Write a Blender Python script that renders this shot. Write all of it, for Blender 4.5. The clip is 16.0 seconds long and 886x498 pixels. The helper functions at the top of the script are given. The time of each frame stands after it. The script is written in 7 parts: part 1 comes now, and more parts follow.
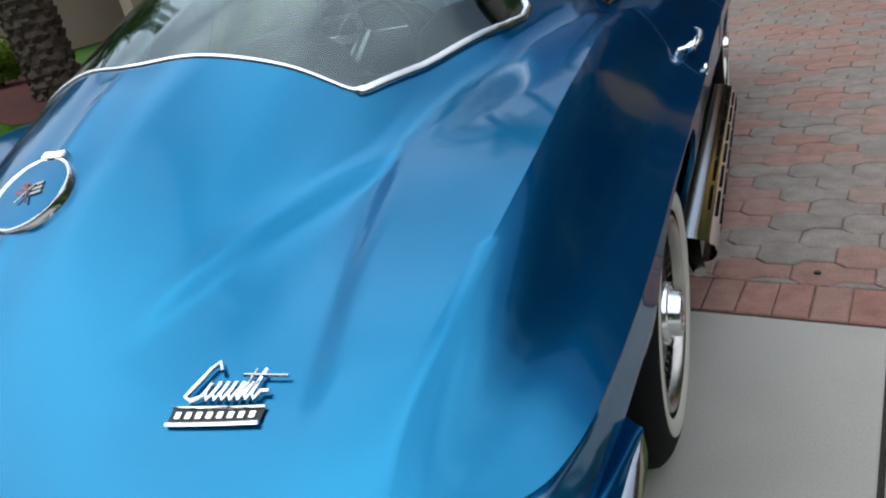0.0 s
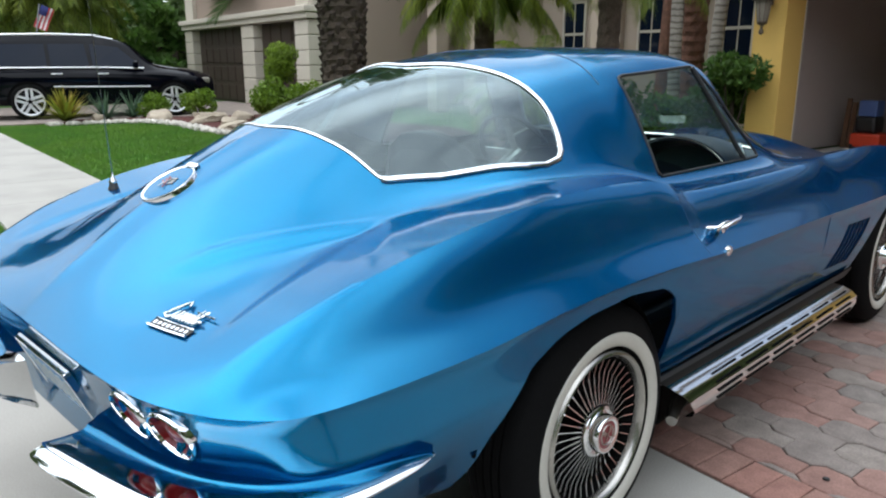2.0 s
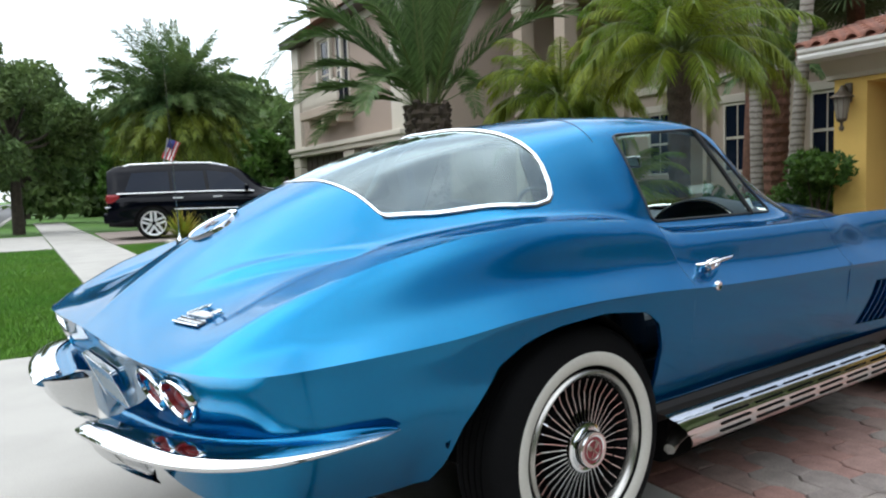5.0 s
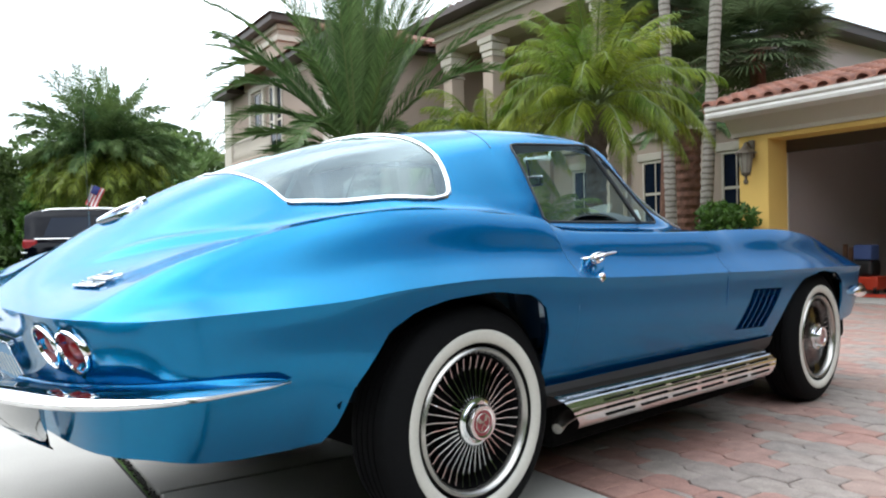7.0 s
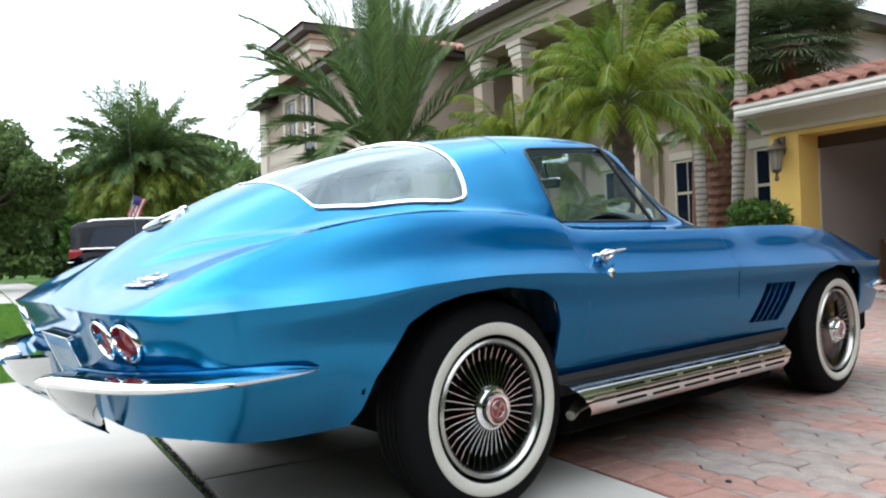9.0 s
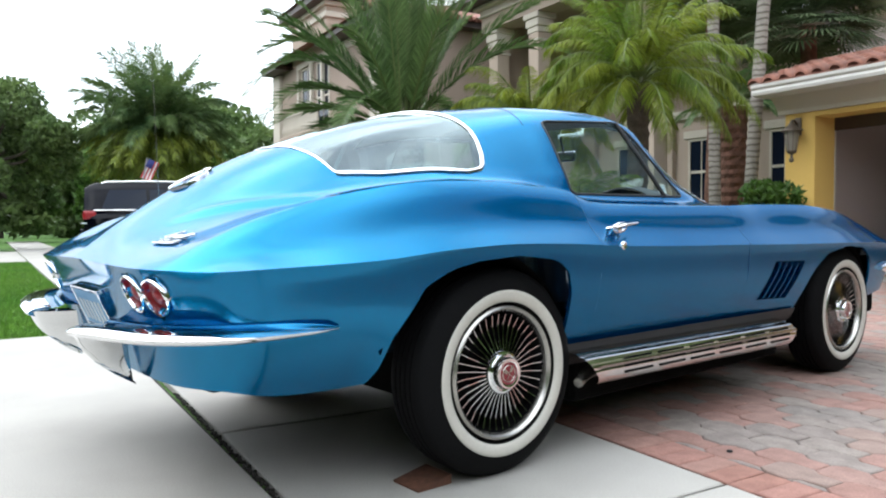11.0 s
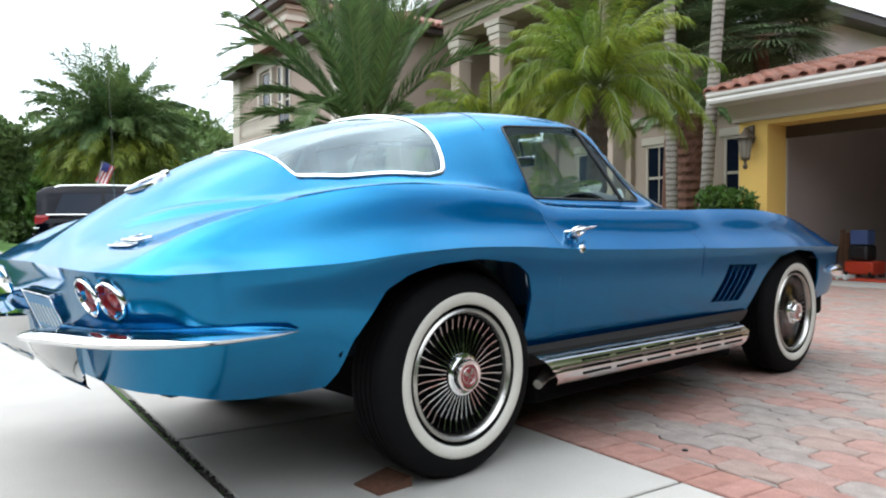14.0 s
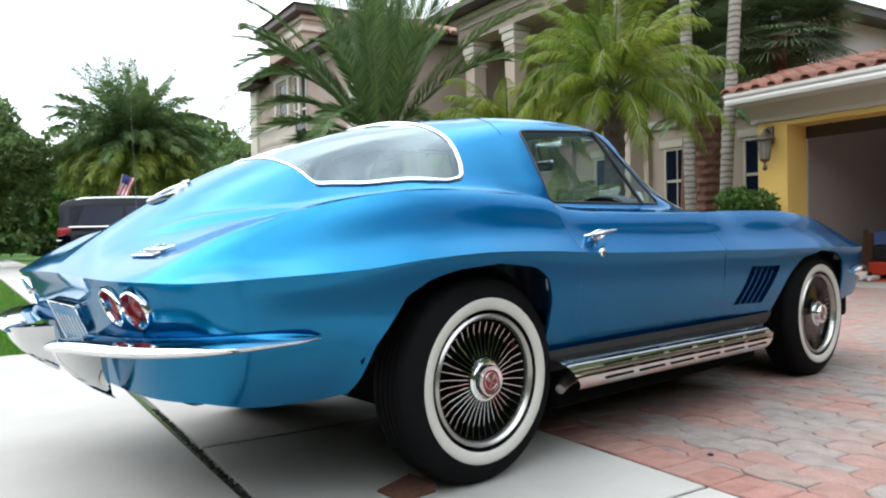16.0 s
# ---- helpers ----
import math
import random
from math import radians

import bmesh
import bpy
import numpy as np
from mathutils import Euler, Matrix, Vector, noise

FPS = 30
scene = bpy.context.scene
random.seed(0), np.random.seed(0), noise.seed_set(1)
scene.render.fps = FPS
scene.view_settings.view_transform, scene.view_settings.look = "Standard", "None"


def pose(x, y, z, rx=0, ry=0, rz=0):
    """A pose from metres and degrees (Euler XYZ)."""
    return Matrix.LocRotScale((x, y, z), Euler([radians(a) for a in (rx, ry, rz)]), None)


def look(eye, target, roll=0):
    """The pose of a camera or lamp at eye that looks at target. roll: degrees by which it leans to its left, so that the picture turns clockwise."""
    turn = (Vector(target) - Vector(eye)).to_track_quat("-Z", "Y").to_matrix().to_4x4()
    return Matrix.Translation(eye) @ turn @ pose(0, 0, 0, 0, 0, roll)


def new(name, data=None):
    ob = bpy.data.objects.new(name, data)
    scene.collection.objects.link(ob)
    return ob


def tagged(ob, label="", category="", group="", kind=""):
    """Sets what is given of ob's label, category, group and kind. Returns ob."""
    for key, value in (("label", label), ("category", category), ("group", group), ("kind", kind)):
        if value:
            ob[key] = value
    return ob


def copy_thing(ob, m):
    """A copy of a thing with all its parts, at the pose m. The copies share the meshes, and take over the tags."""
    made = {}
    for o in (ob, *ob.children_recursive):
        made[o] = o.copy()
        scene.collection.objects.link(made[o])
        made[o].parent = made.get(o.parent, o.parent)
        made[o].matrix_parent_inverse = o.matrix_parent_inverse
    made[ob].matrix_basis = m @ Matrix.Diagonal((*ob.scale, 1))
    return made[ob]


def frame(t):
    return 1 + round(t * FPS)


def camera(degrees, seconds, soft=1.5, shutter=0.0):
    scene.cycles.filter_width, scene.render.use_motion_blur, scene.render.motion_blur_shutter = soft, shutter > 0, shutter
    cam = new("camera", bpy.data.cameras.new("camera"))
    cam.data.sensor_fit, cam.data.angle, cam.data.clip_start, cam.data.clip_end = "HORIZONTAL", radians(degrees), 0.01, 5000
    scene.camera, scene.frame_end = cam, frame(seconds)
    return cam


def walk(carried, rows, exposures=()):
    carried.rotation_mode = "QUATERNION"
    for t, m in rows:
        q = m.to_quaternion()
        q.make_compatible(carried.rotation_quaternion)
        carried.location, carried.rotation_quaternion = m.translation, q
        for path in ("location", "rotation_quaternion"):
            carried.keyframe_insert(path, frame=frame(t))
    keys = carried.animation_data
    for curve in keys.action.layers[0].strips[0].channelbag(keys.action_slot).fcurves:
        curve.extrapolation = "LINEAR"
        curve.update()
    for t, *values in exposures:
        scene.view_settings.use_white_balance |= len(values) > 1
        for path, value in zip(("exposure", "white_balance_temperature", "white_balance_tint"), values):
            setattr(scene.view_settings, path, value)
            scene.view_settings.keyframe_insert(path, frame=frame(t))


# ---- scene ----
cam = camera(62.02, 16.0, soft=2.1)
PATH = [
    (0, (1.023, -1.424, 1.219), (0.198, 0.203, 0.399), -12.85),
    (0.5, (1.209, -1.432, 1.235), (0.140, 0.096, 0.513), -9.03),
    (1, (1.370, -1.447, 1.232), (0.211, 0.054, 0.595), -6.31),
    (1.5, (1.552, -1.484, 1.229), (0.275, -0.074, 0.614), -2.43),
    (2, (1.739, -1.492, 1.250), (0.366, -0.123, 0.759), -0.02),
    (2.5, (1.932, -1.516, 1.270), (0.482, -0.247, 0.734), 2.26),
    (3, (1.999, -1.622, 1.290), (0.519, -0.378, 0.778), 0.64),
    (3.5, (2.079, -1.653, 1.266), (0.608, -0.407, 0.733), 1.73),
    (4, (2.103, -1.519, 1.233), (0.491, -0.385, 0.894), 2.40),
    (4.2, (2.113, -1.470, 1.201), (0.501, -0.322, 0.913), 1.30),
    (6.3, (2.208, -1.473, 0.875), (0.626, -0.251, 0.832), -2.70),
    (6.5, (2.234, -1.476, 0.863), (0.668, -0.232, 0.840), -2.56),
    (7, (2.308, -1.486, 0.846), (0.829, -0.139, 0.832), -1.05),
    (7.5, (2.379, -1.502, 0.832), (0.849, -0.215, 0.782), -0.52),
    (8, (2.431, -1.499, 0.838), (0.880, -0.237, 0.786), -1.17),
    (8.2, (2.444, -1.508, 0.836), (0.890, -0.249, 0.817), -2.20),
    (10.3, (2.494, -1.604, 0.828), (0.993, -0.282, 0.799), -0.70),
    (10.5, (2.500, -1.609, 0.823), (1.000, -0.288, 0.751), -0.56),
    (11, (2.503, -1.611, 0.818), (0.947, -0.357, 0.742), -0.36),
    (11.5, (2.504, -1.610, 0.816), (0.950, -0.354, 0.728), -0.34),
    (12, (2.504, -1.610, 0.814), (0.948, -0.357, 0.721), -0.49),
    (12.5, (2.511, -1.612, 0.812), (0.973, -0.337, 0.710), -0.14),
    (13, (2.513, -1.614, 0.812), (0.984, -0.329, 0.716), -0.40),
    (13.5, (2.515, -1.615, 0.813), (1.002, -0.308, 0.747), -0.53),
    (14, (2.515, -1.615, 0.811), (1.025, -0.282, 0.749), -0.30),
    (14.5, (2.512, -1.617, 0.812), (1.015, -0.292, 0.768), -0.47),
    (15, (2.513, -1.620, 0.812), (0.992, -0.321, 0.772), -1.10),
    (15.5, (2.511, -1.619, 0.809), (0.981, -0.332, 0.769), -1.12),
    (16, (2.509, -1.620, 0.807), (0.987, -0.322, 0.764), -1.15),
]
walk(cam, [(t, look(eye, target, roll)) for t, eye, target, roll in PATH],
     [(0, -0.70), (0.5, -0.45), (1, -0.30), (2, -0.12), (3, -0.05), (4, -0.12), (6.5, 0.32), (7, 0.38), (10.5, 0.39), (16, 0.37)])

# ---- light ----
world = bpy.data.worlds.new("sky")
scene.world = world
world.use_nodes = True
wn, wl = world.node_tree.nodes, world.node_tree.links
wn.clear()
w_out = wn.new("ShaderNodeOutputWorld")
w_bg = wn.new("ShaderNodeBackground")
w_sky = wn.new("ShaderNodeTexSky")
w_sky.sky_type = "NISHITA"
w_sky.sun_disc = False
SUN_TO = Vector((-0.42, -0.36, 0.83)).normalized()
w_sky.sun_elevation = math.asin(SUN_TO.z)
w_sky.sun_rotation = math.atan2(SUN_TO.x, SUN_TO.y)
w_sky.air_density, w_sky.dust_density, w_sky.ozone_density = 1.0, 2.0, 1.0
w_tc = wn.new("ShaderNodeTexCoord")
w_map = wn.new("ShaderNodeMapping")
w_map.inputs["Scale"].default_value = (1.0, 1.0, 2.2)
w_noise = wn.new("ShaderNodeTexNoise")
w_noise.inputs["Scale"].default_value = 1.9
w_noise.inputs["Detail"].default_value = 7
w_noise.inputs["Roughness"].default_value = 0.55
w_ramp = wn.new("ShaderNodeValToRGB")
w_ramp.color_ramp.elements[0].position, w_ramp.color_ramp.elements[0].color = 0.38, (0.42, 0.42, 0.42, 1)
w_ramp.color_ramp.elements[1].position, w_ramp.color_ramp.elements[1].color = 0.62, (1, 1, 1, 1)
w_mix = wn.new("ShaderNodeMixRGB")
# an overcast sky, brighter overhead than at the horizon
w_sep = wn.new("ShaderNodeSeparateXYZ")
w_high = wn.new("ShaderNodeMapRange")
w_high.inputs["To Min"].default_value, w_high.inputs["To Max"].default_value = 1.0, 2.55
w_cloud = wn.new("ShaderNodeVectorMath")
w_cloud.operation = "SCALE"
w_cloud.inputs[0].default_value = (9.2, 9.9, 10.6)
wl.new(w_tc.outputs["Generated"], w_sep.inputs["Vector"])
wl.new(w_sep.outputs["Z"], w_high.inputs["Value"])
wl.new(w_high.outputs["Result"], w_cloud.inputs["Scale"])
wl.new(w_cloud.outputs["Vector"], w_mix.inputs["Color2"])
wl.new(w_tc.outputs["Generated"], w_map.inputs["Vector"])
wl.new(w_map.outputs["Vector"], w_noise.inputs["Vector"])
wl.new(w_noise.outputs["Fac"], w_ramp.inputs["Fac"])
# the cloud thins out towards the house and the far side of the drive
w_dot = wn.new("ShaderNodeVectorMath")
w_dot.operation = "DOT_PRODUCT"
w_dot.inputs[1].default_value = (0.45, 0.86, 0.22)
w_thin = wn.new("ShaderNodeMapRange")
w_thin.interpolation_type = "SMOOTHSTEP"
w_thin.inputs["From Min"].default_value, w_thin.inputs["From Max"].default_value = 0.45, 0.95
w_thin.inputs["To Min"].default_value, w_thin.inputs["To Max"].default_value = 1.0, 0.18
w_cover = wn.new("ShaderNodeMath")
w_cover.operation = "MULTIPLY"
wl.new(w_tc.outputs["Generated"], w_dot.inputs[0])
wl.new(w_dot.outputs["Value"], w_thin.inputs["Value"])
wl.new(w_ramp.outputs["Color"], w_cover.inputs[0])
wl.new(w_thin.outputs["Result"], w_cover.inputs[1])
wl.new(w_cover.outputs["Value"], w_mix.inputs["Fac"])
wl.new(w_sky.outputs["Color"], w_mix.inputs["Color1"])
wl.new(w_mix.outputs["Color"], w_bg.inputs["Color"])
w_bg.inputs["Strength"].default_value = 0.172
wl.new(w_bg.outputs["Background"], w_out.inputs["Surface"])
sun = new("sun", bpy.data.lights.new("sun", "SUN"))
sun.data.energy, sun.data.angle, sun.data.color = 0.7, radians(60), (1.0, 0.96, 0.9)
sun.matrix_world = look((0, 0, 20), Vector((0, 0, 20)) - SUN_TO)


# ---- materials ----
def mat(name, color, rough=0.6, metal=0.0, vary=0.12, scale=8.0, fine=60.0, bump=0.0, second=None, coat=0.0, spec=0.5, island=False, randomise=0.0, bump_scale=None, mid=0.5, soft=0.35):
    """A surface with variation at two scales and, where asked, relief and a tint of its own for each piece."""
    m = bpy.data.materials.new(name)
    m.use_nodes = True
    nodes, links = m.node_tree.nodes, m.node_tree.links
    b = nodes["Principled BSDF"]
    b.inputs["Roughness"].default_value, b.inputs["Metallic"].default_value = rough, metal
    b.inputs["Coat Weight"].default_value = coat
    b.inputs["Coat Roughness"].default_value = 0.03
    b.inputs["Specular IOR Level"].default_value = spec
    tc = nodes.new("ShaderNodeTexCoord")
    n1, n2 = nodes.new("ShaderNodeTexNoise"), nodes.new("ShaderNodeTexNoise")
    for n, s in ((n1, scale), (n2, fine)):
        n.inputs["Scale"].default_value = s
        n.inputs["Detail"].default_value = 4
        links.new(tc.outputs["Object"], n.inputs["Vector"])
    ramp = nodes.new("ShaderNodeMapRange")
    ramp.inputs["From Min"].default_value, ramp.inputs["From Max"].default_value = mid - soft / 2, mid + soft / 2
    links.new(n1.outputs["Fac"], ramp.inputs["Value"])
    mix = nodes.new("ShaderNodeMixRGB")
    mix.inputs["Color1"].default_value = (*color, 1)
    mix.inputs["Color2"].default_value = (*(second or [c * (1 - vary) for c in color]), 1)
    links.new(ramp.outputs["Result"], mix.inputs["Fac"])
    hsv = nodes.new("ShaderNodeHueSaturation")
    links.new(mix.outputs["Color"], hsv.inputs["Color"])
    mr = nodes.new("ShaderNodeMapRange")
    mr.inputs["From Min"].default_value, mr.inputs["From Max"].default_value = 0.25, 0.75
    mr.inputs["To Min"].default_value, mr.inputs["To Max"].default_value = 1 - vary, 1 + vary
    links.new(n2.outputs["Fac"], mr.inputs["Value"])
    value = mr.outputs["Result"]
    if randomise:
        info = nodes.new("ShaderNodeNewGeometry" if island else "ShaderNodeObjectInfo")
        rnd = info.outputs["Random Per Island" if island else "Random"]
        r2 = nodes.new("ShaderNodeMapRange")
        r2.inputs["To Min"].default_value, r2.inputs["To Max"].default_value = 1 - randomise, 1 + randomise
        links.new(rnd, r2.inputs["Value"])
        mul = nodes.new("ShaderNodeMath")
        mul.operation = "MULTIPLY"
        links.new(value, mul.inputs[0])
        links.new(r2.outputs["Result"], mul.inputs[1])
        value = mul.outputs["Value"]
    links.new(value, hsv.inputs["Value"])
    links.new(hsv.outputs["Color"], b.inputs["Base Color"])
    if bump:
        bp = nodes.new("ShaderNodeBump")
        bp.inputs["Strength"].default_value, bp.inputs["Distance"].default_value = 1.0, bump
        src = n2
        if bump_scale:
            src = nodes.new("ShaderNodeTexNoise")
            src.inputs["Scale"].default_value = bump_scale
            links.new(tc.outputs["Object"], src.inputs["Vector"])
        links.new(src.outputs["Fac"], bp.inputs["Height"])
        links.new(bp.outputs["Normal"], b.inputs["Normal"])
    return m


def piece_mat(name, colors, rough=0.85, island=False, bump=0.002):
    """Stone or brick whose colour is picked piece by piece from a ramp."""
    m = mat(name, colors[0], rough, vary=0.22, scale=14, fine=150, bump=bump)
    nodes, links = m.node_tree.nodes, m.node_tree.links
    info = nodes.new("ShaderNodeNewGeometry" if island else "ShaderNodeObjectInfo")
    ramp = nodes.new("ShaderNodeValToRGB")
    ramp.color_ramp.interpolation = "CONSTANT"
    while len(ramp.color_ramp.elements) < len(colors):
        ramp.color_ramp.elements.new(0.5)
    for k, c in enumerate(colors):
        e = ramp.color_ramp.elements[k]
        e.position, e.color = k / len(colors), (*c, 1)
    links.new(info.outputs["Random Per Island" if island else "Random"], ramp.inputs["Fac"])
    mix = [n for n in nodes if n.type == "MIX_RGB"][0]
    links.new(ramp.outputs["Color"], mix.inputs["Color1"])
    dark = nodes.new("ShaderNodeMixRGB")
    dark.blend_type = "MULTIPLY"
    dark.inputs["Fac"].default_value = 1
    dark.inputs["Color2"].default_value = (0.72, 0.7, 0.7, 1)
    links.new(ramp.outputs["Color"], dark.inputs["Color1"])
    links.new(dark.outputs["Color"], mix.inputs["Color2"])
    return m


def glass(name, color=(0.85, 0.93, 0.9), rough=0.0, alpha=0.0, shine=1.9):
    m = bpy.data.materials.new(name)
    m.use_nodes = True
    nodes, links = m.node_tree.nodes, m.node_tree.links
    nodes.clear()
    out = nodes.new("ShaderNodeOutputMaterial")
    t, g, mix, fr = nodes.new("ShaderNodeBsdfTransparent"), nodes.new("ShaderNodeBsdfGlossy"), nodes.new("ShaderNodeMixShader"), nodes.new("ShaderNodeFresnel")
    t.inputs["Color"].default_value = (*color, 1)
    g.inputs["Roughness"].default_value = rough
    g.inputs["Color"].default_value = (0.80, 0.96, 1.0, 1)
    fr.inputs["IOR"].default_value = 1.55
    boost = nodes.new("ShaderNodeMath")
    boost.operation = "MULTIPLY_ADD"
    boost.inputs[1].default_value, boost.inputs[2].default_value = shine, alpha
    boost.use_clamp = True
    links.new(fr.outputs["Fac"], boost.inputs[0])
    links.new(boost.outputs["Value"], mix.inputs["Fac"])
    links.new(t.outputs["BSDF"], mix.inputs[1])
    links.new(g.outputs["BSDF"], mix.inputs[2])
    links.new(mix.outputs["Shader"], out.inputs["Surface"])
    return m


def rings_on(m, per_metre):
    """Uneven dark leaf scars round a trunk, at even steps of height."""
    nodes, links = m.node_tree.nodes, m.node_tree.links
    b = [n for n in nodes if n.type == "BSDF_PRINCIPLED"][0]
    source = b.inputs["Base Color"].links[0].from_socket
    tc, wave, ramp, mul = nodes.new("ShaderNodeTexCoord"), nodes.new("ShaderNodeTexWave"), nodes.new("ShaderNodeValToRGB"), nodes.new("ShaderNodeMixRGB")
    wave.bands_direction = "Z"
    wave.inputs["Scale"].default_value = per_metre * 0.31
    wave.inputs["Distortion"].default_value, wave.inputs["Detail"].default_value, wave.inputs["Detail Scale"].default_value = 2.2, 3.0, 2.5
    ramp.color_ramp.elements[0].position, ramp.color_ramp.elements[0].color = 0.05, (0.42, 0.40, 0.36, 1)
    ramp.color_ramp.elements[1].position, ramp.color_ramp.elements[1].color = 0.45, (1, 1, 1, 1)
    mul.blend_type = "MULTIPLY"
    mul.inputs["Fac"].default_value = 1.0
    links.new(tc.outputs["Object"], wave.inputs["Vector"])
    links.new(wave.outputs["Fac"], ramp.inputs["Fac"])
    links.new(source, mul.inputs["Color1"])
    links.new(ramp.outputs["Color"], mul.inputs["Color2"])
    links.new(mul.outputs["Color"], b.inputs["Base Color"])


M = {}
def metallic_paint(name, color, rough, under):
    """Flake lobe over a dark ground, below a clear coat."""
    m = bpy.data.materials.new(name)
    m.use_nodes = True
    nodes, links = m.node_tree.nodes, m.node_tree.links
    nodes.clear()
    out = nodes.new("ShaderNodeOutputMaterial")
    tc, n1, n2 = nodes.new("ShaderNodeTexCoord"), nodes.new("ShaderNodeTexNoise"), nodes.new("ShaderNodeTexNoise")
    n1.inputs["Scale"].default_value, n2.inputs["Scale"].default_value = 3.0, 1500.0
    hsv = nodes.new("ShaderNodeHueSaturation")
    hsv.inputs["Color"].default_value = (*color, 1)
    add = nodes.new("ShaderNodeMath")
    add.operation = "ADD"
    for n in (n1, n2):
        links.new(tc.outputs["Object"], n.inputs["Vector"])
    links.new(n1.outputs["Fac"], add.inputs[0])
    links.new(n2.outputs["Fac"], add.inputs[1])
    mr = nodes.new("ShaderNodeMapRange")
    mr.inputs["From Min"].default_value, mr.inputs["From Max"].default_value = 0.6, 1.4
    mr.inputs["To Min"].default_value, mr.inputs["To Max"].default_value = 0.90, 1.10
    links.new(add.outputs["Value"], mr.inputs["Value"])
    links.new(mr.outputs["Result"], hsv.inputs["Value"])
    flake, ground, coat = nodes.new("ShaderNodeBsdfGlossy"), nodes.new("ShaderNodeBsdfDiffuse"), nodes.new("ShaderNodeBsdfGlossy")
    flake.distribution = "GGX"
    flake.inputs["Roughness"].default_value, coat.inputs["Roughness"].default_value = rough, 0.07
    links.new(hsv.outputs["Color"], flake.inputs["Color"])
    ground.inputs["Color"].default_value = (*under, 1)
    low, top, fr = nodes.new("ShaderNodeMixShader"), nodes.new("ShaderNodeMixShader"), nodes.new("ShaderNodeFresnel")
    low.inputs["Fac"].default_value = 0.76
    links.new(ground.outputs["BSDF"], low.inputs[1])
    links.new(flake.outputs["BSDF"], low.inputs[2])
    fr.inputs["IOR"].default_value = 1.34
    links.new(fr.outputs["Fac"], top.inputs["Fac"])
    links.new(low.outputs["Shader"], top.inputs[1])
    links.new(coat.outputs["BSDF"], top.inputs[2])
    links.new(top.outputs["Shader"], out.inputs["Surface"])
    return m


M["paint"] = metallic_paint("blue_metallic_paint", (0.002, 0.182, 0.352), 0.23, (0.0005, 0.060, 0.245))
M["chrome"] = mat("chrome", (0.86, 0.87, 0.88), 0.07, 1.0, vary=0.03, scale=5, fine=90)
M["cover"] = mat("polished_aluminium", (0.84, 0.84, 0.84), 0.13, 1.0, vary=0.05, scale=14, fine=160)
M["satin"] = mat("satin_steel", (0.44, 0.42, 0.39), 0.27, 1.0, vary=0.06, scale=20, fine=200)
M["black"] = mat("black_trim", (0.012, 0.012, 0.013), 0.5, vary=0.2)
M["well"] = mat("black_undercoat", (0.005, 0.005, 0.005), 0.95, vary=0.3, fine=120, bump=0.002, spec=0.05)
M["tyre"] = mat("tyre_rubber", (0.0045, 0.0045, 0.005), 0.75, vary=0.25, scale=6, fine=140, bump=0.0006, spec=0.10)
M["white_rubber"] = mat("whitewall_rubber", (0.52, 0.497, 0.442), 0.6, vary=0.06, scale=12, fine=120)
M["red_lens"] = mat("red_lens", (0.26, 0.005, 0.010), 0.3, vary=0.15, fine=260, coat=0.15)
M["red_cap"] = mat("red_enamel", (0.20, 0.012, 0.022), 0.35, vary=0.15, coat=0.3)
M["seam"] = mat("seam_shadow_gap", (0.008, 0.06, 0.14), 0.5)
M["car_glass"] = glass("car_window_glass", (0.62, 0.82, 0.84), alpha=0.035, shine=1.35)
M["side_glass"] = glass("tinted_door_glass", (0.84, 0.91, 0.87), alpha=-0.004, shine=0.20)
M["vinyl"] = mat("dark_blue_vinyl", (0.012, 0.03, 0.06), 0.45, vary=0.15, fine=300, bump=0.0004)
M["pale_vinyl"] = mat("pale_vinyl", (0.06, 0.105, 0.115), 0.55, vary=0.1, fine=50)
M["carpet"] = mat("dark_carpet", (0.02, 0.035, 0.05), 0.95, vary=0.3, fine=400, bump=0.002)
M["headliner"] = mat("grey_headliner_cloth", (0.30, 0.31, 0.30), 0.95, vary=0.06, fine=200, bump=0.0005)
M["paper"] = mat("paper_sticker", (0.652, 0.670, 0.652), 0.6, vary=0.08)
M["plate_blue"] = mat("blue_number_plate", (0.09, 0.30, 0.55), 0.4, vary=0.1)
M["concrete"] = mat("broom_finished_concrete", (0.366, 0.350, 0.320), 0.85, vary=0.10, scale=1.7, fine=180, bump=0.0012, second=(0.312, 0.299, 0.273), soft=0.3, mid=0.57)
M["joint"] = mat("dirty_joint", (0.03, 0.027, 0.021), 0.95, vary=0.4, fine=80, bump=0.003)
M["asphalt"] = mat("asphalt", (0.104, 0.104, 0.104), 0.9, vary=0.25, scale=2, fine=220, bump=0.003)
PAVER = [(0.293, 0.166, 0.136), (0.252, 0.214, 0.191), (0.313, 0.184, 0.153), (0.235, 0.205, 0.184), (0.279, 0.201, 0.170), (0.263, 0.225, 0.198), (0.307, 0.191, 0.160)]
M["paver"] = piece_mat("tumbled_paver", PAVER)
M["paver_far"] = piece_mat("tumbled_paver_far", PAVER, island=True)
M["border"] = piece_mat("red_border_brick", [(0.300, 0.150, 0.116), (0.328, 0.170, 0.136), (0.272, 0.136, 0.113), (0.313, 0.177, 0.143)])
M["neighbour_paver"] = mat("grey_brown_paving", (0.282, 0.235, 0.203), 0.9, vary=0.2, scale=3, fine=40, bump=0.004, second=(0.220, 0.180, 0.157))
M["boot"] = mat("palm_leaf_bases", (0.075, 0.055, 0.042), 0.95, vary=0.4, scale=10, fine=60, bump=0.01, island=True, randomise=0.35)
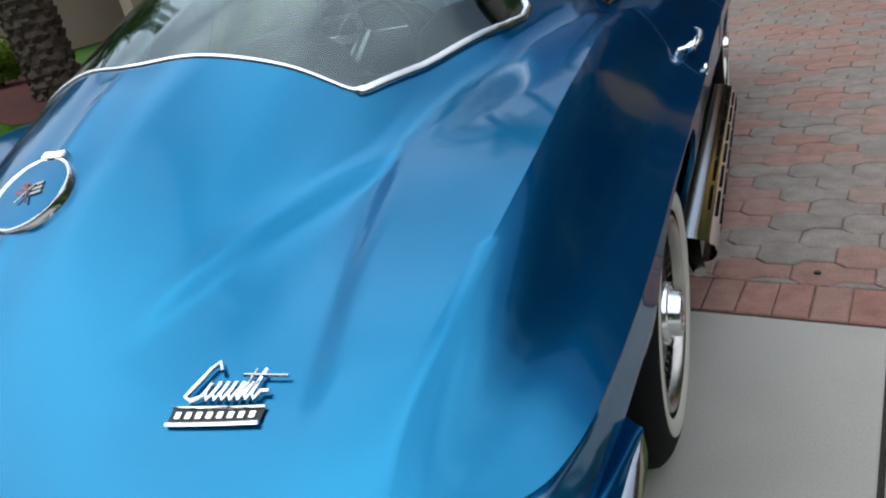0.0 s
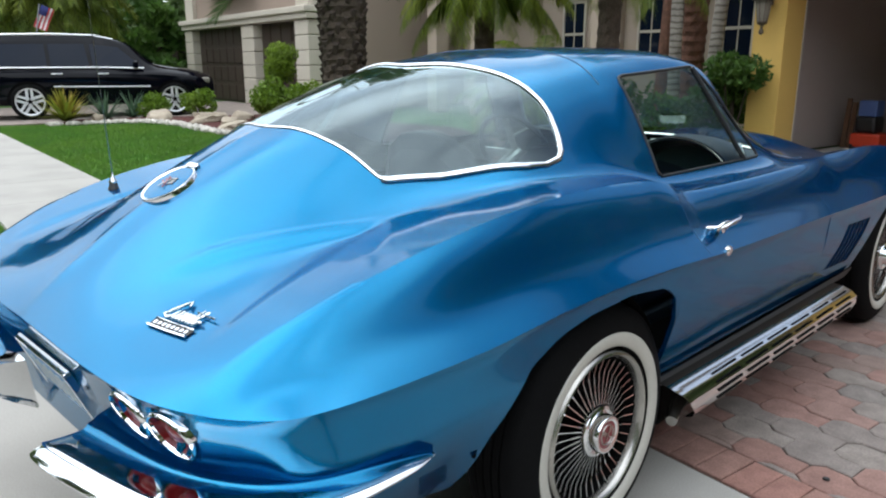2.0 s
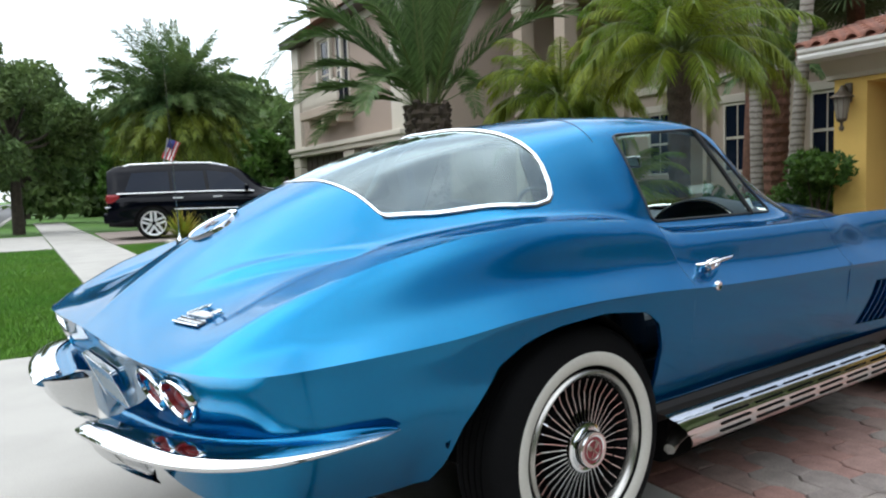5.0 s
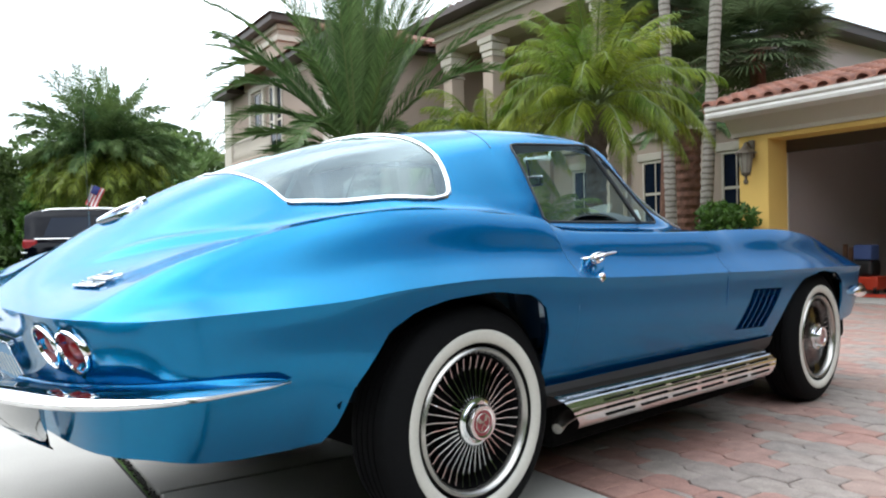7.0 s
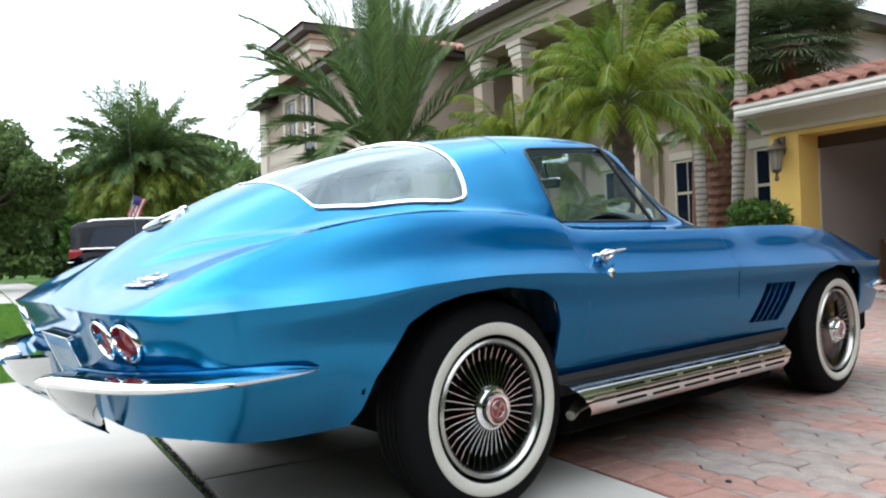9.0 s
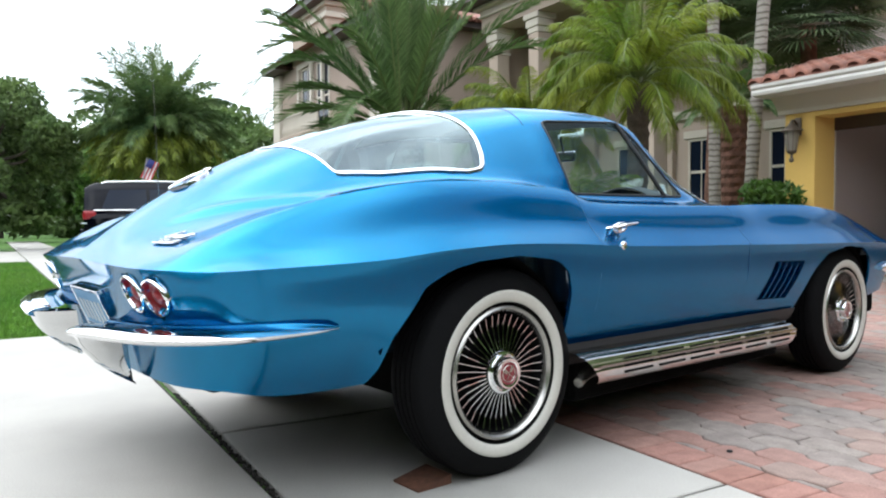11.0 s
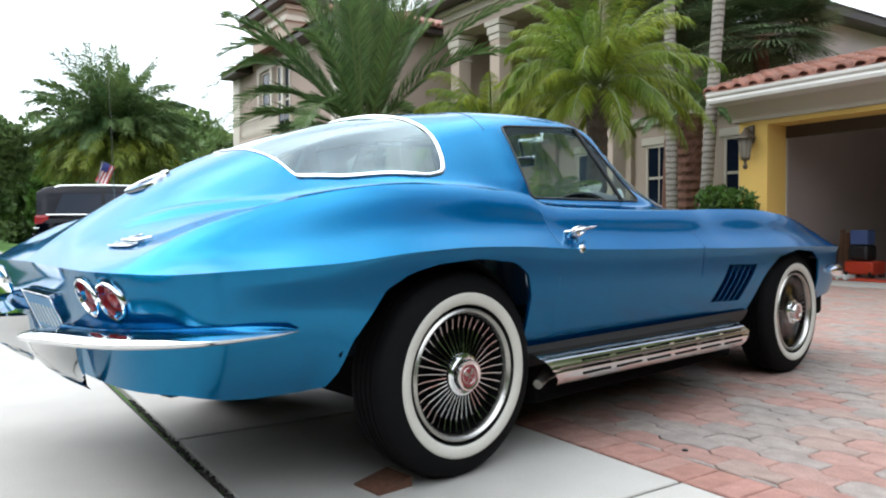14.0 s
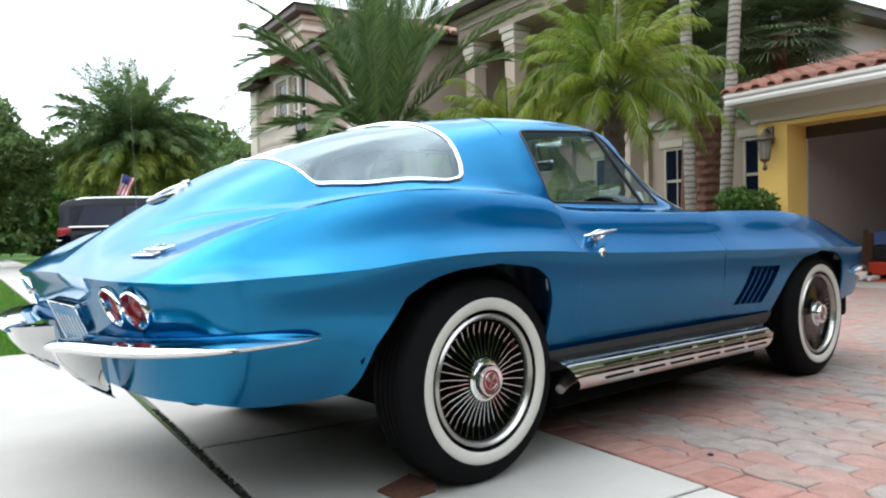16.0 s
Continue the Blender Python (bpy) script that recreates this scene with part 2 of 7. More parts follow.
M["sand"] = mat("jointing_sand", (0.13, 0.105, 0.09), 0.95, vary=0.3, fine=150)
M["lawn"] = mat("lawn_ground", (0.047, 0.130, 0.013), 0.9, vary=0.35, scale=1.2, fine=130, bump=0.012, second=(0.070, 0.157, 0.019))
M["blade"] = mat("grass_blades", (0.064, 0.196, 0.010), 0.6, vary=0.2, scale=0.8, fine=30, second=(0.112, 0.231, 0.016), island=True, randomise=0.45)
M["mulch"] = mat("red_mulch", (0.105, 0.024, 0.018), 0.95, vary=0.5, scale=20, fine=90, bump=0.02)
M["rock"] = mat("pale_boulder", (0.435, 0.374, 0.287), 0.85, vary=0.2, scale=3, fine=40, bump=0.01, second=(0.296, 0.244, 0.183))
M["pebble"] = mat("white_pebble", (0.574, 0.539, 0.479), 0.7, vary=0.2, fine=60, island=True, randomise=0.25)
M["bark"] = mat("palm_bark", (0.10, 0.075, 0.055), 0.95, vary=0.4, scale=10, fine=60, bump=0.012)
M["pale_bark"] = mat("smooth_palm_bark", (0.296, 0.270, 0.235), 0.9, vary=0.25, scale=6, fine=50, bump=0.005)
rings_on(M["pale_bark"], 11)
M["red_bark"] = mat("red_brown_bark", (0.16, 0.075, 0.05), 0.95, vary=0.4, scale=10, fine=60, bump=0.01)
M["tree_bark"] = mat("tree_bark", (0.07, 0.055, 0.04), 0.95, vary=0.4, scale=8, fine=40, bump=0.012)


def leaf_mat(name, c1, c2, randomise=0.4):
    m = mat(name, c1, 0.55, vary=0.15, scale=1.0, fine=25, second=c2, island=True, randomise=randomise, spec=0.3)
    nodes, links = m.node_tree.nodes, m.node_tree.links
    b = nodes["Principled BSDF"]
    tr, mix = nodes.new("ShaderNodeBsdfTranslucent"), nodes.new("ShaderNodeMixShader")
    hsv = [n for n in nodes if n.type == "HUE_SAT"][0]
    links.new(hsv.outputs["Color"], tr.inputs["Color"])
    mix.inputs["Fac"].default_value = 0.35
    links.new(b.outputs["BSDF"], mix.inputs[1])
    links.new(tr.outputs["BSDF"], mix.inputs[2])
    links.new(mix.outputs["Shader"], nodes["Material Output"].inputs["Surface"])
    return m


M["palm_leaf"] = leaf_mat("date_palm_leaf", (0.050, 0.104, 0.031), (0.122, 0.187, 0.061))
M["palm_leaf_dark"] = leaf_mat("dark_palm_leaf", (0.062, 0.125, 0.046), (0.130, 0.190, 0.060))
M["midrib"] = mat("palm_midrib", (0.11, 0.15, 0.04), 0.6, vary=0.15, scale=3, fine=40)
M["old_leaf"] = leaf_mat("yellowing_palm_leaf", (0.105, 0.165, 0.028), (0.215, 0.250, 0.034), 0.5)
M["pygmy_leaf"] = leaf_mat("light_green_palm_leaf", (0.087, 0.161, 0.016), (0.235, 0.261, 0.026), 0.5)
M["fan_leaf"] = leaf_mat("fan_palm_leaf", (0.060, 0.100, 0.042), (0.135, 0.170, 0.085))
M["tree_leaf"] = leaf_mat("tree_leaf", (0.078, 0.135, 0.044), (0.139, 0.200, 0.061))
M["shrub_leaf"] = leaf_mat("bright_shrub_leaf", (0.104, 0.191, 0.017), (0.174, 0.261, 0.026))
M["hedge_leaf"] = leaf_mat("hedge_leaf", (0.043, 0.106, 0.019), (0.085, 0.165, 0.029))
M["brom_leaf"] = leaf_mat("yellow_bromeliad_leaf", (0.296, 0.226, 0.026), (0.104, 0.191, 0.026))
M["agave_leaf"] = leaf_mat("agave_leaf", (0.052, 0.104, 0.061), (0.087, 0.148, 0.087))
M["stucco_tan"] = mat("tan_stucco", (0.405, 0.324, 0.259), 0.9, vary=0.06, scale=0.8, fine=90, bump=0.003)
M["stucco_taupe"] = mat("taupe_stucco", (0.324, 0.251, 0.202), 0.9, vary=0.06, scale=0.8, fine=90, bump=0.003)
M["stucco_mauve"] = mat("pale_mauve_stucco", (0.420, 0.356, 0.348), 0.9, vary=0.05, scale=0.8, fine=90, bump=0.003)
M["stucco_yellow"] = mat("yellow_stucco", (0.700, 0.460, 0.128), 0.9, vary=0.06, scale=1.2, fine=110, bump=0.003)
M["trim_cream"] = mat("cream_trim", (0.534, 0.485, 0.405), 0.75, vary=0.05, scale=2, fine=100, bump=0.001)
M["gutter"] = mat("white_painted_gutter", (0.644, 0.626, 0.592), 0.5, vary=0.05, scale=2)
M["roof_tile"] = mat("terracotta_roof_tile", (0.252, 0.100, 0.065), 0.8, vary=0.2, scale=4, fine=60, bump=0.003, island=True, randomise=0.25)
M["roof_tile_piece"] = mat("terracotta_barrel_tile", (0.270, 0.113, 0.074), 0.8, vary=0.2, scale=6, fine=70, bump=0.003, randomise=0.25, second=(0.174, 0.078, 0.057))
M["brown_door"] = mat("dark_brown_garage_door", (0.05, 0.032, 0.024), 0.5, vary=0.15, scale=3)
M["bronze"] = mat("weathered_bronze", (0.13, 0.105, 0.08), 0.5, 0.5, vary=0.25, fine=50)
M["frosted"] = mat("seeded_lantern_glass", (0.22, 0.20, 0.165), 0.3, vary=0.1)
M["white_wall"] = mat("garage_white_wall", (0.42, 0.36, 0.33), 0.85, vary=0.06, scale=0.8)
M["suv_paint"] = mat("black_car_paint", (0.0012, 0.0016, 0.0045), 0.07, 0.0, vary=0.1, coat=0.0, spec=0.20)
M["suv_glass"] = mat("tinted_car_glass", (0.007, 0.012, 0.024), 0.03, vary=0.05, spec=0.17)
M["silver_paint"] = mat("silver_car_paint", (0.42, 0.43, 0.45), 0.3, 0.5, vary=0.05, coat=1.0)
M["grey_rubber"] = mat("worn_tyre", (0.008, 0.008, 0.008), 0.85, vary=0.2, spec=0.1)
M["alloy"] = mat("alloy_wheel", (0.80, 0.81, 0.83), 0.38, 0.6, vary=0.05)
M["wood"] = mat("rough_wood_wedge", (0.11, 0.045, 0.025), 0.85, vary=0.3, scale=9, fine=60, bump=0.002)
M["red_plastic"] = mat("red_plastic", (0.55, 0.05, 0.02), 0.4, vary=0.1)
M["blue_plastic"] = mat("blue_plastic", (0.07, 0.12, 0.30), 0.5, vary=0.1)
M["cardboard"] = mat("cardboard", (0.13, 0.065, 0.035), 0.9, vary=0.15)
M["flag_red"] = mat("red_flag_cloth", (0.45, 0.05, 0.05), 0.8, vary=0.1)
M["flag_white"] = mat("white_flag_cloth", (0.70, 0.68, 0.66), 0.8, vary=0.1)
M["flag_blue"] = mat("blue_flag_cloth", (0.03, 0.04, 0.16), 0.8, vary=0.1)
M["metal_grey"] = mat("grey_painted_metal", (0.30, 0.31, 0.32), 0.5, 0.4, vary=0.1)


# ---- mesh helpers ----
def part(name, bm, material, parent=None, label="", smooth=None, kind=""):
    """One mesh object out of a bmesh, under a thing or a part."""
    me = bpy.data.meshes.new(name)
    bm.to_mesh(me)
    bm.free()
    for one in material if isinstance(material, (list, tuple)) else [material]:
        me.materials.append(one)
    if smooth is not None:
        me.polygons.foreach_set("use_smooth", [True] * len(me.polygons))
        if smooth < 180:
            me.set_sharp_from_angle(angle=radians(smooth))
    ob = new(name, me)
    ob.parent = parent
    return tagged(ob, label, kind=kind)


def empty(name, label="", category="", group="", kind="", m=None):
    ob = tagged(new(name), label, category, group, kind)
    if m is not None:
        ob.matrix_world = m
    return ob


def box(bm, x0, x1, y0, y1, z0, z1, bevel=0.0, m=None):
    g = bmesh.ops.create_cube(bm, size=1.0)["verts"]
    bmesh.ops.scale(bm, vec=(x1 - x0, y1 - y0, z1 - z0), verts=g)
    bmesh.ops.translate(bm, vec=((x0 + x1) / 2, (y0 + y1) / 2, (z0 + z1) / 2), verts=g)
    if bevel:
        edges = list({e for v in g for e in v.link_edges})
        made = bmesh.ops.bevel(bm, geom=edges, offset=bevel, segments=2, affect="EDGES", profile=0.5)
        g = list({v for f in made["faces"] for v in f.verts} | {v for v in g if v.is_valid})
    if m is not None:
        bmesh.ops.transform(bm, matrix=m, verts=g)
    return g


def boxed(*args, **kw):
    bm = bmesh.new()
    box(bm, *args, **kw)
    return bm


def revolve(bm, profile, axis="x", steps=48, m=None, start=0.0, sweep=2 * math.pi):
    """Turn (along, radius) points about an axis through the origin."""
    closed = sweep > 6.28
    rings = []
    for k in range(steps if closed else steps + 1):
        a = start + sweep * k / steps
        c, s = math.cos(a), math.sin(a)
        ring = []
        for u, r in profile:
            p = {"x": (u, r * c, r * s), "y": (r * c, u, r * s), "z": (r * c, r * s, u)}[axis]
            ring.append(bm.verts.new(m @ Vector(p) if m is not None else p))
        rings.append(ring)
    for k in range(steps):
        r1, r2 = rings[k], rings[(k + 1) % len(rings)]
        for a in range(len(profile) - 1):
            bm.faces.new((r1[a], r1[a + 1], r2[a + 1], r2[a]))
    return rings


def tube(bm, points, radius, sides=8, closed=False, flat=1.0, up=None):
    """A round bar along points; radius one number or one for each point."""
    pts = [Vector(p) for p in points]
    n = len(pts)
    rad = radius if isinstance(radius, (list, tuple)) else [radius] * n
    rings, ref = [], None
    for k, p in enumerate(pts):
        t = (pts[(k + 1) % n] - pts[k - 1]) if closed else (pts[min(k + 1, n - 1)] - pts[max(k - 1, 0)])
        t.normalize()
        if ref is None:
            ref = Vector(up) if up else (Vector((0, 0, 1)) if abs(t.z) < 0.9 else Vector((1, 0, 0)))
        side = t.cross(ref).normalized()
        high = side.cross(t).normalized()
        ref = high if not up else Vector(up)
        rings.append([bm.verts.new(p + rad[k] * (math.cos(a) * side + flat * math.sin(a) * high)) for a in (2 * math.pi * j / sides for j in range(sides))])
    for k in range(n if closed else n - 1):
        r1, r2 = rings[k], rings[(k + 1) % n]
        for j in range(sides):
            bm.faces.new((r1[j], r1[(j + 1) % sides], r2[(j + 1) % sides], r2[j]))
    if not closed:
        bm.faces.new(rings[0][::-1])
        bm.faces.new(rings[-1])


def prism(bm, outline, z0, z1, m=None, inset=0.0, drop=0.0):
    """A flat piece from an outline (x, y), with its top edge chamfered by inset and drop."""
    c = Vector((sum(p[0] for p in outline) / len(outline), sum(p[1] for p in outline) / len(outline), 0))
    low = [bm.verts.new((p[0], p[1], z0)) for p in outline]
    rows = [low]
    if inset:
        rows.append([bm.verts.new((p[0], p[1], z1 - drop)) for p in outline])
    rows.append([bm.verts.new((*(Vector((p[0], p[1], 0)) + (c - Vector((p[0], p[1], 0))).normalized() * inset)[:2], z1)) for p in outline])
    n = len(outline)
    for r1, r2 in zip(rows, rows[1:]):
        for k in range(n):
            bm.faces.new((r1[k], r1[(k + 1) % n], r2[(k + 1) % n], r2[k]))
    bm.faces.new(rows[-1])
    if m is not None:
        bmesh.ops.transform(bm, matrix=m, verts=[v for r in rows for v in r])


def grid_faces(bm, grid, flip=False):
    """Quads over rows of points. Returns the vertices."""
    verts = [[bm.verts.new(p) for p in row] for row in grid]
    for r1, r2 in zip(verts, verts[1:]):
        for a in range(len(r1) - 1):
            q = (r1[a], r1[a + 1], r2[a + 1], r2[a])
            bm.faces.new(q[::-1] if flip else q)
    return verts


# The lot lies turned against the car: a runs along the street, b towards the house.
LOT = Matrix.Rotation(radians(-8.5), 4, "Z")


def lot_bm(bm):
    bmesh.ops.transform(bm, matrix=LOT, verts=bm.verts)
    return bm

# ---- sports car: surface of the upper body, as cross-sections (x, z) from the spine to the waist crease ----
CAR_Y = [-1.07, -0.95, -0.75, -0.50, -0.25, 0.0, 0.25, 0.39, 0.50, 0.80, 1.05, 1.30, 1.50, 1.70, 2.10, 2.50, 2.90, 3.20, 3.38]
CAR_X = np.array([
    (0, .15, .30, .42, .52, .60, .68, .74, .785),
    (0, .10, .19, .28, .40, .525, .675, .735, .818),
    (0, .11, .22, .32, .425, .525, .705, .76, .848),
    (0, .13, .27, .38, .455, .52, .728, .78, .862),
    (0, .14, .28, .39, .475, .555, .732, .785, .870),
    (0, .16, .32, .44, .54, .60, .722, .785, .875),
    (0, .18, .35, .46, .57, .63, .717, .785, .875),
    (0, .19, .365, .475, .585, .642, .726, .787, .874),
    (0, .20, .38, .49, .60, .655, .738, .79, .872)])
CAR_X = np.vstack([CAR_X, [
    (0, .20, .40, .50, .61, .655, .745, .79, .866),
    (0, .20, .41, .505, .61, .655, .745, .79, .865),
    (0, .22, .42, .50, .60, .66, .745, .79, .865),
    (0, .22, .42, .50, .58, .64, .74, .79, .866),
    (0, .20, .38, .48, .56, .63, .72, .80, .868),
    (0, .15, .30, .42, .52, .62, .73, .81, .870),
    (0, .15, .30, .42, .52, .62, .73, .81, .868),
    (0, .15, .30, .42, .52, .62, .71, .79, .845),
    (0, .15, .30, .40, .50, .58, .66, .73, .795),
    (0, .12, .25, .36, .45, .52, .58, .64, .700)]])
CAR_Z = np.array([
    (.712, .710, .707, .705, .703, .702, .701, .700, .698),
    (.800, .796, .786, .772, .757, .752, .757, .725, .700),
    (.930, .921, .893, .860, .832, .826, .837, .77, .705),
    (1.055, 1.042, .990, .927, .892, .888, .901, .80, .713),
    (1.150, 1.140, 1.095, 1.020, .953, .930, .937, .82, .735),
    (1.222, 1.215, 1.175, 1.100, .993, .953, .946, .83, .745),
    (1.268, 1.262, 1.225, 1.150, 1.0, .947, .939, .81, .740),
    (1.284, 1.278, 1.246, 1.168, 1.0, .930, .924, .805, .733),
    (1.295, 1.290, 1.262, 1.180, 1.0, .908, .886, .795, .727)])
CAR_Z = np.vstack([CAR_Z, [
    (1.305, 1.300, 1.277, 1.200, 1.0, .900, .876, .790, .718),
    (1.285, 1.280, 1.255, 1.195, 1.0, .900, .874, .788, .713),
    (1.130, 1.120, 1.070, 1.030, .950, .895, .876, .788, .710),
    (1.010, 1.000, .950, .925, .900, .885, .880, .790, .706),
    (.920, .915, .890, .875, .865, .868, .886, .792, .702),
    (.925, .915, .860, .840, .840, .860, .888, .790, .697),
    (.890, .880, .820, .800, .800, .830, .862, .775, .692),
    (.820, .810, .765, .750, .750, .765, .782, .728, .682),
    (.735, .730, .715, .705, .703, .703, .703, .690, .672),
    (.672, .672, .671, .670, .669, .668, .667, .665, .662)]])


def smooth_keys(keys, values, at):
    """Monotone cubic through the keys, column by column."""
    keys, values, at = np.array(keys, float), np.array(values, float), np.array(at, float)
    h = np.diff(keys)
    slope = np.diff(values, axis=0) / h.reshape((-1,) + (1,) * (values.ndim - 1))
    m = np.zeros_like(values)
    m[0], m[-1] = slope[0], slope[-1]
    a, b = slope[:-1], slope[1:]
    m[1:-1] = np.where(a * b > 0, 2 * a * b / np.where(a + b == 0, 1, a + b), 0) * 0.6 + 0.4 * np.where(a * b > 0, (a + b) / 2, 0)
    n = np.clip(np.searchsorted(keys, at) - 1, 0, len(h) - 1)
    shape = (-1,) + (1,) * (values.ndim - 1)
    hh = h[n].reshape(shape)
    t = ((at - keys[n]) / h[n]).reshape(shape)
    return ((2 * t**3 - 3 * t**2 + 1) * values[n] + (t**3 - 2 * t**2 + t) * hh * m[n]
            + (-2 * t**3 + 3 * t**2) * values[n + 1] + (t**3 - t**2) * hh * m[n + 1])


def across(points, per=10):
    """Catmull-Rom through the points of one cross-section (rows along the last axis but one)."""
    p = np.concatenate([2 * points[:, :1] - points[:, 1:2], points, 2 * points[:, -1:] - points[:, -2:-1]], 1)
    out = []
    for k in range(points.shape[1] - 1):
        p0, p1, p2, p3 = p[:, k], p[:, k + 1], p[:, k + 2], p[:, k + 3]
        for s in np.linspace(0, 1, per, endpoint=False):
            out.append(0.5 * (2 * p1 + (p2 - p0) * s + (2 * p0 - 5 * p1 + 4 * p2 - p3) * s * s + (3 * p1 - p0 - 3 * p2 + p3) * s**3))
    out.append(points[:, -1])
    return np.stack(out, 1)


def body_grid(ys):
    """Upper body as a grid of points, station by station, for x from the spine outwards."""
    both = smooth_keys(CAR_Y, np.stack([CAR_X, CAR_Z], -1), ys)
    grid = across(both)
    # the wings have a clear crest, a steep flank below it and a flatter shelf above the crease
    crest, crease = both[:, 6:7], both[:, 8:9]
    u = np.linspace(0, 1, grid.shape[1] - 60)
    steep = np.cumsum(0.25 + np.exp(-((u - 0.40) / 0.20) ** 2))
    steep = 1 - (steep - steep[0]) / (steep[-1] - steep[0])
    even = np.clip((np.array(ys)[:, None] - 0.15) / 0.5, 0, 1) * 0.15 + 0.48
    s, g = u[None, 1:, None], (steep[None] * (1 - even) + (1 - u)[None] * even)[:, 1:, None]
    flank = np.concatenate([crest[..., :1] + (crease - crest)[..., :1] * s, crease[..., 1:] + (crest - crease)[..., 1:] * g], -1)
    wing = np.concatenate([across(both[:, :7]), flank], 1)
    part_way = np.clip((3.1 - np.array(ys)) / 0.5, 0, 1)[:, None, None]
    grid = grid + (wing - grid) * part_way * part_way * (3 - 2 * part_way)
    y = np.repeat(np.array(ys)[:, None], grid.shape[1], 1)
    wide = grid[:, -1:, 0]
    tail = np.clip((-0.80 - y) / 0.27, 0, 1) ** 1.5
    nose = np.clip((y - 2.9) / 0.48, 0, 1) ** 2
    y = y + tail * 0.13 * (grid[:, :, 0] / wide) ** 6 - nose * 0.22 * (grid[:, :, 0] / wide) ** 2.5
    # shallow wedge sunk into the deck between the roof's flowing base and the wing's crest
    x, z = grid[:, :, 0], grid[:, :, 1]
    inner, outer = 0.50 + (y + 0.41) * 0.5, 0.50 - (y + 0.41) * 0.152
    rise = np.clip(np.minimum((x - inner) / 0.03, (outer - x) / 0.03), 0, 1)
    along = np.clip((-0.41 - y) / 0.10, 0, 1) * np.clip((y + 0.90 + 0.19 * (x - 0.31)) / 0.12, 0, 1)
    z = z - 0.0065 * rise * rise * (3 - 2 * rise) * along
    # the ridge lines along its two edges
    z = z + 0.0035 * np.exp(-((x - inner + 0.012) / 0.016) ** 2) * along
    # the spine comes to a fine edge down to the tail
    z = z + 0.007 * np.exp(-x / 0.05) * np.clip((y + 1.07) / 0.12, 0, 1) * np.clip((-0.40 - y) / 0.12, 0, 1)
    return np.stack([x, y, z], -1)


def surf(x, y, lift=0.0):
    """A point on the upper body."""
    row = body_grid([y])[0]
    return Vector((x, y, float(np.interp(abs(x), row[:, 0], row[:, 2])) + lift))


def surf_normal(x, y):
    e = 0.01
    return (surf(x + e, y) - surf(x - e, y)).cross(surf(x, y + e) - surf(x, y - e)).normalized()


def side_in(d, tuck=0.06):
    """How far the flank stands in from the crease, d below it."""
    return 0.008 * (1 - math.exp(-d / 0.01)) + 0.07 * d + tuck * (max(0.0, d - 0.12) / 0.25) ** 1.5


def tail_in(d):
    return 0.008 * (1 - math.exp(-d / 0.008)) + 0.37 * min(d, 0.16) + 0.18 * max(0.0, d - 0.16)


HEM_Y = [-1.03, -0.95, -0.88, -0.80, -0.7, -0.55, -0.485, -0.46, -0.435, -0.345, -0.253, -0.143, 0.023, 0.191, 0.25, 0.278, 0.288, 0.292, 1.925, 1.93, 1.965, 2.03, 2.165, 2.39, 2.6, 2.69, 2.735, 2.75, 2.76, 3.4]
HEM_Z = [0.385, 0.378, 0.370, 0.362, 0.353, 0.350, 0.356, 0.40, 0.495, 0.63, 0.676, 0.698, 0.708, 0.689, 0.655, 0.571, 0.43, 0.385, 0.385, 0.39, 0.46, 0.565, 0.645, 0.678, 0.662, 0.61, 0.5, 0.42, 0.38, 0.44]


def copied(faces):
    """A mesh of its own out of some faces."""
    out, made = bmesh.new(), {}
    for f in faces:
        for v in f.verts:
            if v not in made:
                made[v] = out.verts.new(v.co)
        out.faces.new([made[v] for v in f.verts])
    return out


def cut_out(bm, polygons, plane, keep):
    """Cut convex polygons, given in the plane "xy" or "yz", out of a shell; gives back the cut faces as a mesh and their rim."""
    lift = (lambda u, v: Vector((u, v, 0))) if plane == "xy" else (lambda u, v: Vector((0, u, v)))
    drop = (lambda p: (p.x, p.y)) if plane == "xy" else (lambda p: (p.y, p.z))
    sides = []
    for poly in polygons:
        area = sum(p[0] * q[1] - q[0] * p[1] for p, q in zip(poly, poly[1:] + poly[:1]))
        poly = poly if area > 0 else poly[::-1]
        halves = [(lift(*p), lift(-(q[1] - p[1]), q[0] - p[0])) for p, q in zip(poly, poly[1:] + poly[:1])]
        sides.append(halves)
        u0, u1 = min(p[0] for p in poly) - 0.08, max(p[0] for p in poly) + 0.08
        v0, v1 = min(p[1] for p in poly) - 0.08, max(p[1] for p in poly) + 0.08
        for co, no in halves:
            near = []
            for f in bm.faces:
                c = f.calc_center_median()
                u, v = drop(c)
                if keep(c) and u0 < u < u1 and v0 < v < v1:
                    near.append(f)
            geom = list({v for f in near for v in f.verts}) + list({e for f in near for e in f.edges}) + near
            bmesh.ops.bisect_plane(bm, geom=geom, dist=1e-5, plane_co=co, plane_no=no.normalized())
    inside = [f for f in bm.faces if keep(c := f.calc_center_median()) and any(all((c - co).dot(no) > -1e-9 for co, no in halves) for halves in sides)]
    chosen = set(inside)
    rim = [e for e in {e for f in inside for e in f.edges} if sum(f in chosen for f in e.link_faces) == 1]
    joined = {}
    for e in rim:
        a, b = e.verts
        joined.setdefault(a, []).append(b)
        joined.setdefault(b, []).append(a)
    loop, last, at = [], None, rim[0].verts[0]
    first = at
    while True:
        loop.append(at.co.copy())
        nxt = [v for v in joined[at] if v is not last]
        last, at = at, nxt[0]
        if at is first or len(loop) > len(rim) + 2:
            break
    out = copied(inside)
    bmesh.ops.delete(bm, geom=inside, context="FACES")
    return out, loop


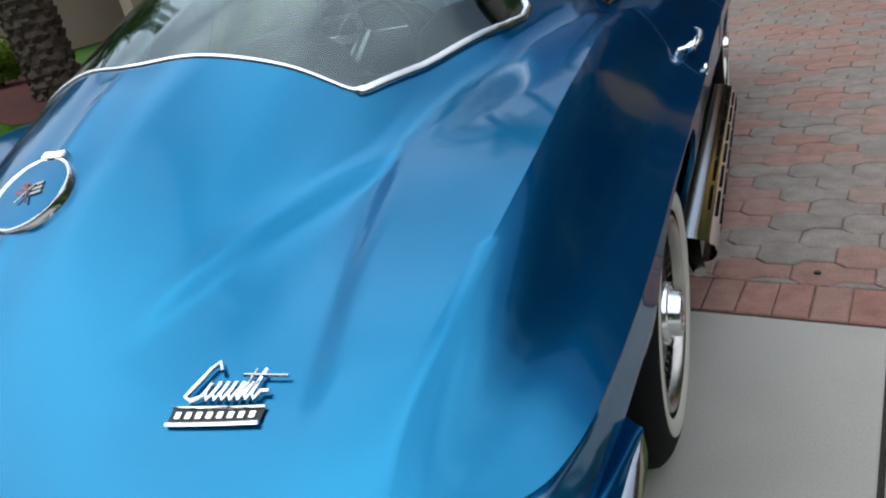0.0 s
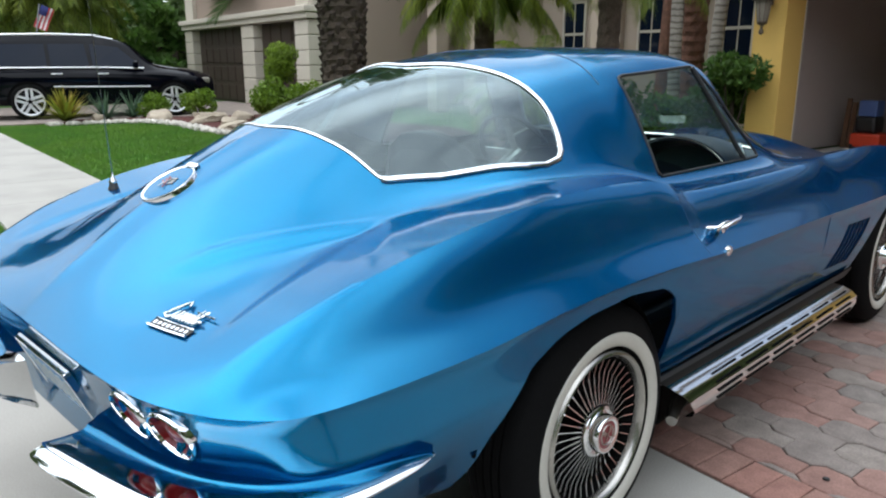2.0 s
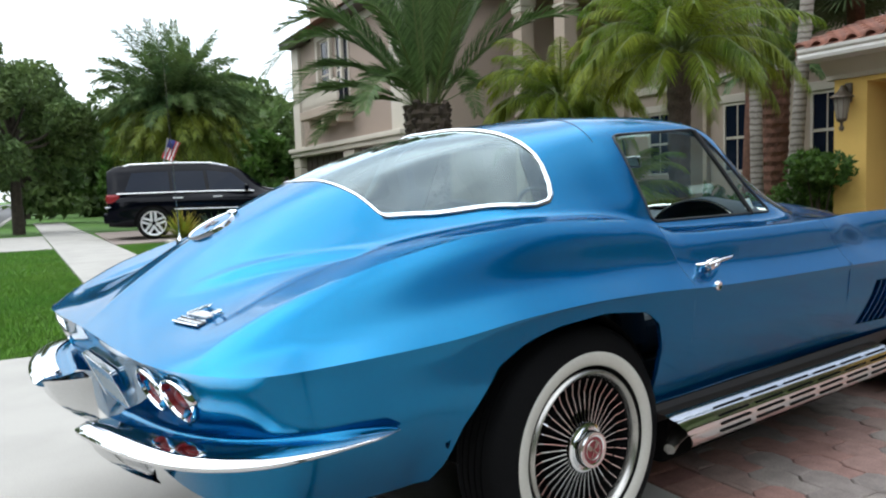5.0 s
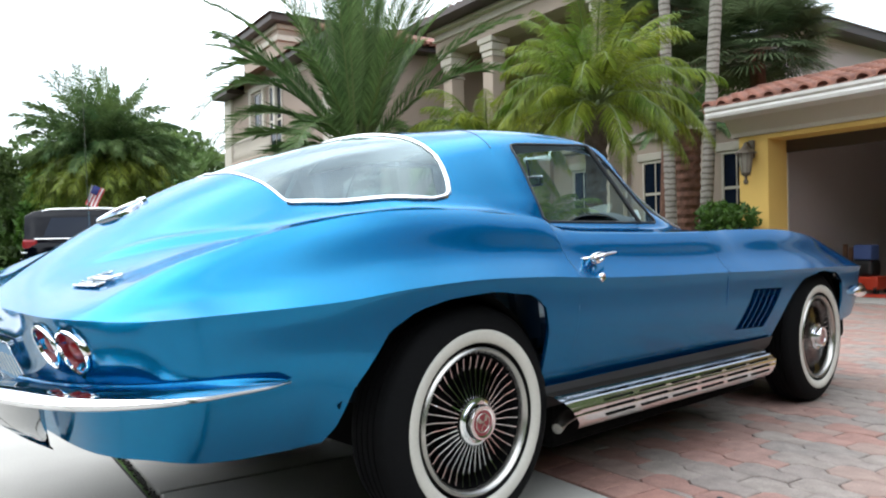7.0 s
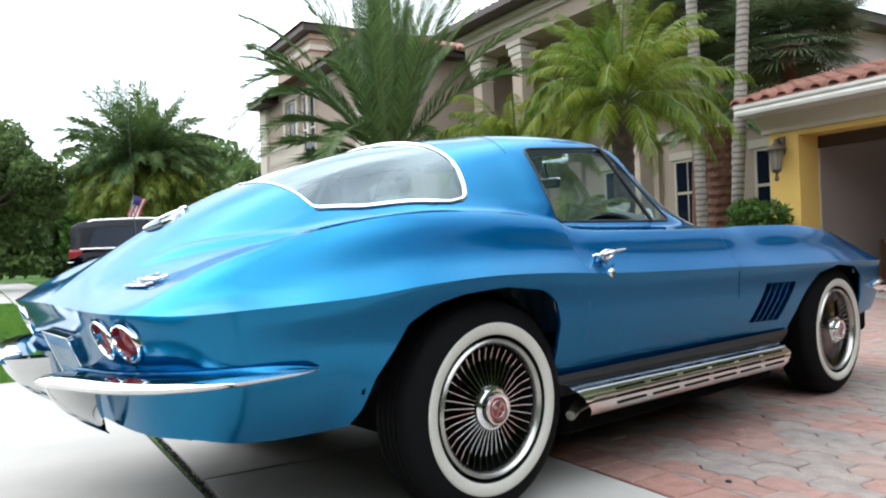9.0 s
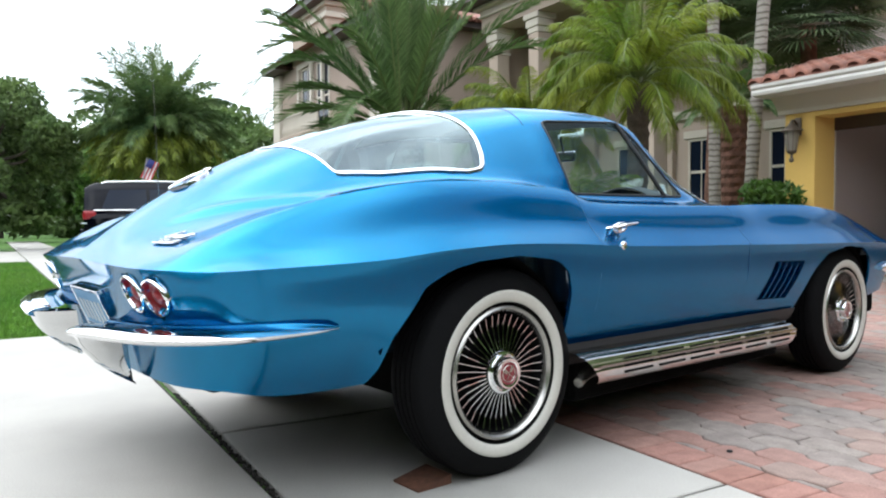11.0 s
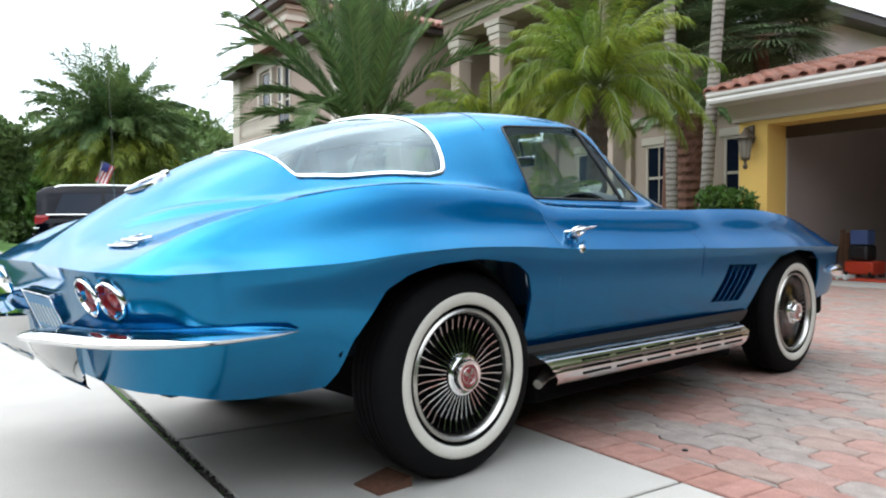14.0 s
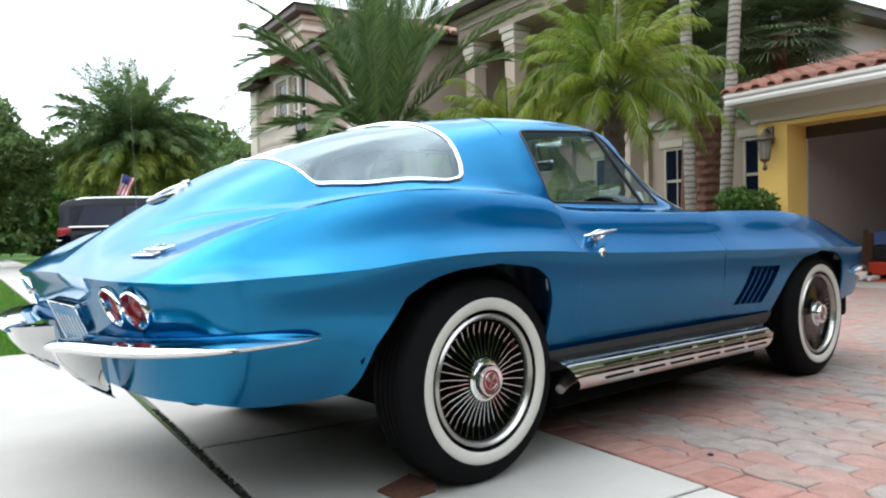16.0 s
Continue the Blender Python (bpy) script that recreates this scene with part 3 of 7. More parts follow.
car = empty("sports_car", "metallic blue classic fastback sports car with whitewall tyres", "car")

# body shell
ys = sorted(set(np.round(np.linspace(-1.07, 3.38, 112), 3)) | set(np.round(np.linspace(-1.06, -0.30, 46), 3)) | {0.42, 1.42, 0.27, 0.278, 0.284, 0.288, 0.292, -0.475, -0.46, -0.45, -0.435, -0.425, 1.925, 1.93, 1.95, 2.69, 2.72, 2.735, 2.745, 2.755, 2.76})
GRID = body_grid(ys)
shell = bmesh.new()
full = np.concatenate([GRID[:, :0:-1] * np.array([-1, 1, 1]), GRID], 1)
grid_faces(shell, full)
waist = [Vector(p) for p in GRID[0]] + [Vector(p) for p in GRID[1:, -1]] + [Vector(p) for p in GRID[-1, -2::-1]]
facing = []
for k, p in enumerate(waist):
    # outward direction, eased round the corners of the plan
    n = Vector((0, 0, 0))
    for j in range(max(0, k - 40), min(len(waist) - 1, k + 40)):
        step = waist[j + 1] - waist[j]
        far = ((waist[j] + waist[j + 1]) / 2 - p).length
        n += Vector((step.y, -step.x, 0)) * math.exp(-(far / 0.12) ** 2)
    facing.append(n.normalized())
for sign in (1, -1):
    rows = []
    for k, p in enumerate(waist):
        n = facing[k]
        w = min(1.0, max(0.0, (-n.y - 0.15) / 0.7))
        w = w * w * (3 - 2 * w)
        zb = float(np.interp(p.y, HEM_Y, HEM_Z)) * (1 - w) + w * 0.39
        row = []
        for j in range(17):
            q = j / 16
            d = (p.z - zb) * q
            inset = (1 - w) * side_in(d, 0.06 + 0.05 * min(1.0, max(0.0, (-0.38 - p.y) / 0.15))) + w * tail_in(d)
            row.append(Vector(((p.x - n.x * inset) * sign, p.y - n.y * inset, p.z - d)))
        row.append(row[-1] - Vector((n.x * 0.012 * sign, n.y * 0.012, -0.003)))
        rows.append(row)
    grid_faces(shell, rows, flip=sign < 0)
bmesh.ops.recalc_face_normals(shell, faces=shell.faces)

# sockets of the tail lamps
LAMPS = [(0.598, -1.010, 0.627, 12), (0.475, -1.029, 0.630, 5), (-0.598, -1.010, 0.627, -12), (-0.475, -1.029, 0.630, -5)]


def lamp_pose(x, y, z, yaw):
    return pose(x, y, z, 24, 0, yaw)


for place in LAMPS:
    seat_m = lamp_pose(*place)
    back, inward = seat_m.inverted(), seat_m.to_3x3() @ Vector((0, 1, 0))
    for v in shell.verts:
        q = back @ v.co
        if abs(q.y) < 0.03 and math.hypot(q.x, q.z) < 0.046:
            v.co = v.co + inward * 0.035

# openings
rear_half = [(0, 0.083), (0.20, 0.125), (0.43, 0.178), (0.485, 0.177), (0.520, 0.168), (0.545, 0.150), (0.557, 0.125), (0.558, 0.098), (0.559, 0.070), (0.545, 0.0), (0.504, -0.115), (0.457, -0.22), (0.41, -0.335), (0.395, -0.352), (0.375, -0.36), (0, -0.432)]
rear_glass, rear_rim = cut_out(shell, [rear_half, [(-x, y) for x, y in rear_half]], "xy", lambda c: c.z > 0.85)
door_win = [(0.517, 0.93), (0.521, 1.185), (0.529, 1.203), (0.55, 1.210), (0.97, 1.236), (0.99, 1.228), (1.232, 0.935), (1.232, 0.922), (1.22, 0.917), (0.53, 0.917)]
side_glass, side_rim = cut_out(shell, [door_win], "yz", lambda c: c.x > 0.4)
left_glass, left_rim = cut_out(shell, [door_win], "yz", lambda c: c.x < -0.4)
shield_half = [(0, 1.085), (0.25, 1.09), (0.40, 1.12), (0.47, 1.20), (0.53, 1.32), (0.565, 1.45), (0.56, 1.55), (0.50, 1.62), (0.3, 1.67), (0, 1.69)]
front_glass, front_rim = cut_out(shell, [shield_half, [(-x, y) for x, y in shield_half]], "xy", lambda c: c.z > 0.8)
vent_poly = [(1.655, 0.626), (1.935, 0.618), (1.815, 0.446), (1.545, 0.455)]
vent_cut, vent_rim = cut_out(shell, [vent_poly], "yz", lambda c: c.x > 0.7)
vent_cut.free()
# doors
for sign in (1, -1):
    near = [f for f in shell.faces if f.calc_center_median().x * sign > 0.6 and 0.3 < f.calc_center_median().y < 1.55]
    geom = list({v for f in near for v in f.verts}) + list({e for f in near for e in f.edges}) + near
    for co, no in (((0, 0, 0.913), (0, 0, 1)), ((0, 0, 0.405), (0, 0, 1))):
        got = bmesh.ops.bisect_plane(shell, geom=[g for g in geom if g.is_valid], dist=1e-5, plane_co=co, plane_no=no)
        geom = got["geom"]
    panel = [f for f in shell.faces if (c := f.calc_center_median()).x * sign > 0.62 and 0.42 < c.y < 1.42 and 0.405 < c.z < 0.913]
    out = copied(panel)
    bmesh.ops.delete(shell, geom=panel, context="FACES")
    for v in out.verts:
        v.co.y = 0.92 + (v.co.y - 0.92) * 0.9984
    door = part("door", out, M["paint"], car, smooth=40)
    if sign > 0:
        # handle, push button and lock
        h = bmesh.new()
        x0 = 0.835
        ring = [(x0 + 0.004 + 0.010 * math.sin(a), 0.545 + 0.036 * math.cos(a), 0.789 + 0.016 * math.sin(a)) for a in np.linspace(0, 2 * math.pi, 24, endpoint=False)]
        tube(h, ring, 0.005, 8, closed=True)
        tube(h, [(x0 - 0.03, 0.512, 0.786), (x0 + 0.010, 0.522, 0.792), (x0 + 0.020, 0.56, 0.799), (x0 + 0.018, 0.62, 0.805), (x0 + 0.002, 0.660, 0.807)], [0.008, 0.009, 0.009, 0.0075, 0.004], 10, flat=0.7)
        revolve(h, [(0, 0.001), (0.022, 0.014), (0.03, 0.013), (0.033, 0.0)], "x", 16, Matrix.Translation((x0 - 0.02, 0.54, 0.786)))
        part("handle", h, M["chrome"], door, "chrome door handle", smooth=60)
        h = bmesh.new()
        revolve(h, [(0, 0.0155), (0.006, 0.0155), (0.01, 0.011), (0.008, 0.0)], "x", 18, Matrix.Translation((0.866, 0.53, 0.727)))
        part("lock", h, M["chrome"], door, "chrome lock cylinder", smooth=40)
body = part("body", shell, M["paint"], car, "metallic blue fibreglass body", smooth=40)

# glazing and bright trim
for ob_name, pane, rim, wide, lab in (("rear_window", rear_glass, rear_rim, 0.0115, "wraparound rear window"), ("door_window", side_glass, side_rim, 0.005, "side window"), ("door_window", left_glass, left_rim, 0.005, "side window"), ("windscreen", front_glass, front_rim, 0.010, "windscreen")):
    bmesh.ops.recalc_face_normals(pane, faces=pane.faces)
    g = part(ob_name, pane, M["car_glass" if ob_name == "rear_window" else "side_glass"], car, lab, smooth=180)
    g.visible_shadow = False
    t = bmesh.new()
    dense = [p for k, p in enumerate(rim) if k == 0 or (p - rim[k - 1]).length > 0.004]
    slim = [wide * (0.45 if ob_name == "rear_window" and abs(p.x) < 0.39 and p.y < -0.3 else 0.8 if ob_name == "rear_window" and p.y > 0.05 else 1.0) for p in dense]
    tube(t, dense, slim, 8, closed=True)
    part("frame", t, M["chrome"] if ob_name != "door_window" else M["black"], g, "chrome window moulding" if ob_name != "door_window" else "black window seal", smooth=60)
t = bmesh.new()
tube(t, [(0.49, 0.965, 1.232), (0.57, 1.04, 1.07), (0.645, 1.105, 0.915)], 0.009, 8)
part("vent_window_bar", t, M["black"], car, "slim dark divider of the quarter light", smooth=60)
# shut lines
def seam(points, r=0.0022):
    s = bmesh.new()
    tube(s, points, r, 5)
    part("shut_line", s, M["seam"], car)


seam([surf(x, 0.43 + 0.12 * max(0, 0.42 - abs(x)), 0.0004) for x in np.linspace(-0.47, 0.47, 48)], 0.0016)
for yy in (0.42, 1.42):
    seam([(0.868 - side_in(0.725 - z) + 0.0003, yy, z) for z in np.linspace(0.40, 0.72, 12)], 0.0010)
    seam([surf(x, yy, 0.0002) for x in np.linspace(0.70, 0.868, 16)], 0.0007)
seam([surf(x, 1.74, 0.0004) for x in np.linspace(-0.62, 0.62, 30)], 0.0012)

# side vents
v = bmesh.new()
box(v, 0.772, 0.780, 1.52, 1.96, 0.44, 0.635)
part("vent_recess", v, M["well"], car)
for k in range(6):
    u = k / 5 if k < 5 else 1.0
    top = Vector((0, 1.655 + 0.28 * u, 0.626 - 0.008 * u))
    low = Vector((0, 1.545 + 0.27 * u, 0.455 - 0.009 * u))
    fin = bmesh.new()
    pts = []
    for q in np.linspace(0, 1, 7):
        p = top.lerp(low, q)
        x = 0.868 - side_in(0.703 - p.z)
        pts.append([(x - 0.001, p.y - 0.003, p.z), (x - 0.001, p.y + 0.003, p.z), (x - 0.030, p.y + 0.010, p.z), (x - 0.030, p.y + 0.005, p.z), (x - 0.001, p.y - 0.003, p.z)])
    grid_faces(fin, pts)
    bmesh.ops.recalc_face_normals(fin, faces=fin.faces)
    part("louvre", fin, M["paint"], car, smooth=30)

# wheel housings, sills and underside
for yw, half in ((-0.09, 0.395), (2.36, 0.415)):
    for sign in (1, -1):
        w = bmesh.new()
        revolve(w, [(0.806 * sign, half), (0.34 * sign, half), (0.34 * sign, 0.0)], "x", 28, Matrix.Translation((0, yw, 0.33)), start=0.30, sweep=math.pi - 0.60)
        part("wheel_housing", w, M["well"], car, smooth=60)
u = bmesh.new()
box(u, -0.58, 0.58, -0.84, -0.50, 0.40, 0.50, 0.03)
box(u, -0.70, 0.70, 2.84, 3.15, 0.26, 0.60, 0.03)
box(u, -0.74, 0.74, 0.42, 1.92, 0.15, 0.40, 0.03)
box(u, -0.45, 0.45, 0.0, 3.1, 0.16, 0.42, 0.03)
box(u, -0.52, 0.52, -0.86, -0.30, 0.335, 0.46, 0.04)
box(u, -0.60, 0.60, -0.16, 0.16, 0.20, 0.40, 0.05)
part("underside", u, M["well"], car)
for sign in (1, -1):
    s = bmesh.new()
    grid_faces(s, [[(sign * 0.812, y, 0.392), (sign * 0.803, y, 0.37), (sign * 0.79, y, 0.345), (sign * 0.74, y, 0.30)] for y in np.linspace(0.29, 1.93, 12)], flip=sign > 0)
    part("sill", s, M["black"], car, "black rocker panel", smooth=60)

# side exhaust with slotted cover
for sign in (1, -1):
    e = bmesh.new()
    rows = []
    arc = [(0.765, 0.362), (0.80, 0.366), (0.830, 0.361), (0.846, 0.354), (0.850, 0.349), (0.862, 0.345), (0.870, 0.338), (0.871, 0.331), (0.879, 0.324), (0.883, 0.316), (0.881, 0.308), (0.885, 0.300), (0.885, 0.292), (0.882, 0.285), (0.882, 0.277), (0.877, 0.268), (0.870, 0.257), (0.858, 0.249), (0.84, 0.243)]
    for k, y in enumerate(np.linspace(0.0, 1.0, 34)):
        row = []
        for j, (x, z) in enumerate(arc):
            start = 0.305 + 0.10 * (j / (len(arc) - 1)) ** 1.2
            end = 1.80 - 0.05 * abs(j / 9 - 1)
            row.append((sign * x, start + (end - start) * y, z - 0.012 * y))
        rows.append(row)
    grid_faces(e, rows, flip=sign < 0)
    rows = [rows[-1], [(sign * 0.80, p[1] + 0.03, 0.30) for p in rows[-1]]]
    grid_faces(e, rows, flip=sign < 0)
    cover = part("exhaust_cover", e, M["cover"], car, "slotted chrome side pipe cover", smooth=60)
    if sign < 0:
        continue
    for col in range(6):
        y0 = 0.52 + 0.208 * col
        for x, z, nx, nz in ((0.857, 0.3475, 0.45, 0.9), (0.876, 0.328, 0.75, 0.66), (0.8840, 0.304, 1, 0.1), (0.8830, 0.281, 1.0, -0.05)):
            if z > 0.35 and col == 0:
                continue
            n, up = Vector((nx, 0, nz)).normalized(), Vector((-nz, 0, nx)).normalized()
            c = Vector((x, y0 + 0.085, z - 0.012 * (y0 - 0.2) / 1.5)) + n * 0.0015
            sl = bmesh.new()
            ring = []
            for a in range(12):
                ang = 2 * math.pi * a / 12
                ring.append(c + Vector((0, (0.080 if math.cos(ang) > 0 else -0.080) + 0.004 * math.cos(ang), 0)) + up * 0.004 * math.sin(ang))
            sl.faces.new([sl.verts.new(p) for p in ring])
            ex = bmesh.ops.extrude_face_region(sl, geom=sl.faces[:])
            bmesh.ops.translate(sl, vec=-n * 0.004, verts=[q for q in ex["geom"] if isinstance(q, bmesh.types.BMVert)])
            part("slot", sl, M["well"], cover)
e = bmesh.new()
tube(e, [(0.80, 0.75, 0.298), (0.81, 0.45, 0.292), (0.825, 0.37, 0.278), (0.845, 0.315, 0.262)], [0.028, 0.026, 0.020, 0.017], 16)
part("exhaust_pipe", e, M["satin"], car, "dull steel exhaust tip", smooth=60)

# wheels
def make_wheel():
    rim = bmesh.new()
    revolve(rim, [(0.066, 0.2235), (0.078, 0.218), (0.094, 0.2125), (0.097, 0.206), (0.092, 0.199), (0.083, 0.195), (0.070, 0.193)], "x", 72)
    wheel_ob = part("wheel", rim, M["satin"], car, "polished steel wheel with radial fins", smooth=50)
    d = bmesh.new()
    revolve(d, [(0.072, 0.1935), (0.05, 0.188), (0.012, 0.172), (0.0, 0.10), (0.01, 0.0)], "x", 48)
    part("dish", d, M["well"], wheel_ob, smooth=60)
    t = bmesh.new()
    half = [(0.062, 0.2235), (0.08, 0.223), (0.0925, 0.2275), (0.0985, 0.2405), (0.1005, 0.256), (0.098, 0.278), (0.088, 0.304), (0.077, 0.320), (0.068, 0.329), (0.052, 0.333)]
    grooves = [(0.046, 0.3345), (0.040, 0.335), (0.039, 0.328), (0.034, 0.328), (0.033, 0.335), (0.016, 0.3352), (0.015, 0.328), (0.010, 0.328), (0.009, 0.3355), (0.0, 0.3355)]
    side = half + grooves
    revolve(t, side + [(-x, r) for x, r in side[-2::-1]], "x", 84)
    part("tyre", t, M["tyre"], wheel_ob, "black bias-ply tyre", smooth=50)
    w = bmesh.new()
    revolve(w, [(0.0935, 0.2262), (0.0965, 0.2285), (0.1005, 0.2395), (0.1022, 0.254), (0.1012, 0.2628), (0.099, 0.2645)], "x", 84)
    part("whitewall", w, M["white_rubber"], wheel_ob, "white sidewall band", smooth=60)
    f = bmesh.new()
    fin = [[(0.074, 0.186), (0.066, 0.15), (0.072, 0.10), (0.080, 0.056)], [(0.052, 0.186), (0.044, 0.15), (0.05, 0.10), (0.05, 0.056)]]
    for s in (-0.0013, 0.0013):
        grid_faces(f, [[(x, s * (0.7 if k else 1.0), r) for k, (x, r) in enumerate(row)] for row in fin], flip=s > 0)
    grid_faces(f, [[(x, s * 0.9, r) for x, r in fin[0]] for s in (-0.0013, 0.0013)])
    me = None
    for k in range(40):
        if me is None:
            ob = part("fin", f, M["chrome"], wheel_ob)
            me = ob.data
        else:
            ob = new("fin", me)
            ob.parent = wheel_ob
        ob.rotation_euler = (2 * math.pi * k / 40, 0, 0)
    h = bmesh.new()
    revolve(h, [(0.05, 0.070), (0.078, 0.070), (0.086, 0.067), (0.089, 0.060), (0.086, 0.054), (0.092, 0.0520), (0.108, 0.0505), (0.113, 0.048), (0.1135, 0.043), (0.111, 0.0365), (0.1095, 0.036)], "x", 40)
    hub = part("hub_cap", h, M["chrome"], wheel_ob, "chrome centre cone", smooth=35)
    h = bmesh.new()
    revolve(h, [(0.1097, 0.0362), (0.1105, 0.032), (0.110, 0.0)], "x", 32)
    part("cap_badge", h, M["red_cap"], wheel_ob, "red and silver cap centre", smooth=60)
    h = bmesh.new()
    revolve(h, [(0.1100, 0.0290), (0.1122, 0.0275), (0.1122, 0.0255), (0.1100, 0.0240)], "x", 28)
    for k in (-1, 1):
        turn = Matrix.Rotation(0.62 * k, 4, "X")
        box(h, 0.1100, 0.1124, -0.0016, 0.0016, -0.024, 0.026, m=turn)
        box(h, 0.1100, 0.1120, -0.010 if k > 0 else 0.0, 0.0 if k > 0 else 0.010, 0.007, 0.023, m=turn)
    part("cap_emblem", h, M["satin"], wheel_ob, "crossed silver emblem", smooth=40)
    return wheel_ob


first = make_wheel()
first.location = (0.722, 0.0, 0.335)
first.rotation_euler = (0.2, 0, 0)
copy_thing(first, pose(0.712, 2.489, 0.335, 40, 0, 0))
copy_thing(first, pose(-0.722, 0.0, 0.335, 0, 0, 180))
copy_thing(first, pose(-0.712, 2.489, 0.335, 0, 0, 180))

# rear bumpers
BUMP = [(0.852, -0.628, 0.5475, 0.5395), (0.866, -0.70, 0.556, 0.533), (0.866, -0.79, 0.562, 0.529), (0.856, -0.90, 0.566, 0.527), (0.825, -0.975, 0.568, 0.527), (0.77, -1.035, 0.568, 0.526), (0.70, -1.077, 0.567, 0.524), (0.60, -1.112, 0.565, 0.521), (0.50, -1.134, 0.562, 0.518), (0.40, -1.148, 0.557, 0.513), (0.31, -1.153, 0.549, 0.508), (0.275, -1.148, 0.543, 0.507)]
keys = np.linspace(0, 1, len(BUMP))
for sign in (1, -1):
    b = bmesh.new()
    fine = smooth_keys(keys, np.array(BUMP), np.linspace(0, 1, 48))
    rows = []
    for k, (x, y, zt, zl) in enumerate(fine):
        p, q = fine[max(k - 1, 0)], fine[min(k + 1, 47)]
        n = Vector((-(q[1] - p[1]), q[0] - p[0], 0)).normalized() * -1
        n = -n if n.y > 0.2 else n
        if n.x < -0.3:
            n = -n
        deep = min(1.0, k / 8)
        row = []
        for s, out in ((0.80, -0.07), (0.80, -0.045), (0.77, -0.031), (0.70, -0.016), (0.57, -0.003), (0.40, 0.006), (0.22, 0.004), (0.07, -0.005), (0.0, -0.016), (0.0, -0.035)):
            o = out * (0.25 + 0.75 * deep)
            row.append(((x + n.x * o) * sign, y + n.y * o, zl + (zt - zl) * s))
        rows.append(row)
    grid_faces(b, rows, flip=sign < 0)
    b.faces.new([b.verts.new(p) for p in rows[-1]])
    # tapering guard that hangs from the inner end and sweeps forward to a point
    rear = smooth_keys([0, 0.25, 0.5, 0.75, 1.0], np.array([(-1.142, 0.522), (-1.122, 0.474), (-1.088, 0.434), (-1.043, 0.396), (-0.986, 0.360)]), np.linspace(0, 1, 14))
    guard = []
    for k, (y, z) in enumerate(rear):
        s = k / 13
        fy, fz, xo = -1.012 + 0.028 * s, 0.520 - 0.158 * s, 0.302 + 0.05 * (1 - s) ** 2
        xi = 0.240 + 0.050 * s
        ring = [(xi + 0.028, y + 0.010, z + 0.002), (xi + 0.040, y + 0.001, z - 0.001), (xo - 0.008, y, z - 0.001), (xo, y + 0.010, z + 0.002), (xo + 0.002, 0.5 * (y + fy), 0.5 * (z + fz)), (xo - 0.004, fy, fz), (xi, fy, fz), (xi + 0.013, 0.5 * (y + fy), 0.5 * (z + fz))]
        guard.append([(sign * p[0], min(p[1], fy), p[2]) for p in ring + ring[:1]])
    grid_faces(b, guard)
    bmesh.ops.recalc_face_normals(b, faces=b.faces)
    part("rear_bumper", b, M["chrome"], car, "chrome rear bumper blade", smooth=50)
    # painted shelf above the bumper
    b = bmesh.new()
    inner = smooth_keys(keys, np.array(BUMP), np.linspace(0.02, 1, 34))
    lip = smooth_keys(np.linspace(0, 1, 7), np.array([(0.858, -0.64), (0.848, -0.72), (0.832, -0.80), (0.790, -0.89), (0.712, -0.960), (0.56, -1.015), (0.275, -1.045)]), np.linspace(0.0, 1, 34))
    rows = []
    for (x, y, zt, zl), (lx, ly) in zip(inner, lip):
        q = Vector((x - 0.012, y + 0.020, zt - 0.012))
        r = Vector((lx, ly, zt - 0.006))
        rows.append([(sign * q.x, q.y, q.z)] + [(sign * v.x, v.y, v.z - 0.003 * math.sin(math.pi * s)) for s in (0.15, 0.4, 0.65, 0.9) for v in (q.lerp(r, s),)] + [(sign * r.x, r.y, r.z + 0.004), (sign * (r.x - 0.004), r.y + 0.003, r.z + 0.007), (sign * (r.x - 0.010), r.y + 0.009, r.z + 0.005), (sign * (r.x - 0.05), r.y + 0.05, r.z + 0.002)])
    grid_faces(b, rows, flip=sign < 0)
    part("bumper_filler", b, M["paint"], car, smooth=60)
    f = bmesh.new()
    tube(f, [(sign * 0.40, 3.36, 0.54), (sign * 0.60, 3.31, 0.54), (sign * 0.76, 3.18, 0.54), (sign * 0.835, 2.98, 0.54), (sign * 0.84, 2.86, 0.54)], [0.045, 0.045, 0.042, 0.036, 0.012], 12, flat=0.9)
    part("front_bumper", f, M["chrome"], car, "chrome front bumper blade", smooth=60)

# tail lamps
def tail_lamp(x, y, z, yaw):
    m = lamp_pose(x, y, z, yaw)
    r = bmesh.new()
    revolve(r, [(0.03, 0.0565), (0.002, 0.0565), (-0.004, 0.0555), (-0.0065, 0.053), (-0.0055, 0.0500), (0.001, 0.0487)], "y", 40, m)
    ring = part("tail_light", r, M["chrome"], car, "round tail lamp with chrome bezel", smooth=50)
    r = bmesh.new()
    revolve(r, [(0.0005, 0.0490), (0.013, 0.0455), (0.016, 0.036), (0.016, 0.029), (0.010, 0.026), (0.0105, 0.0235), (0.005, 0.021), (0.001, 0.013), (0.0, 0.0)], "y", 32, m)
    part("lens", r, M["red_lens"], ring, "red lens", smooth=50)


for place in LAMPS:
    tail_lamp(*place)

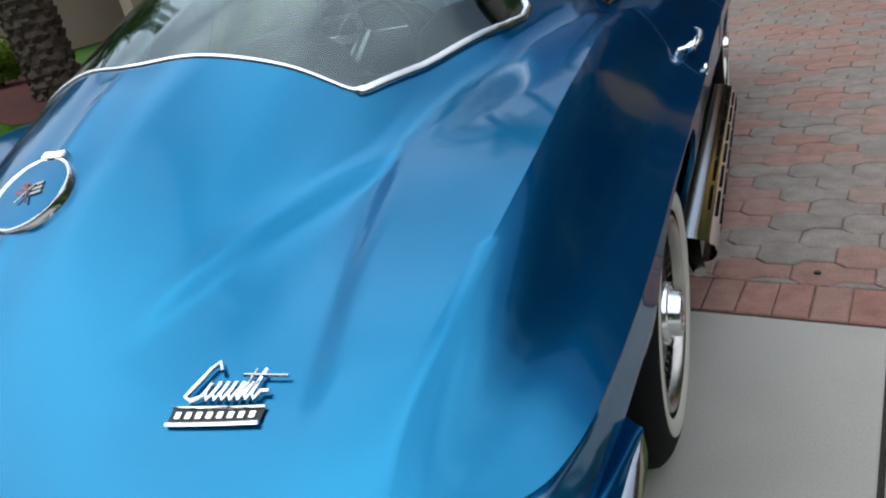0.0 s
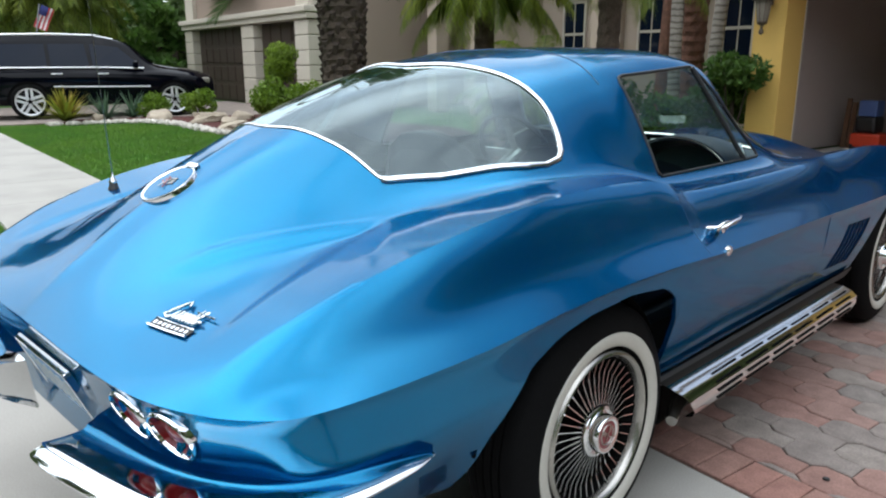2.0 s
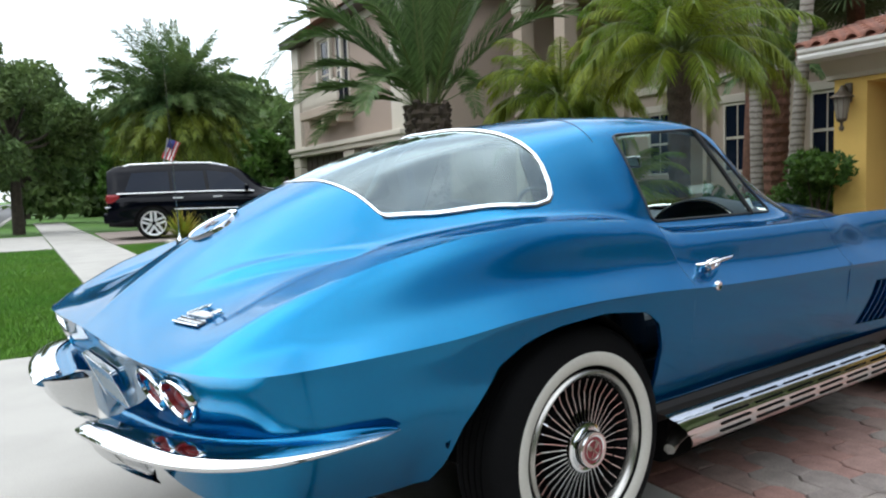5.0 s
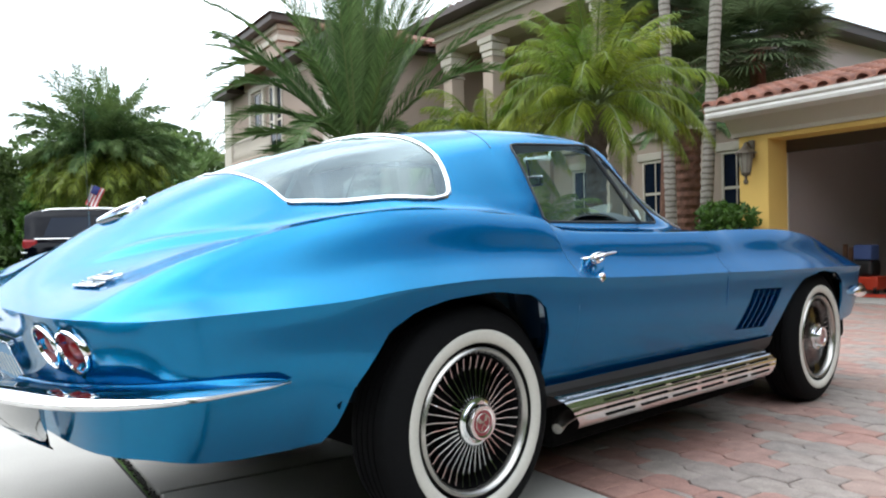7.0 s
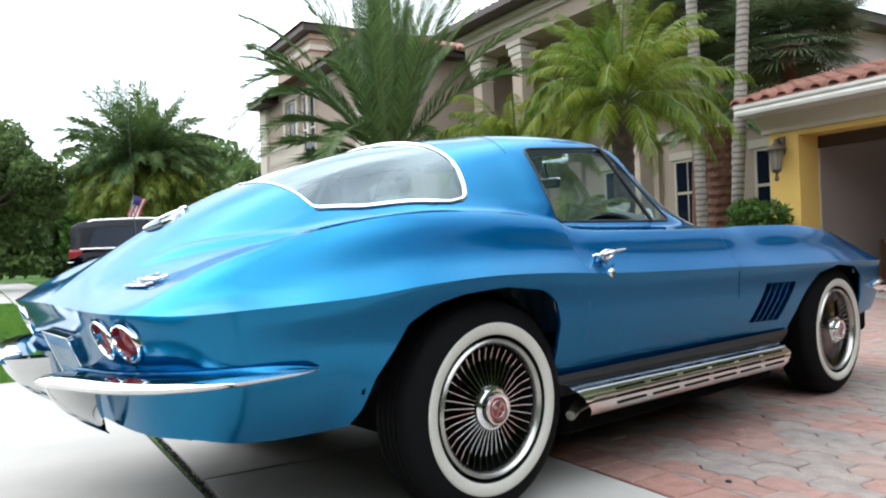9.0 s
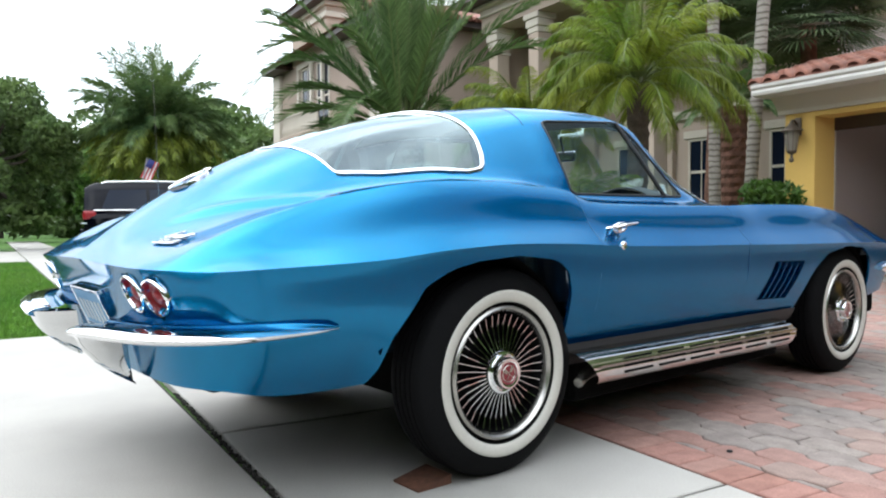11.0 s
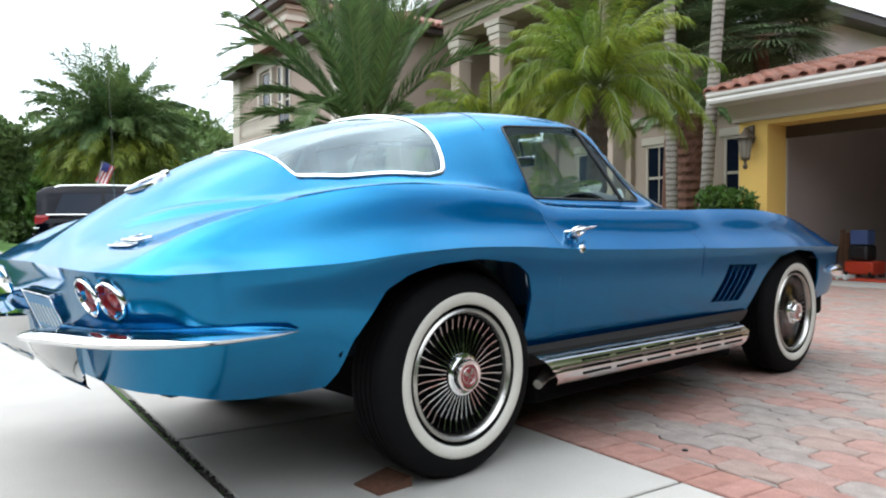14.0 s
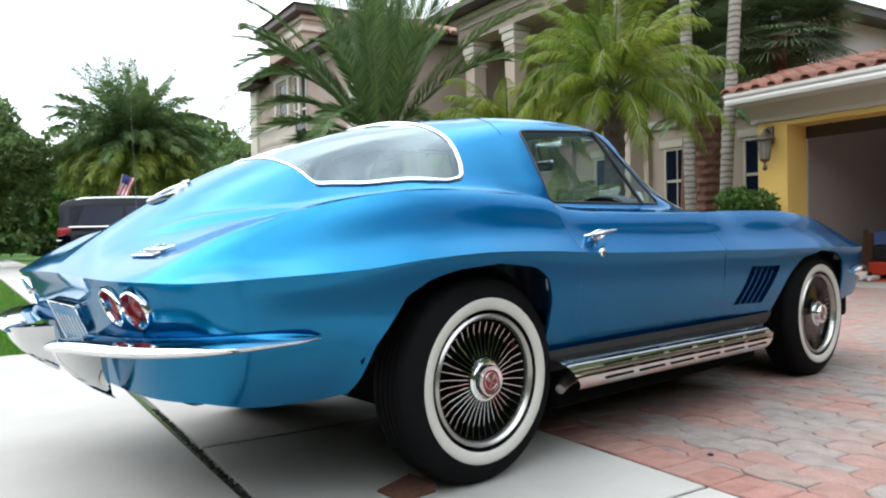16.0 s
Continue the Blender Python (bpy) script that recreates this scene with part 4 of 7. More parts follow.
# number plate, with unreadable characters as bars
lean = Matrix.Translation((0, -1.011, 0.542)) @ Matrix.Rotation(radians(23), 4, "X")
p = bmesh.new()
for x0, x1, z0, z1 in ((-0.165, 0.165, 0.073, 0.08), (-0.165, 0.165, -0.08, -0.073), (-0.165, -0.157, -0.073, 0.073), (0.157, 0.165, -0.073, 0.073)):
    box(p, x0, x1, -0.006, 0.012, z0, z1, 0.002, m=lean)
part("plate_holder", p, M["chrome"], car, "chrome plate surround")
p = bmesh.new()
box(p, -0.157, 0.157, -0.002, 0.006, -0.073, 0.073, 0.002, m=lean)
plate = part("number_plate", p, M["plate_blue"], car, "blue number plate with pale bars")
for k in range(6):
    p = bmesh.new()
    box(p, -0.125 + 0.044 * k, -0.111 + 0.044 * k, -0.004, -0.0015, -0.036, 0.036, m=lean)
    part("bar", p, M["paper"], plate)
# fuel filler lid
c = surf(0.0, -0.705)
n = surf_normal(0.03, -0.705)
n.x = 0
n.normalize()
turn = n.to_track_quat("Z", "Y").to_matrix().to_4x4()
m = Matrix.Translation(c - n * 0.003) @ turn
l = bmesh.new()
revolve(l, [(-0.03, 0.073), (0.004, 0.073), (0.0080, 0.0710), (0.0080, 0.0672), (0.006, 0.0655)], "z", 56, m)
lid = part("fuel_lid", l, M["chrome"], car, "round chrome-edged fuel filler lid", smooth=50)
l = bmesh.new()
revolve(l, [(0.0085, 0.0), (0.008, 0.03), (0.006, 0.066)], "z", 40, m)
part("lid_panel", l, M["paint"], lid, smooth=60)
l = bmesh.new()
box(l, -0.024, 0.024, 0.066, 0.084, -0.02, 0.011, 0.004, m)
part("hinge", l, M["chrome"], lid, "chrome hinge")
for sx, mt in ((1, "satin"), (-1, "red_cap")):
    l = bmesh.new()
    for k in range(3):
        box(l, 0.006, 0.026, -0.010 + 0.009 * k, -0.005 + 0.009 * k, 0.0085, 0.0105, m=m @ Matrix.Diagonal((sx, 1, 1, 1)) @ pose(0, 0, 0, 0, 0, 18))
    tube(l, [m @ Vector((-sx * 0.012, -0.022, 0.0115)), m @ Vector((sx * 0.008, 0.014, 0.0115))], 0.0014, 6)
    part("emblem", l, M[mt], lid)

# script badge on the tail, as plain flowing shapes
c0, ex = Vector((0.388, -0.948)), Vector((0.118, 0.0178))
def on_badge(u, v, lift):
    q = c0 + ex * u + Vector((-0.004, 0.070)) * v
    return surf(q.x, q.y, lift)


b = bmesh.new()
tube(b, [on_badge(u, 0.0, 0.004) for u in np.linspace(0, 1, 8)], 0.0034, 6, flat=0.8)
tube(b, [on_badge(u, 0.28, 0.004) for u in np.linspace(0, 1, 8)], 0.0020, 6)
badge = part("script_badge", b, M["chrome"], car, "chrome script badge", smooth=60)
b = bmesh.new()
grid_faces(b, [[on_badge(u, v, 0.003) for u in np.linspace(0, 1, 8)] for v in (0.03, 0.26)], flip=True)
part("badge_plate", b, M["black"], badge, "black backing strip")
for k in range(8):
    b = bmesh.new()
    grid_faces(b, [[on_badge(0.06 + 0.115 * k + dx, v, 0.0045) for dx in (0.0, 0.06)] for v in (0.09, 0.2)], flip=True)
    part("bar", b, M["chrome"], badge)
b = bmesh.new()
flow = [(0.36, 0.92), (0.30, 1.08), (0.24, 0.95), (0.15, 0.62), (0.10, 0.42), (0.17, 0.36), (0.28, 0.44)]
for k in range(7):
    u = 0.30 + 0.085 * k
    flow += [(u + 0.03, 0.70), (u + 0.005, 0.48), (u + 0.045, 0.37), (u + 0.085, 0.52)]
flow += [(0.98, 0.52)]
tube(b, [on_badge(u, v, 0.006) for u, v in flow], 0.0034, 6)
tube(b, [on_badge(0.62, 0.84, 0.006), on_badge(1.12, 0.78, 0.006)], 0.0022, 6)
tube(b, [on_badge(0.74, 0.95, 0.006), on_badge(0.68, 0.40, 0.006)], 0.0024, 6)
tube(b, [on_badge(0.84, 0.95, 0.006), on_badge(0.78, 0.40, 0.006)], 0.0024, 6)
part("script", b, M["chrome"], badge, smooth=60)

# aerial
a = bmesh.new()
base = surf(-0.602, -0.611)
revolve(a, [(-0.01, 0.017), (0.003, 0.0165), (0.006, 0.0135), (0.018, 0.012), (0.022, 0.009)], "z", 20, Matrix.Translation(base))
aerial = part("aerial", a, M["black"], car, "whip aerial on a black base", smooth=50)
a = bmesh.new()
revolve(a, [(0.018, 0.0125), (0.023, 0.0125), (0.028, 0.009), (0.042, 0.005), (0.050, 0.003)], "z", 16, Matrix.Translation(base))
part("collar", a, M["chrome"], aerial, "chrome collar", smooth=50)
a = bmesh.new()
tube(a, [base + Vector((0, 0, 0.04)), base + Vector((-0.01, -0.01, 0.5)), base + Vector((-0.02, -0.02, 0.98))], [0.0015, 0.0012, 0.0008], 6)
part("mast", a, M["satin"], aerial)

# cabin
t = bmesh.new()
box(t, -0.58, 0.58, -0.55, 1.45, 0.40, 0.44)
box(t, -0.56, 0.56, 0.30, 0.36, 0.42, 0.80, 0.02)
part("cabin_floor", t, M["carpet"], car, "dark carpet")
t = bmesh.new()
grid_faces(t, [[(x, y, 0.80 + 0.015 * math.cos(3 * x) - 0.05 * max(0, -0.2 - y)) for x in np.linspace(-0.46, 0.46, 9)] for y in np.linspace(-0.50, 0.34, 8)])
part("luggage_shelf", t, M["pale_vinyl"], car, "pale carpeted luggage area", smooth=60)
for sx in (1, -1):
    s = bmesh.new()
    arch = [(-0.235, 0.50), (-0.235, 0.84), (-0.20, 0.93), (-0.12, 0.985), (0, 1.0), (0.12, 0.985), (0.20, 0.93), (0.235, 0.84), (0.235, 0.50)]
    rows = []
    for off, sc in ((0.0, 0.86), (0.02, 0.98), (0.055, 1.0), (0.09, 0.97), (0.105, 0.84)):
        rows.append([(sx * 0.33 + x * sc, 0.50 + off + (z - 0.5) * -0.14, 0.5 + (z - 0.5) * sc) for x, z in arch])
    grid_faces(s, rows)
    for r in (rows[0], rows[-1]):
        s.faces.new([s.verts.new(p) for p in r])
    bmesh.ops.recalc_face_normals(s, faces=s.faces)
    seat = part("seat", s, M["vinyl"], car, "dark vinyl bucket seat", smooth=50)
    s = bmesh.new()
    box(s, sx * 0.33 - 0.23, sx * 0.33 + 0.23, 0.56, 1.05, 0.45, 0.58, 0.03)
    part("cushion", s, M["vinyl"], seat)
    s = bmesh.new()
    box(s, sx * 0.33 - 0.17, sx * 0.33 + 0.17, 0.455, 0.51, 0.58, 0.90, 0.02)
    part("seat_panel", s, M["pale_vinyl"], seat, "pale seat insert")
d = bmesh.new()
dash = [(1.26, 0.62), (1.25, 0.78), (1.30, 0.87), (1.40, 0.90), (1.50, 0.905), (1.62, 0.90)]
grid_faces(d, [[(x, y + 0.06 * (x / 0.6) ** 2, z - 0.03 * (x / 0.6) ** 4) for y, z in dash] for x in np.linspace(-0.60, 0.60, 15)])
dashboard = part("dashboard", d, M["vinyl"], car, "dark padded dashboard with two arched cowls", smooth=50)
for sx in (1, -1):
    # arched cowl, its bright edge and the grey face set back in it
    d, e, f = bmesh.new(), bmesh.new(), bmesh.new()
    arch = [(sx * 0.335 + 0.245 * math.cos(a), 0.775 + 0.195 * math.sin(a)) for a in np.linspace(0, math.pi, 25)]
    rows = [[(sx * 0.335 + (x - sx * 0.335) * k, y, 0.775 + (z - 0.775) * k) for x, z in arch] for y, k in ((1.30, 0.78), (1.225, 0.84), (1.20, 0.93), (1.205, 1.0), (1.30, 1.02), (1.45, 0.92), (1.58, 0.72))]
    grid_faces(d, rows)
    part("cowl", d, M["vinyl"], dashboard, smooth=50)
    tube(e, [(sx * 0.335 + (x - sx * 0.335) * 0.97, 1.198, 0.775 + (z - 0.775) * 0.97) for x, z in arch], 0.0035, 6)
    part("cowl_trim", e, M["satin"], dashboard, "thin bright edge")
    f.faces.new([f.verts.new(p) for p in rows[0]])
    part("dash_face", f, M["pale_vinyl"], dashboard, "grey dash face")
d = bmesh.new()
box(d, 0.02, 0.13, 1.55, 1.59, 0.910, 0.913, 0.001)
part("dash_papers", d, M["paper"], car, "white papers on the dashboard")
w = bmesh.new()
m = Matrix.Translation((-0.34, 1.04, 0.86)) @ Matrix.Rotation(radians(-62), 4, "X")
tube(w, [m @ Vector((0.195 * math.cos(a), 0.195 * math.sin(a), 0)) for a in np.linspace(0, 2 * math.pi, 40, endpoint=False)], 0.011, 8, closed=True)
wheel_s = part("steering_wheel", w, M["vinyl"], car, "three-spoke steering wheel", smooth=60)
w = bmesh.new()
for a in (math.pi / 2 * 3, 0.0, math.pi):
    box(w, 0, 0.19, -0.018, 0.018, -0.003, 0.003, m=m @ Matrix.Rotation(a, 4, "Z"))
tube(w, [m @ Vector((0, 0, 0.01)), m @ Vector((0, 0, -0.25))], 0.03, 12)
part("steering_spokes", w, M["satin"], wheel_s)
w = bmesh.new()
box(w, -0.085, 0.085, 1.165, 1.185, 1.108, 1.158, 0.008)
tube(w, [(0, 1.185, 1.15), (0, 1.16, 1.235)], 0.006, 6)
part("rear_view_mirror", w, M["chrome"], car, "interior mirror")
w = bmesh.new()
grid_faces(w, [[(0.6325, 1.082, 0.932), (0.6305, 1.140, 0.932)], [(0.6145, 1.086, 0.970), (0.6125, 1.142, 0.970)]])
sticker = part("window_sticker", w, M["paper"], car, "small paper sticker on the glass")
for k in range(3):
    w = bmesh.new()
    u = 0.25 + 0.22 * k
    grid_faces(w, [[(0.6335 - 0.018 * v, 1.090 + 0.004 * v, 0.932 + 0.038 * v), (0.6318 - 0.018 * v, 1.132 + 0.002 * v, 0.932 + 0.038 * v)] for v in (u, u + 0.08)])
    part("bar", w, M["plate_blue"], sticker)
# headliner under the roof
w = bmesh.new()
grid_faces(w, [[tuple(surf(x, y, -0.028)) for x in np.linspace(-0.42, 0.42, 13)] for y in np.linspace(0.22, 1.06, 9)])
part("headliner", w, M["headliner"], car, "pale grey cloth headliner", smooth=60)
w = bmesh.new()
tube(w, [surf(x, 0.74, -0.031) for x in np.linspace(-0.41, 0.41, 11)], 0.003, 6)
part("headliner_seam", w, M["black"], car)

# wooden wedge behind the rear wheel
w = bmesh.new()
for x0 in (0.62,):
    vs = [w.verts.new(p) for p in ((x0, -0.30, 0.0), (x0 + 0.13, -0.30, 0.0), (x0 + 0.13, -0.17, 0.0), (x0, -0.17, 0.0), (x0, -0.30, 0.006), (x0 + 0.13, -0.30, 0.006), (x0 + 0.13, -0.17, 0.03), (x0, -0.17, 0.03))]
    for q in ((0, 1, 2, 3), (4, 5, 6, 7), (0, 1, 5, 4), (1, 2, 6, 5), (2, 3, 7, 6), (3, 0, 4, 7)):
        w.faces.new([vs[i] for i in q])
bmesh.ops.recalc_face_normals(w, faces=w.faces)
tagged(part("wooden_wedge", w, M["wood"]), "red-brown wooden wedge on the concrete behind the rear wheel", "wedge")

# ---- ground ----
bm = bmesh.new()
grid_faces(bm, [[(x, y, -0.035) for x in np.linspace(-900, 900, 7)] for y in np.linspace(-900, 900, 7)], flip=True)
tagged(part("ground", lot_bm(bm), M["lawn"]), "green lawn and soil reaching to the horizon", "ground", kind="structure")
# street
bm = bmesh.new()
grid_faces(bm, [[(a, b, -0.03) for a in np.linspace(-400, 200, 13)] for b in (-10.5, -6.0, -2.85)], flip=True)
tagged(part("road", lot_bm(bm), M["asphalt"]), "grey asphalt street", "road", kind="structure")
bm = bmesh.new()
box(bm, -300, 120, -2.85, -2.62, -0.05, -0.005, 0.01)
tagged(part("kerb", lot_bm(bm), M["concrete"]), "pale concrete kerb along the street", "kerb", kind="structure")


def veer(bm):
    """The sidewalk turns slightly towards the street past the drive."""
    for v in bm.verts:
        v.co.y += 0.025 * min(0.0, v.co.x + 1.0)
    return lot_bm(bm)


def slab_set(name, label, slabs, depth=0.02):
    """Concrete slabs side by side with recessed dark joints between them."""
    base = bmesh.new()
    a0, a1 = min(s[0] for s in slabs), max(s[1] for s in slabs)
    b0, b1 = min(s[2] for s in slabs), max(s[3] for s in slabs)
    for x0, x1, y0, y1 in slabs:
        box(base, max(x0, a0 + 0.01), min(x1, a1 - 0.01), max(y0, b0 + 0.01), min(y1, b1 - 0.01), -0.05, -0.008)
    thing = tagged(part(name, veer(base), M["joint"]), label, name, kind="structure")
    for x0, x1, y0, y1 in slabs:
        one = bmesh.new()
        g = 0.007
        prism(one, [(x0 + g, y0 + g), (x1 - g, y0 + g), (x1 - g, y1 - g), (x0 + g, y1 - g)], -0.03, 0.0, inset=0.006, drop=0.004)
        part("slab", veer(one), M["concrete"], thing)
    return thing


slabs = [(-0.17 + 1.38 * k, 1.21 + 1.38 * k, -0.545, 0.672) for k in range(-26, 5)]
slab_set("sidewalk", "pale concrete sidewalk with joints", slabs)
slab_set("driveway_apron", "pale concrete driveway apron", [(-3.35, 0.62, -2.62, -0.565), (0.62, 4.6, -2.62, -0.565)])
slab_set("neighbour_apron", "pale concrete apron of the next driveway", [(-22.2, -18.9, -2.2, -0.565), (-18.9, -15.6, -2.2, -0.565)])

# dirty filler strip between the sidewalk and the aprons, and between the sidewalk and the pavers
grit = bmesh.new()
box(grit, -3.35, 4.6, -0.572, -0.538, -0.05, -0.009)
rs = np.random.RandomState(12)
for k in range(900):
    a, b, r = rs.uniform(-1.0, 3.2), -0.555 + rs.normal() * 0.005, rs.uniform(0.002, 0.006)
    box(grit, a - r, a + r, b - r * 0.8, b + r * 0.8, -0.012, -0.012 + r * 1.6)
tagged(part("expansion_joint", veer(grit), M["joint"]), "dark dirt-filled joint between sidewalk and apron", "joint", kind="structure")

# paver driveway: keyhole stones (an octagon with a square tail) behind one row of border bricks
bed = bmesh.new()
box(bed, -3.4, 4.6, 0.678, 8.75, -0.06, -0.010)
drive = tagged(part("driveway", lot_bm(bed), M["sand"]), "red and grey keyhole paver driveway", "driveway", kind="structure")
rng = random.Random(4)
far_bm = bmesh.new()
UNIT, HIGH, TAIL, CUT = 0.228, 0.075, 0.045, 0.035
KEYHOLE = [(0.0, -TAIL), (CUT, -HIGH), (0.148 - CUT, -HIGH), (0.148, -TAIL), (UNIT, -TAIL), (UNIT, TAIL), (0.148, TAIL), (0.148 - CUT, HIGH), (CUT, HIGH), (0.0, TAIL)]
EDGE = 0.872
cells = []
a = -3.4
while a < 4.5:
    cells.append(("border_brick", [(a, 0.679), (a + 0.098, 0.679), (a + 0.098, 0.868), (a, 0.868)]))
    a += 0.098
row, b = 0, EDGE + HIGH
while b < 8.3:
    a = -3.4 + (0.114 if row % 2 else 0.0)
    while a < 4.36:
        cells.append(("paver", [(a + x, b + y) for x, y in KEYHOLE]))
        if row == 0:
            cells.append(("edge_paver", [(a + 0.148 - CUT, EDGE), (a + UNIT + CUT, EDGE), (a + UNIT, b - TAIL), (a + 0.148, b - TAIL)]))
        a += UNIT
    b += HIGH + TAIL
    row += 1
near_count = 0
cells.sort(key=lambda c: (c[0] != "border_brick", abs(c[1][0][0] - 1.6) + abs(c[1][0][1] - 1.2) * 0.8))


def stone(bm, outline, top):
    """One stone with a narrow joint round it and a worn, sloping rim."""
    n = len(outline)
    tight, inner = [], []
    for k in range(n):
        p, q, r = Vector(outline[k - 1]), Vector(outline[k]), Vector(outline[(k + 1) % n])
        d1, d2 = (q - p).normalized(), (r - q).normalized()
        side = Vector((-d1.y - d2.y, d1.x + d2.x))
        side = side / max(0.5, side.length ** 2 / 2)
        tight.append(q + side * 0.0016 + Vector((rng.uniform(-0.0014, 0.0014), rng.uniform(-0.0014, 0.0014))))
        inner.append(q + side * 0.0065)
    rings = [[bm.verts.new((v.x, v.y, z)) for v in ring] for ring, z in ((tight, -0.03), (tight, top - 0.0035), (inner, top))]
    for low, high in zip(rings, rings[1:]):
        for k in range(n):
            bm.faces.new((low[k], low[(k + 1) % n], high[(k + 1) % n], high[k]))
    bm.faces.new(rings[-1])


for kind, outline in cells:
    z = rng.uniform(-0.0025, 0.0015)
    if near_count < 300:
        one = bmesh.new()
        stone(one, outline, z)
        part(kind, lot_bm(one), M["border" if kind == "border_brick" else "paver"], drive)
        near_count += 1
    else:
        stone(far_bm, outline, z)
rest = part("far_paver", lot_bm(far_bm), M["paver_far"], drive, kind="stuff")
bm = bmesh.new()
revolve(bm, [(0, 0.011), (0.005, 0.009), (0.007, 0.0)], "z", 10, Matrix.Translation((1.135, 0.783, 0.0)))
tagged(part("dropped_pebble", bm, M["black"]), "small dark pebble on the pavers", "pebble")

# neighbour's paver drive, seen flat and far
bm = bmesh.new()
box(bm, -22.6, -15.9, 0.30, 7.9, -0.05, -0.004)
tagged(part("neighbour_driveway", lot_bm(bm), M["neighbour_paver"]), "grey-brown paver driveway of the next house", "driveway", kind="structure")

# lawn blades
def blades(name, a0, a1, b0, b1, count, seed, label, skip=None):
    r = np.random.RandomState(seed)
    a, b = r.uniform(a0, a1, count), r.uniform(b0, b1, count)
    if skip is not None:
        ok = ~skip(a, b)
        a, b = a[ok], b[ok]
    n = len(a)
    ang, hgt, lean = r.uniform(0, 6.28, n), r.uniform(0.025, 0.055, n), r.uniform(-0.03, 0.03, (n, 2))
    w = 0.005
    p = np.zeros((n, 3, 3))
    p[:, 0] = np.stack([a - w * np.cos(ang), b - w * np.sin(ang), np.full(n, -0.035)], -1)
    p[:, 1] = np.stack([a + w * np.cos(ang), b + w * np.sin(ang), np.full(n, -0.035)], -1)
    p[:, 2] = np.stack([a + lean[:, 0], b + lean[:, 1], -0.035 + hgt], -1)
    me = bpy.data.meshes.new(name)
    me.from_pydata(p.reshape(-1, 3).tolist(), [], np.arange(3 * n).reshape(n, 3).tolist())
    me.transform(LOT)
    me.materials.append(M["blade"])
    return tagged(new(name, me), label, "grass", kind="stuff")


blades("lawn_grass", -9.5, -3.38, -2.6, -0.56, 75000, 1, "short green lawn grass beside the sidewalk", lambda a, b: b > -0.555 + 0.025 * (a + 1))
blades("lawn_grass", -15.6, -3.42, 0.25, 3.6, 115000, 2, "short green lawn grass in front of the garden bed", lambda a, b: b < 0.66 + 0.025 * (a + 1))
blades("lawn_grass", -15.6, -9.5, -2.6, -0.56, 24000, 3, "short green lawn strip along the street", lambda a, b: b > -0.555 + 0.025 * (a + 1))

# ---- houses ----
def lot_part(name, bm, material, parent=None, label="", smooth=None, kind=""):
    return part(name, lot_bm(bm), material, parent, label, smooth, kind)


def lb(*args, **kw):
    return boxed(*args, **kw)


def sash_window(parent, a0, a1, b, z0, z1, bars=1):
    """A window in a wall that looks down the street side: frame, sash bar and panes."""
    f = bmesh.new()
    w = 0.05
    box(f, a0 - w, a1 + w, b - 0.05, b + 0.03, z1, z1 + w)
    box(f, a0 - w, a1 + w, b - 0.06, b + 0.03, z0 - w, z0)
    box(f, a0 - w, a0, b - 0.05, b + 0.03, z0, z1)
    box(f, a1, a1 + w, b - 0.05, b + 0.03, z0, z1)
    win = lot_part("window", f, M["trim_cream"], parent, "cream-framed sash window")
    f = bmesh.new()
    zm = (z0 + z1) / 2
    box(f, a0, a1, b - 0.04, b, zm - 0.03, zm + 0.03)
    box(f, (a0 + a1) / 2 - 0.012, (a0 + a1) / 2 + 0.012, b - 0.03, b - 0.005, z0, z1)
    lot_part("sash_bar", f, M["trim_cream"], win)
    for lo, hi in ((z0, zm - 0.03), (zm + 0.03, z1)):
        lot_part("pane", lb(a0, a1, b - 0.018, b - 0.012, lo, hi), M["suv_glass"], win)
    return win


def tile_roof(parent, a0, a1, b0, b1, z0, z1, pieces=True, width=0.24, length=0.40):
    """Barrel tiles on a slope that rises from b0 to b1."""
    slope = math.atan2(z1 - z0, b1 - b0)
    run = math.hypot(z1 - z0, b1 - b0)
    base = bmesh.new()
    box(base, a0, a1, 0, run, -0.06, -0.01, m=Matrix.Translation((0, b0, z0)) @ Matrix.Rotation(slope, 4, "X"))
    roof = lot_part("roof", base, M["roof_tile"], parent, "terracotta barrel tile roof")
    one = bmesh.new()
    rows = []
    for y, r, lift in ((0.0, width * 0.36, 0.032), (length, width * 0.30, 0.012)):
        rows.append([(r * math.cos(t), y, lift + r * 0.9 * math.sin(t)) for t in np.linspace(math.pi, 0, 8)])
    rows.insert(0, [(x * 0.86, y, (z - 0.032) * 0.8 + 0.02) for x, y, z in rows[0]])
    grid_faces(one, rows)
    me = bpy.data.meshes.new("tile")
    one.to_mesh(me)
    one.free()
    me.materials.append(M["roof_tile_piece"])
    me.polygons.foreach_set("use_smooth", [True] * len(me.polygons))
    n = 0
    for j in range(int(run / (length * 0.86)) + 1):
        for k in range(int((a1 - a0) / width) + 1):
            if n >= 300:
                break
            ob = new("tile", me)
            ob.parent = roof
            ob.matrix_world = LOT @ Matrix.Translation((a0 + 0.12 + width * k, b0, z0)) @ Matrix.Rotation(slope, 4, "X") @ Matrix.Translation((0, j * length * 0.86 - 0.06, 0))
            n += 1
    return roof


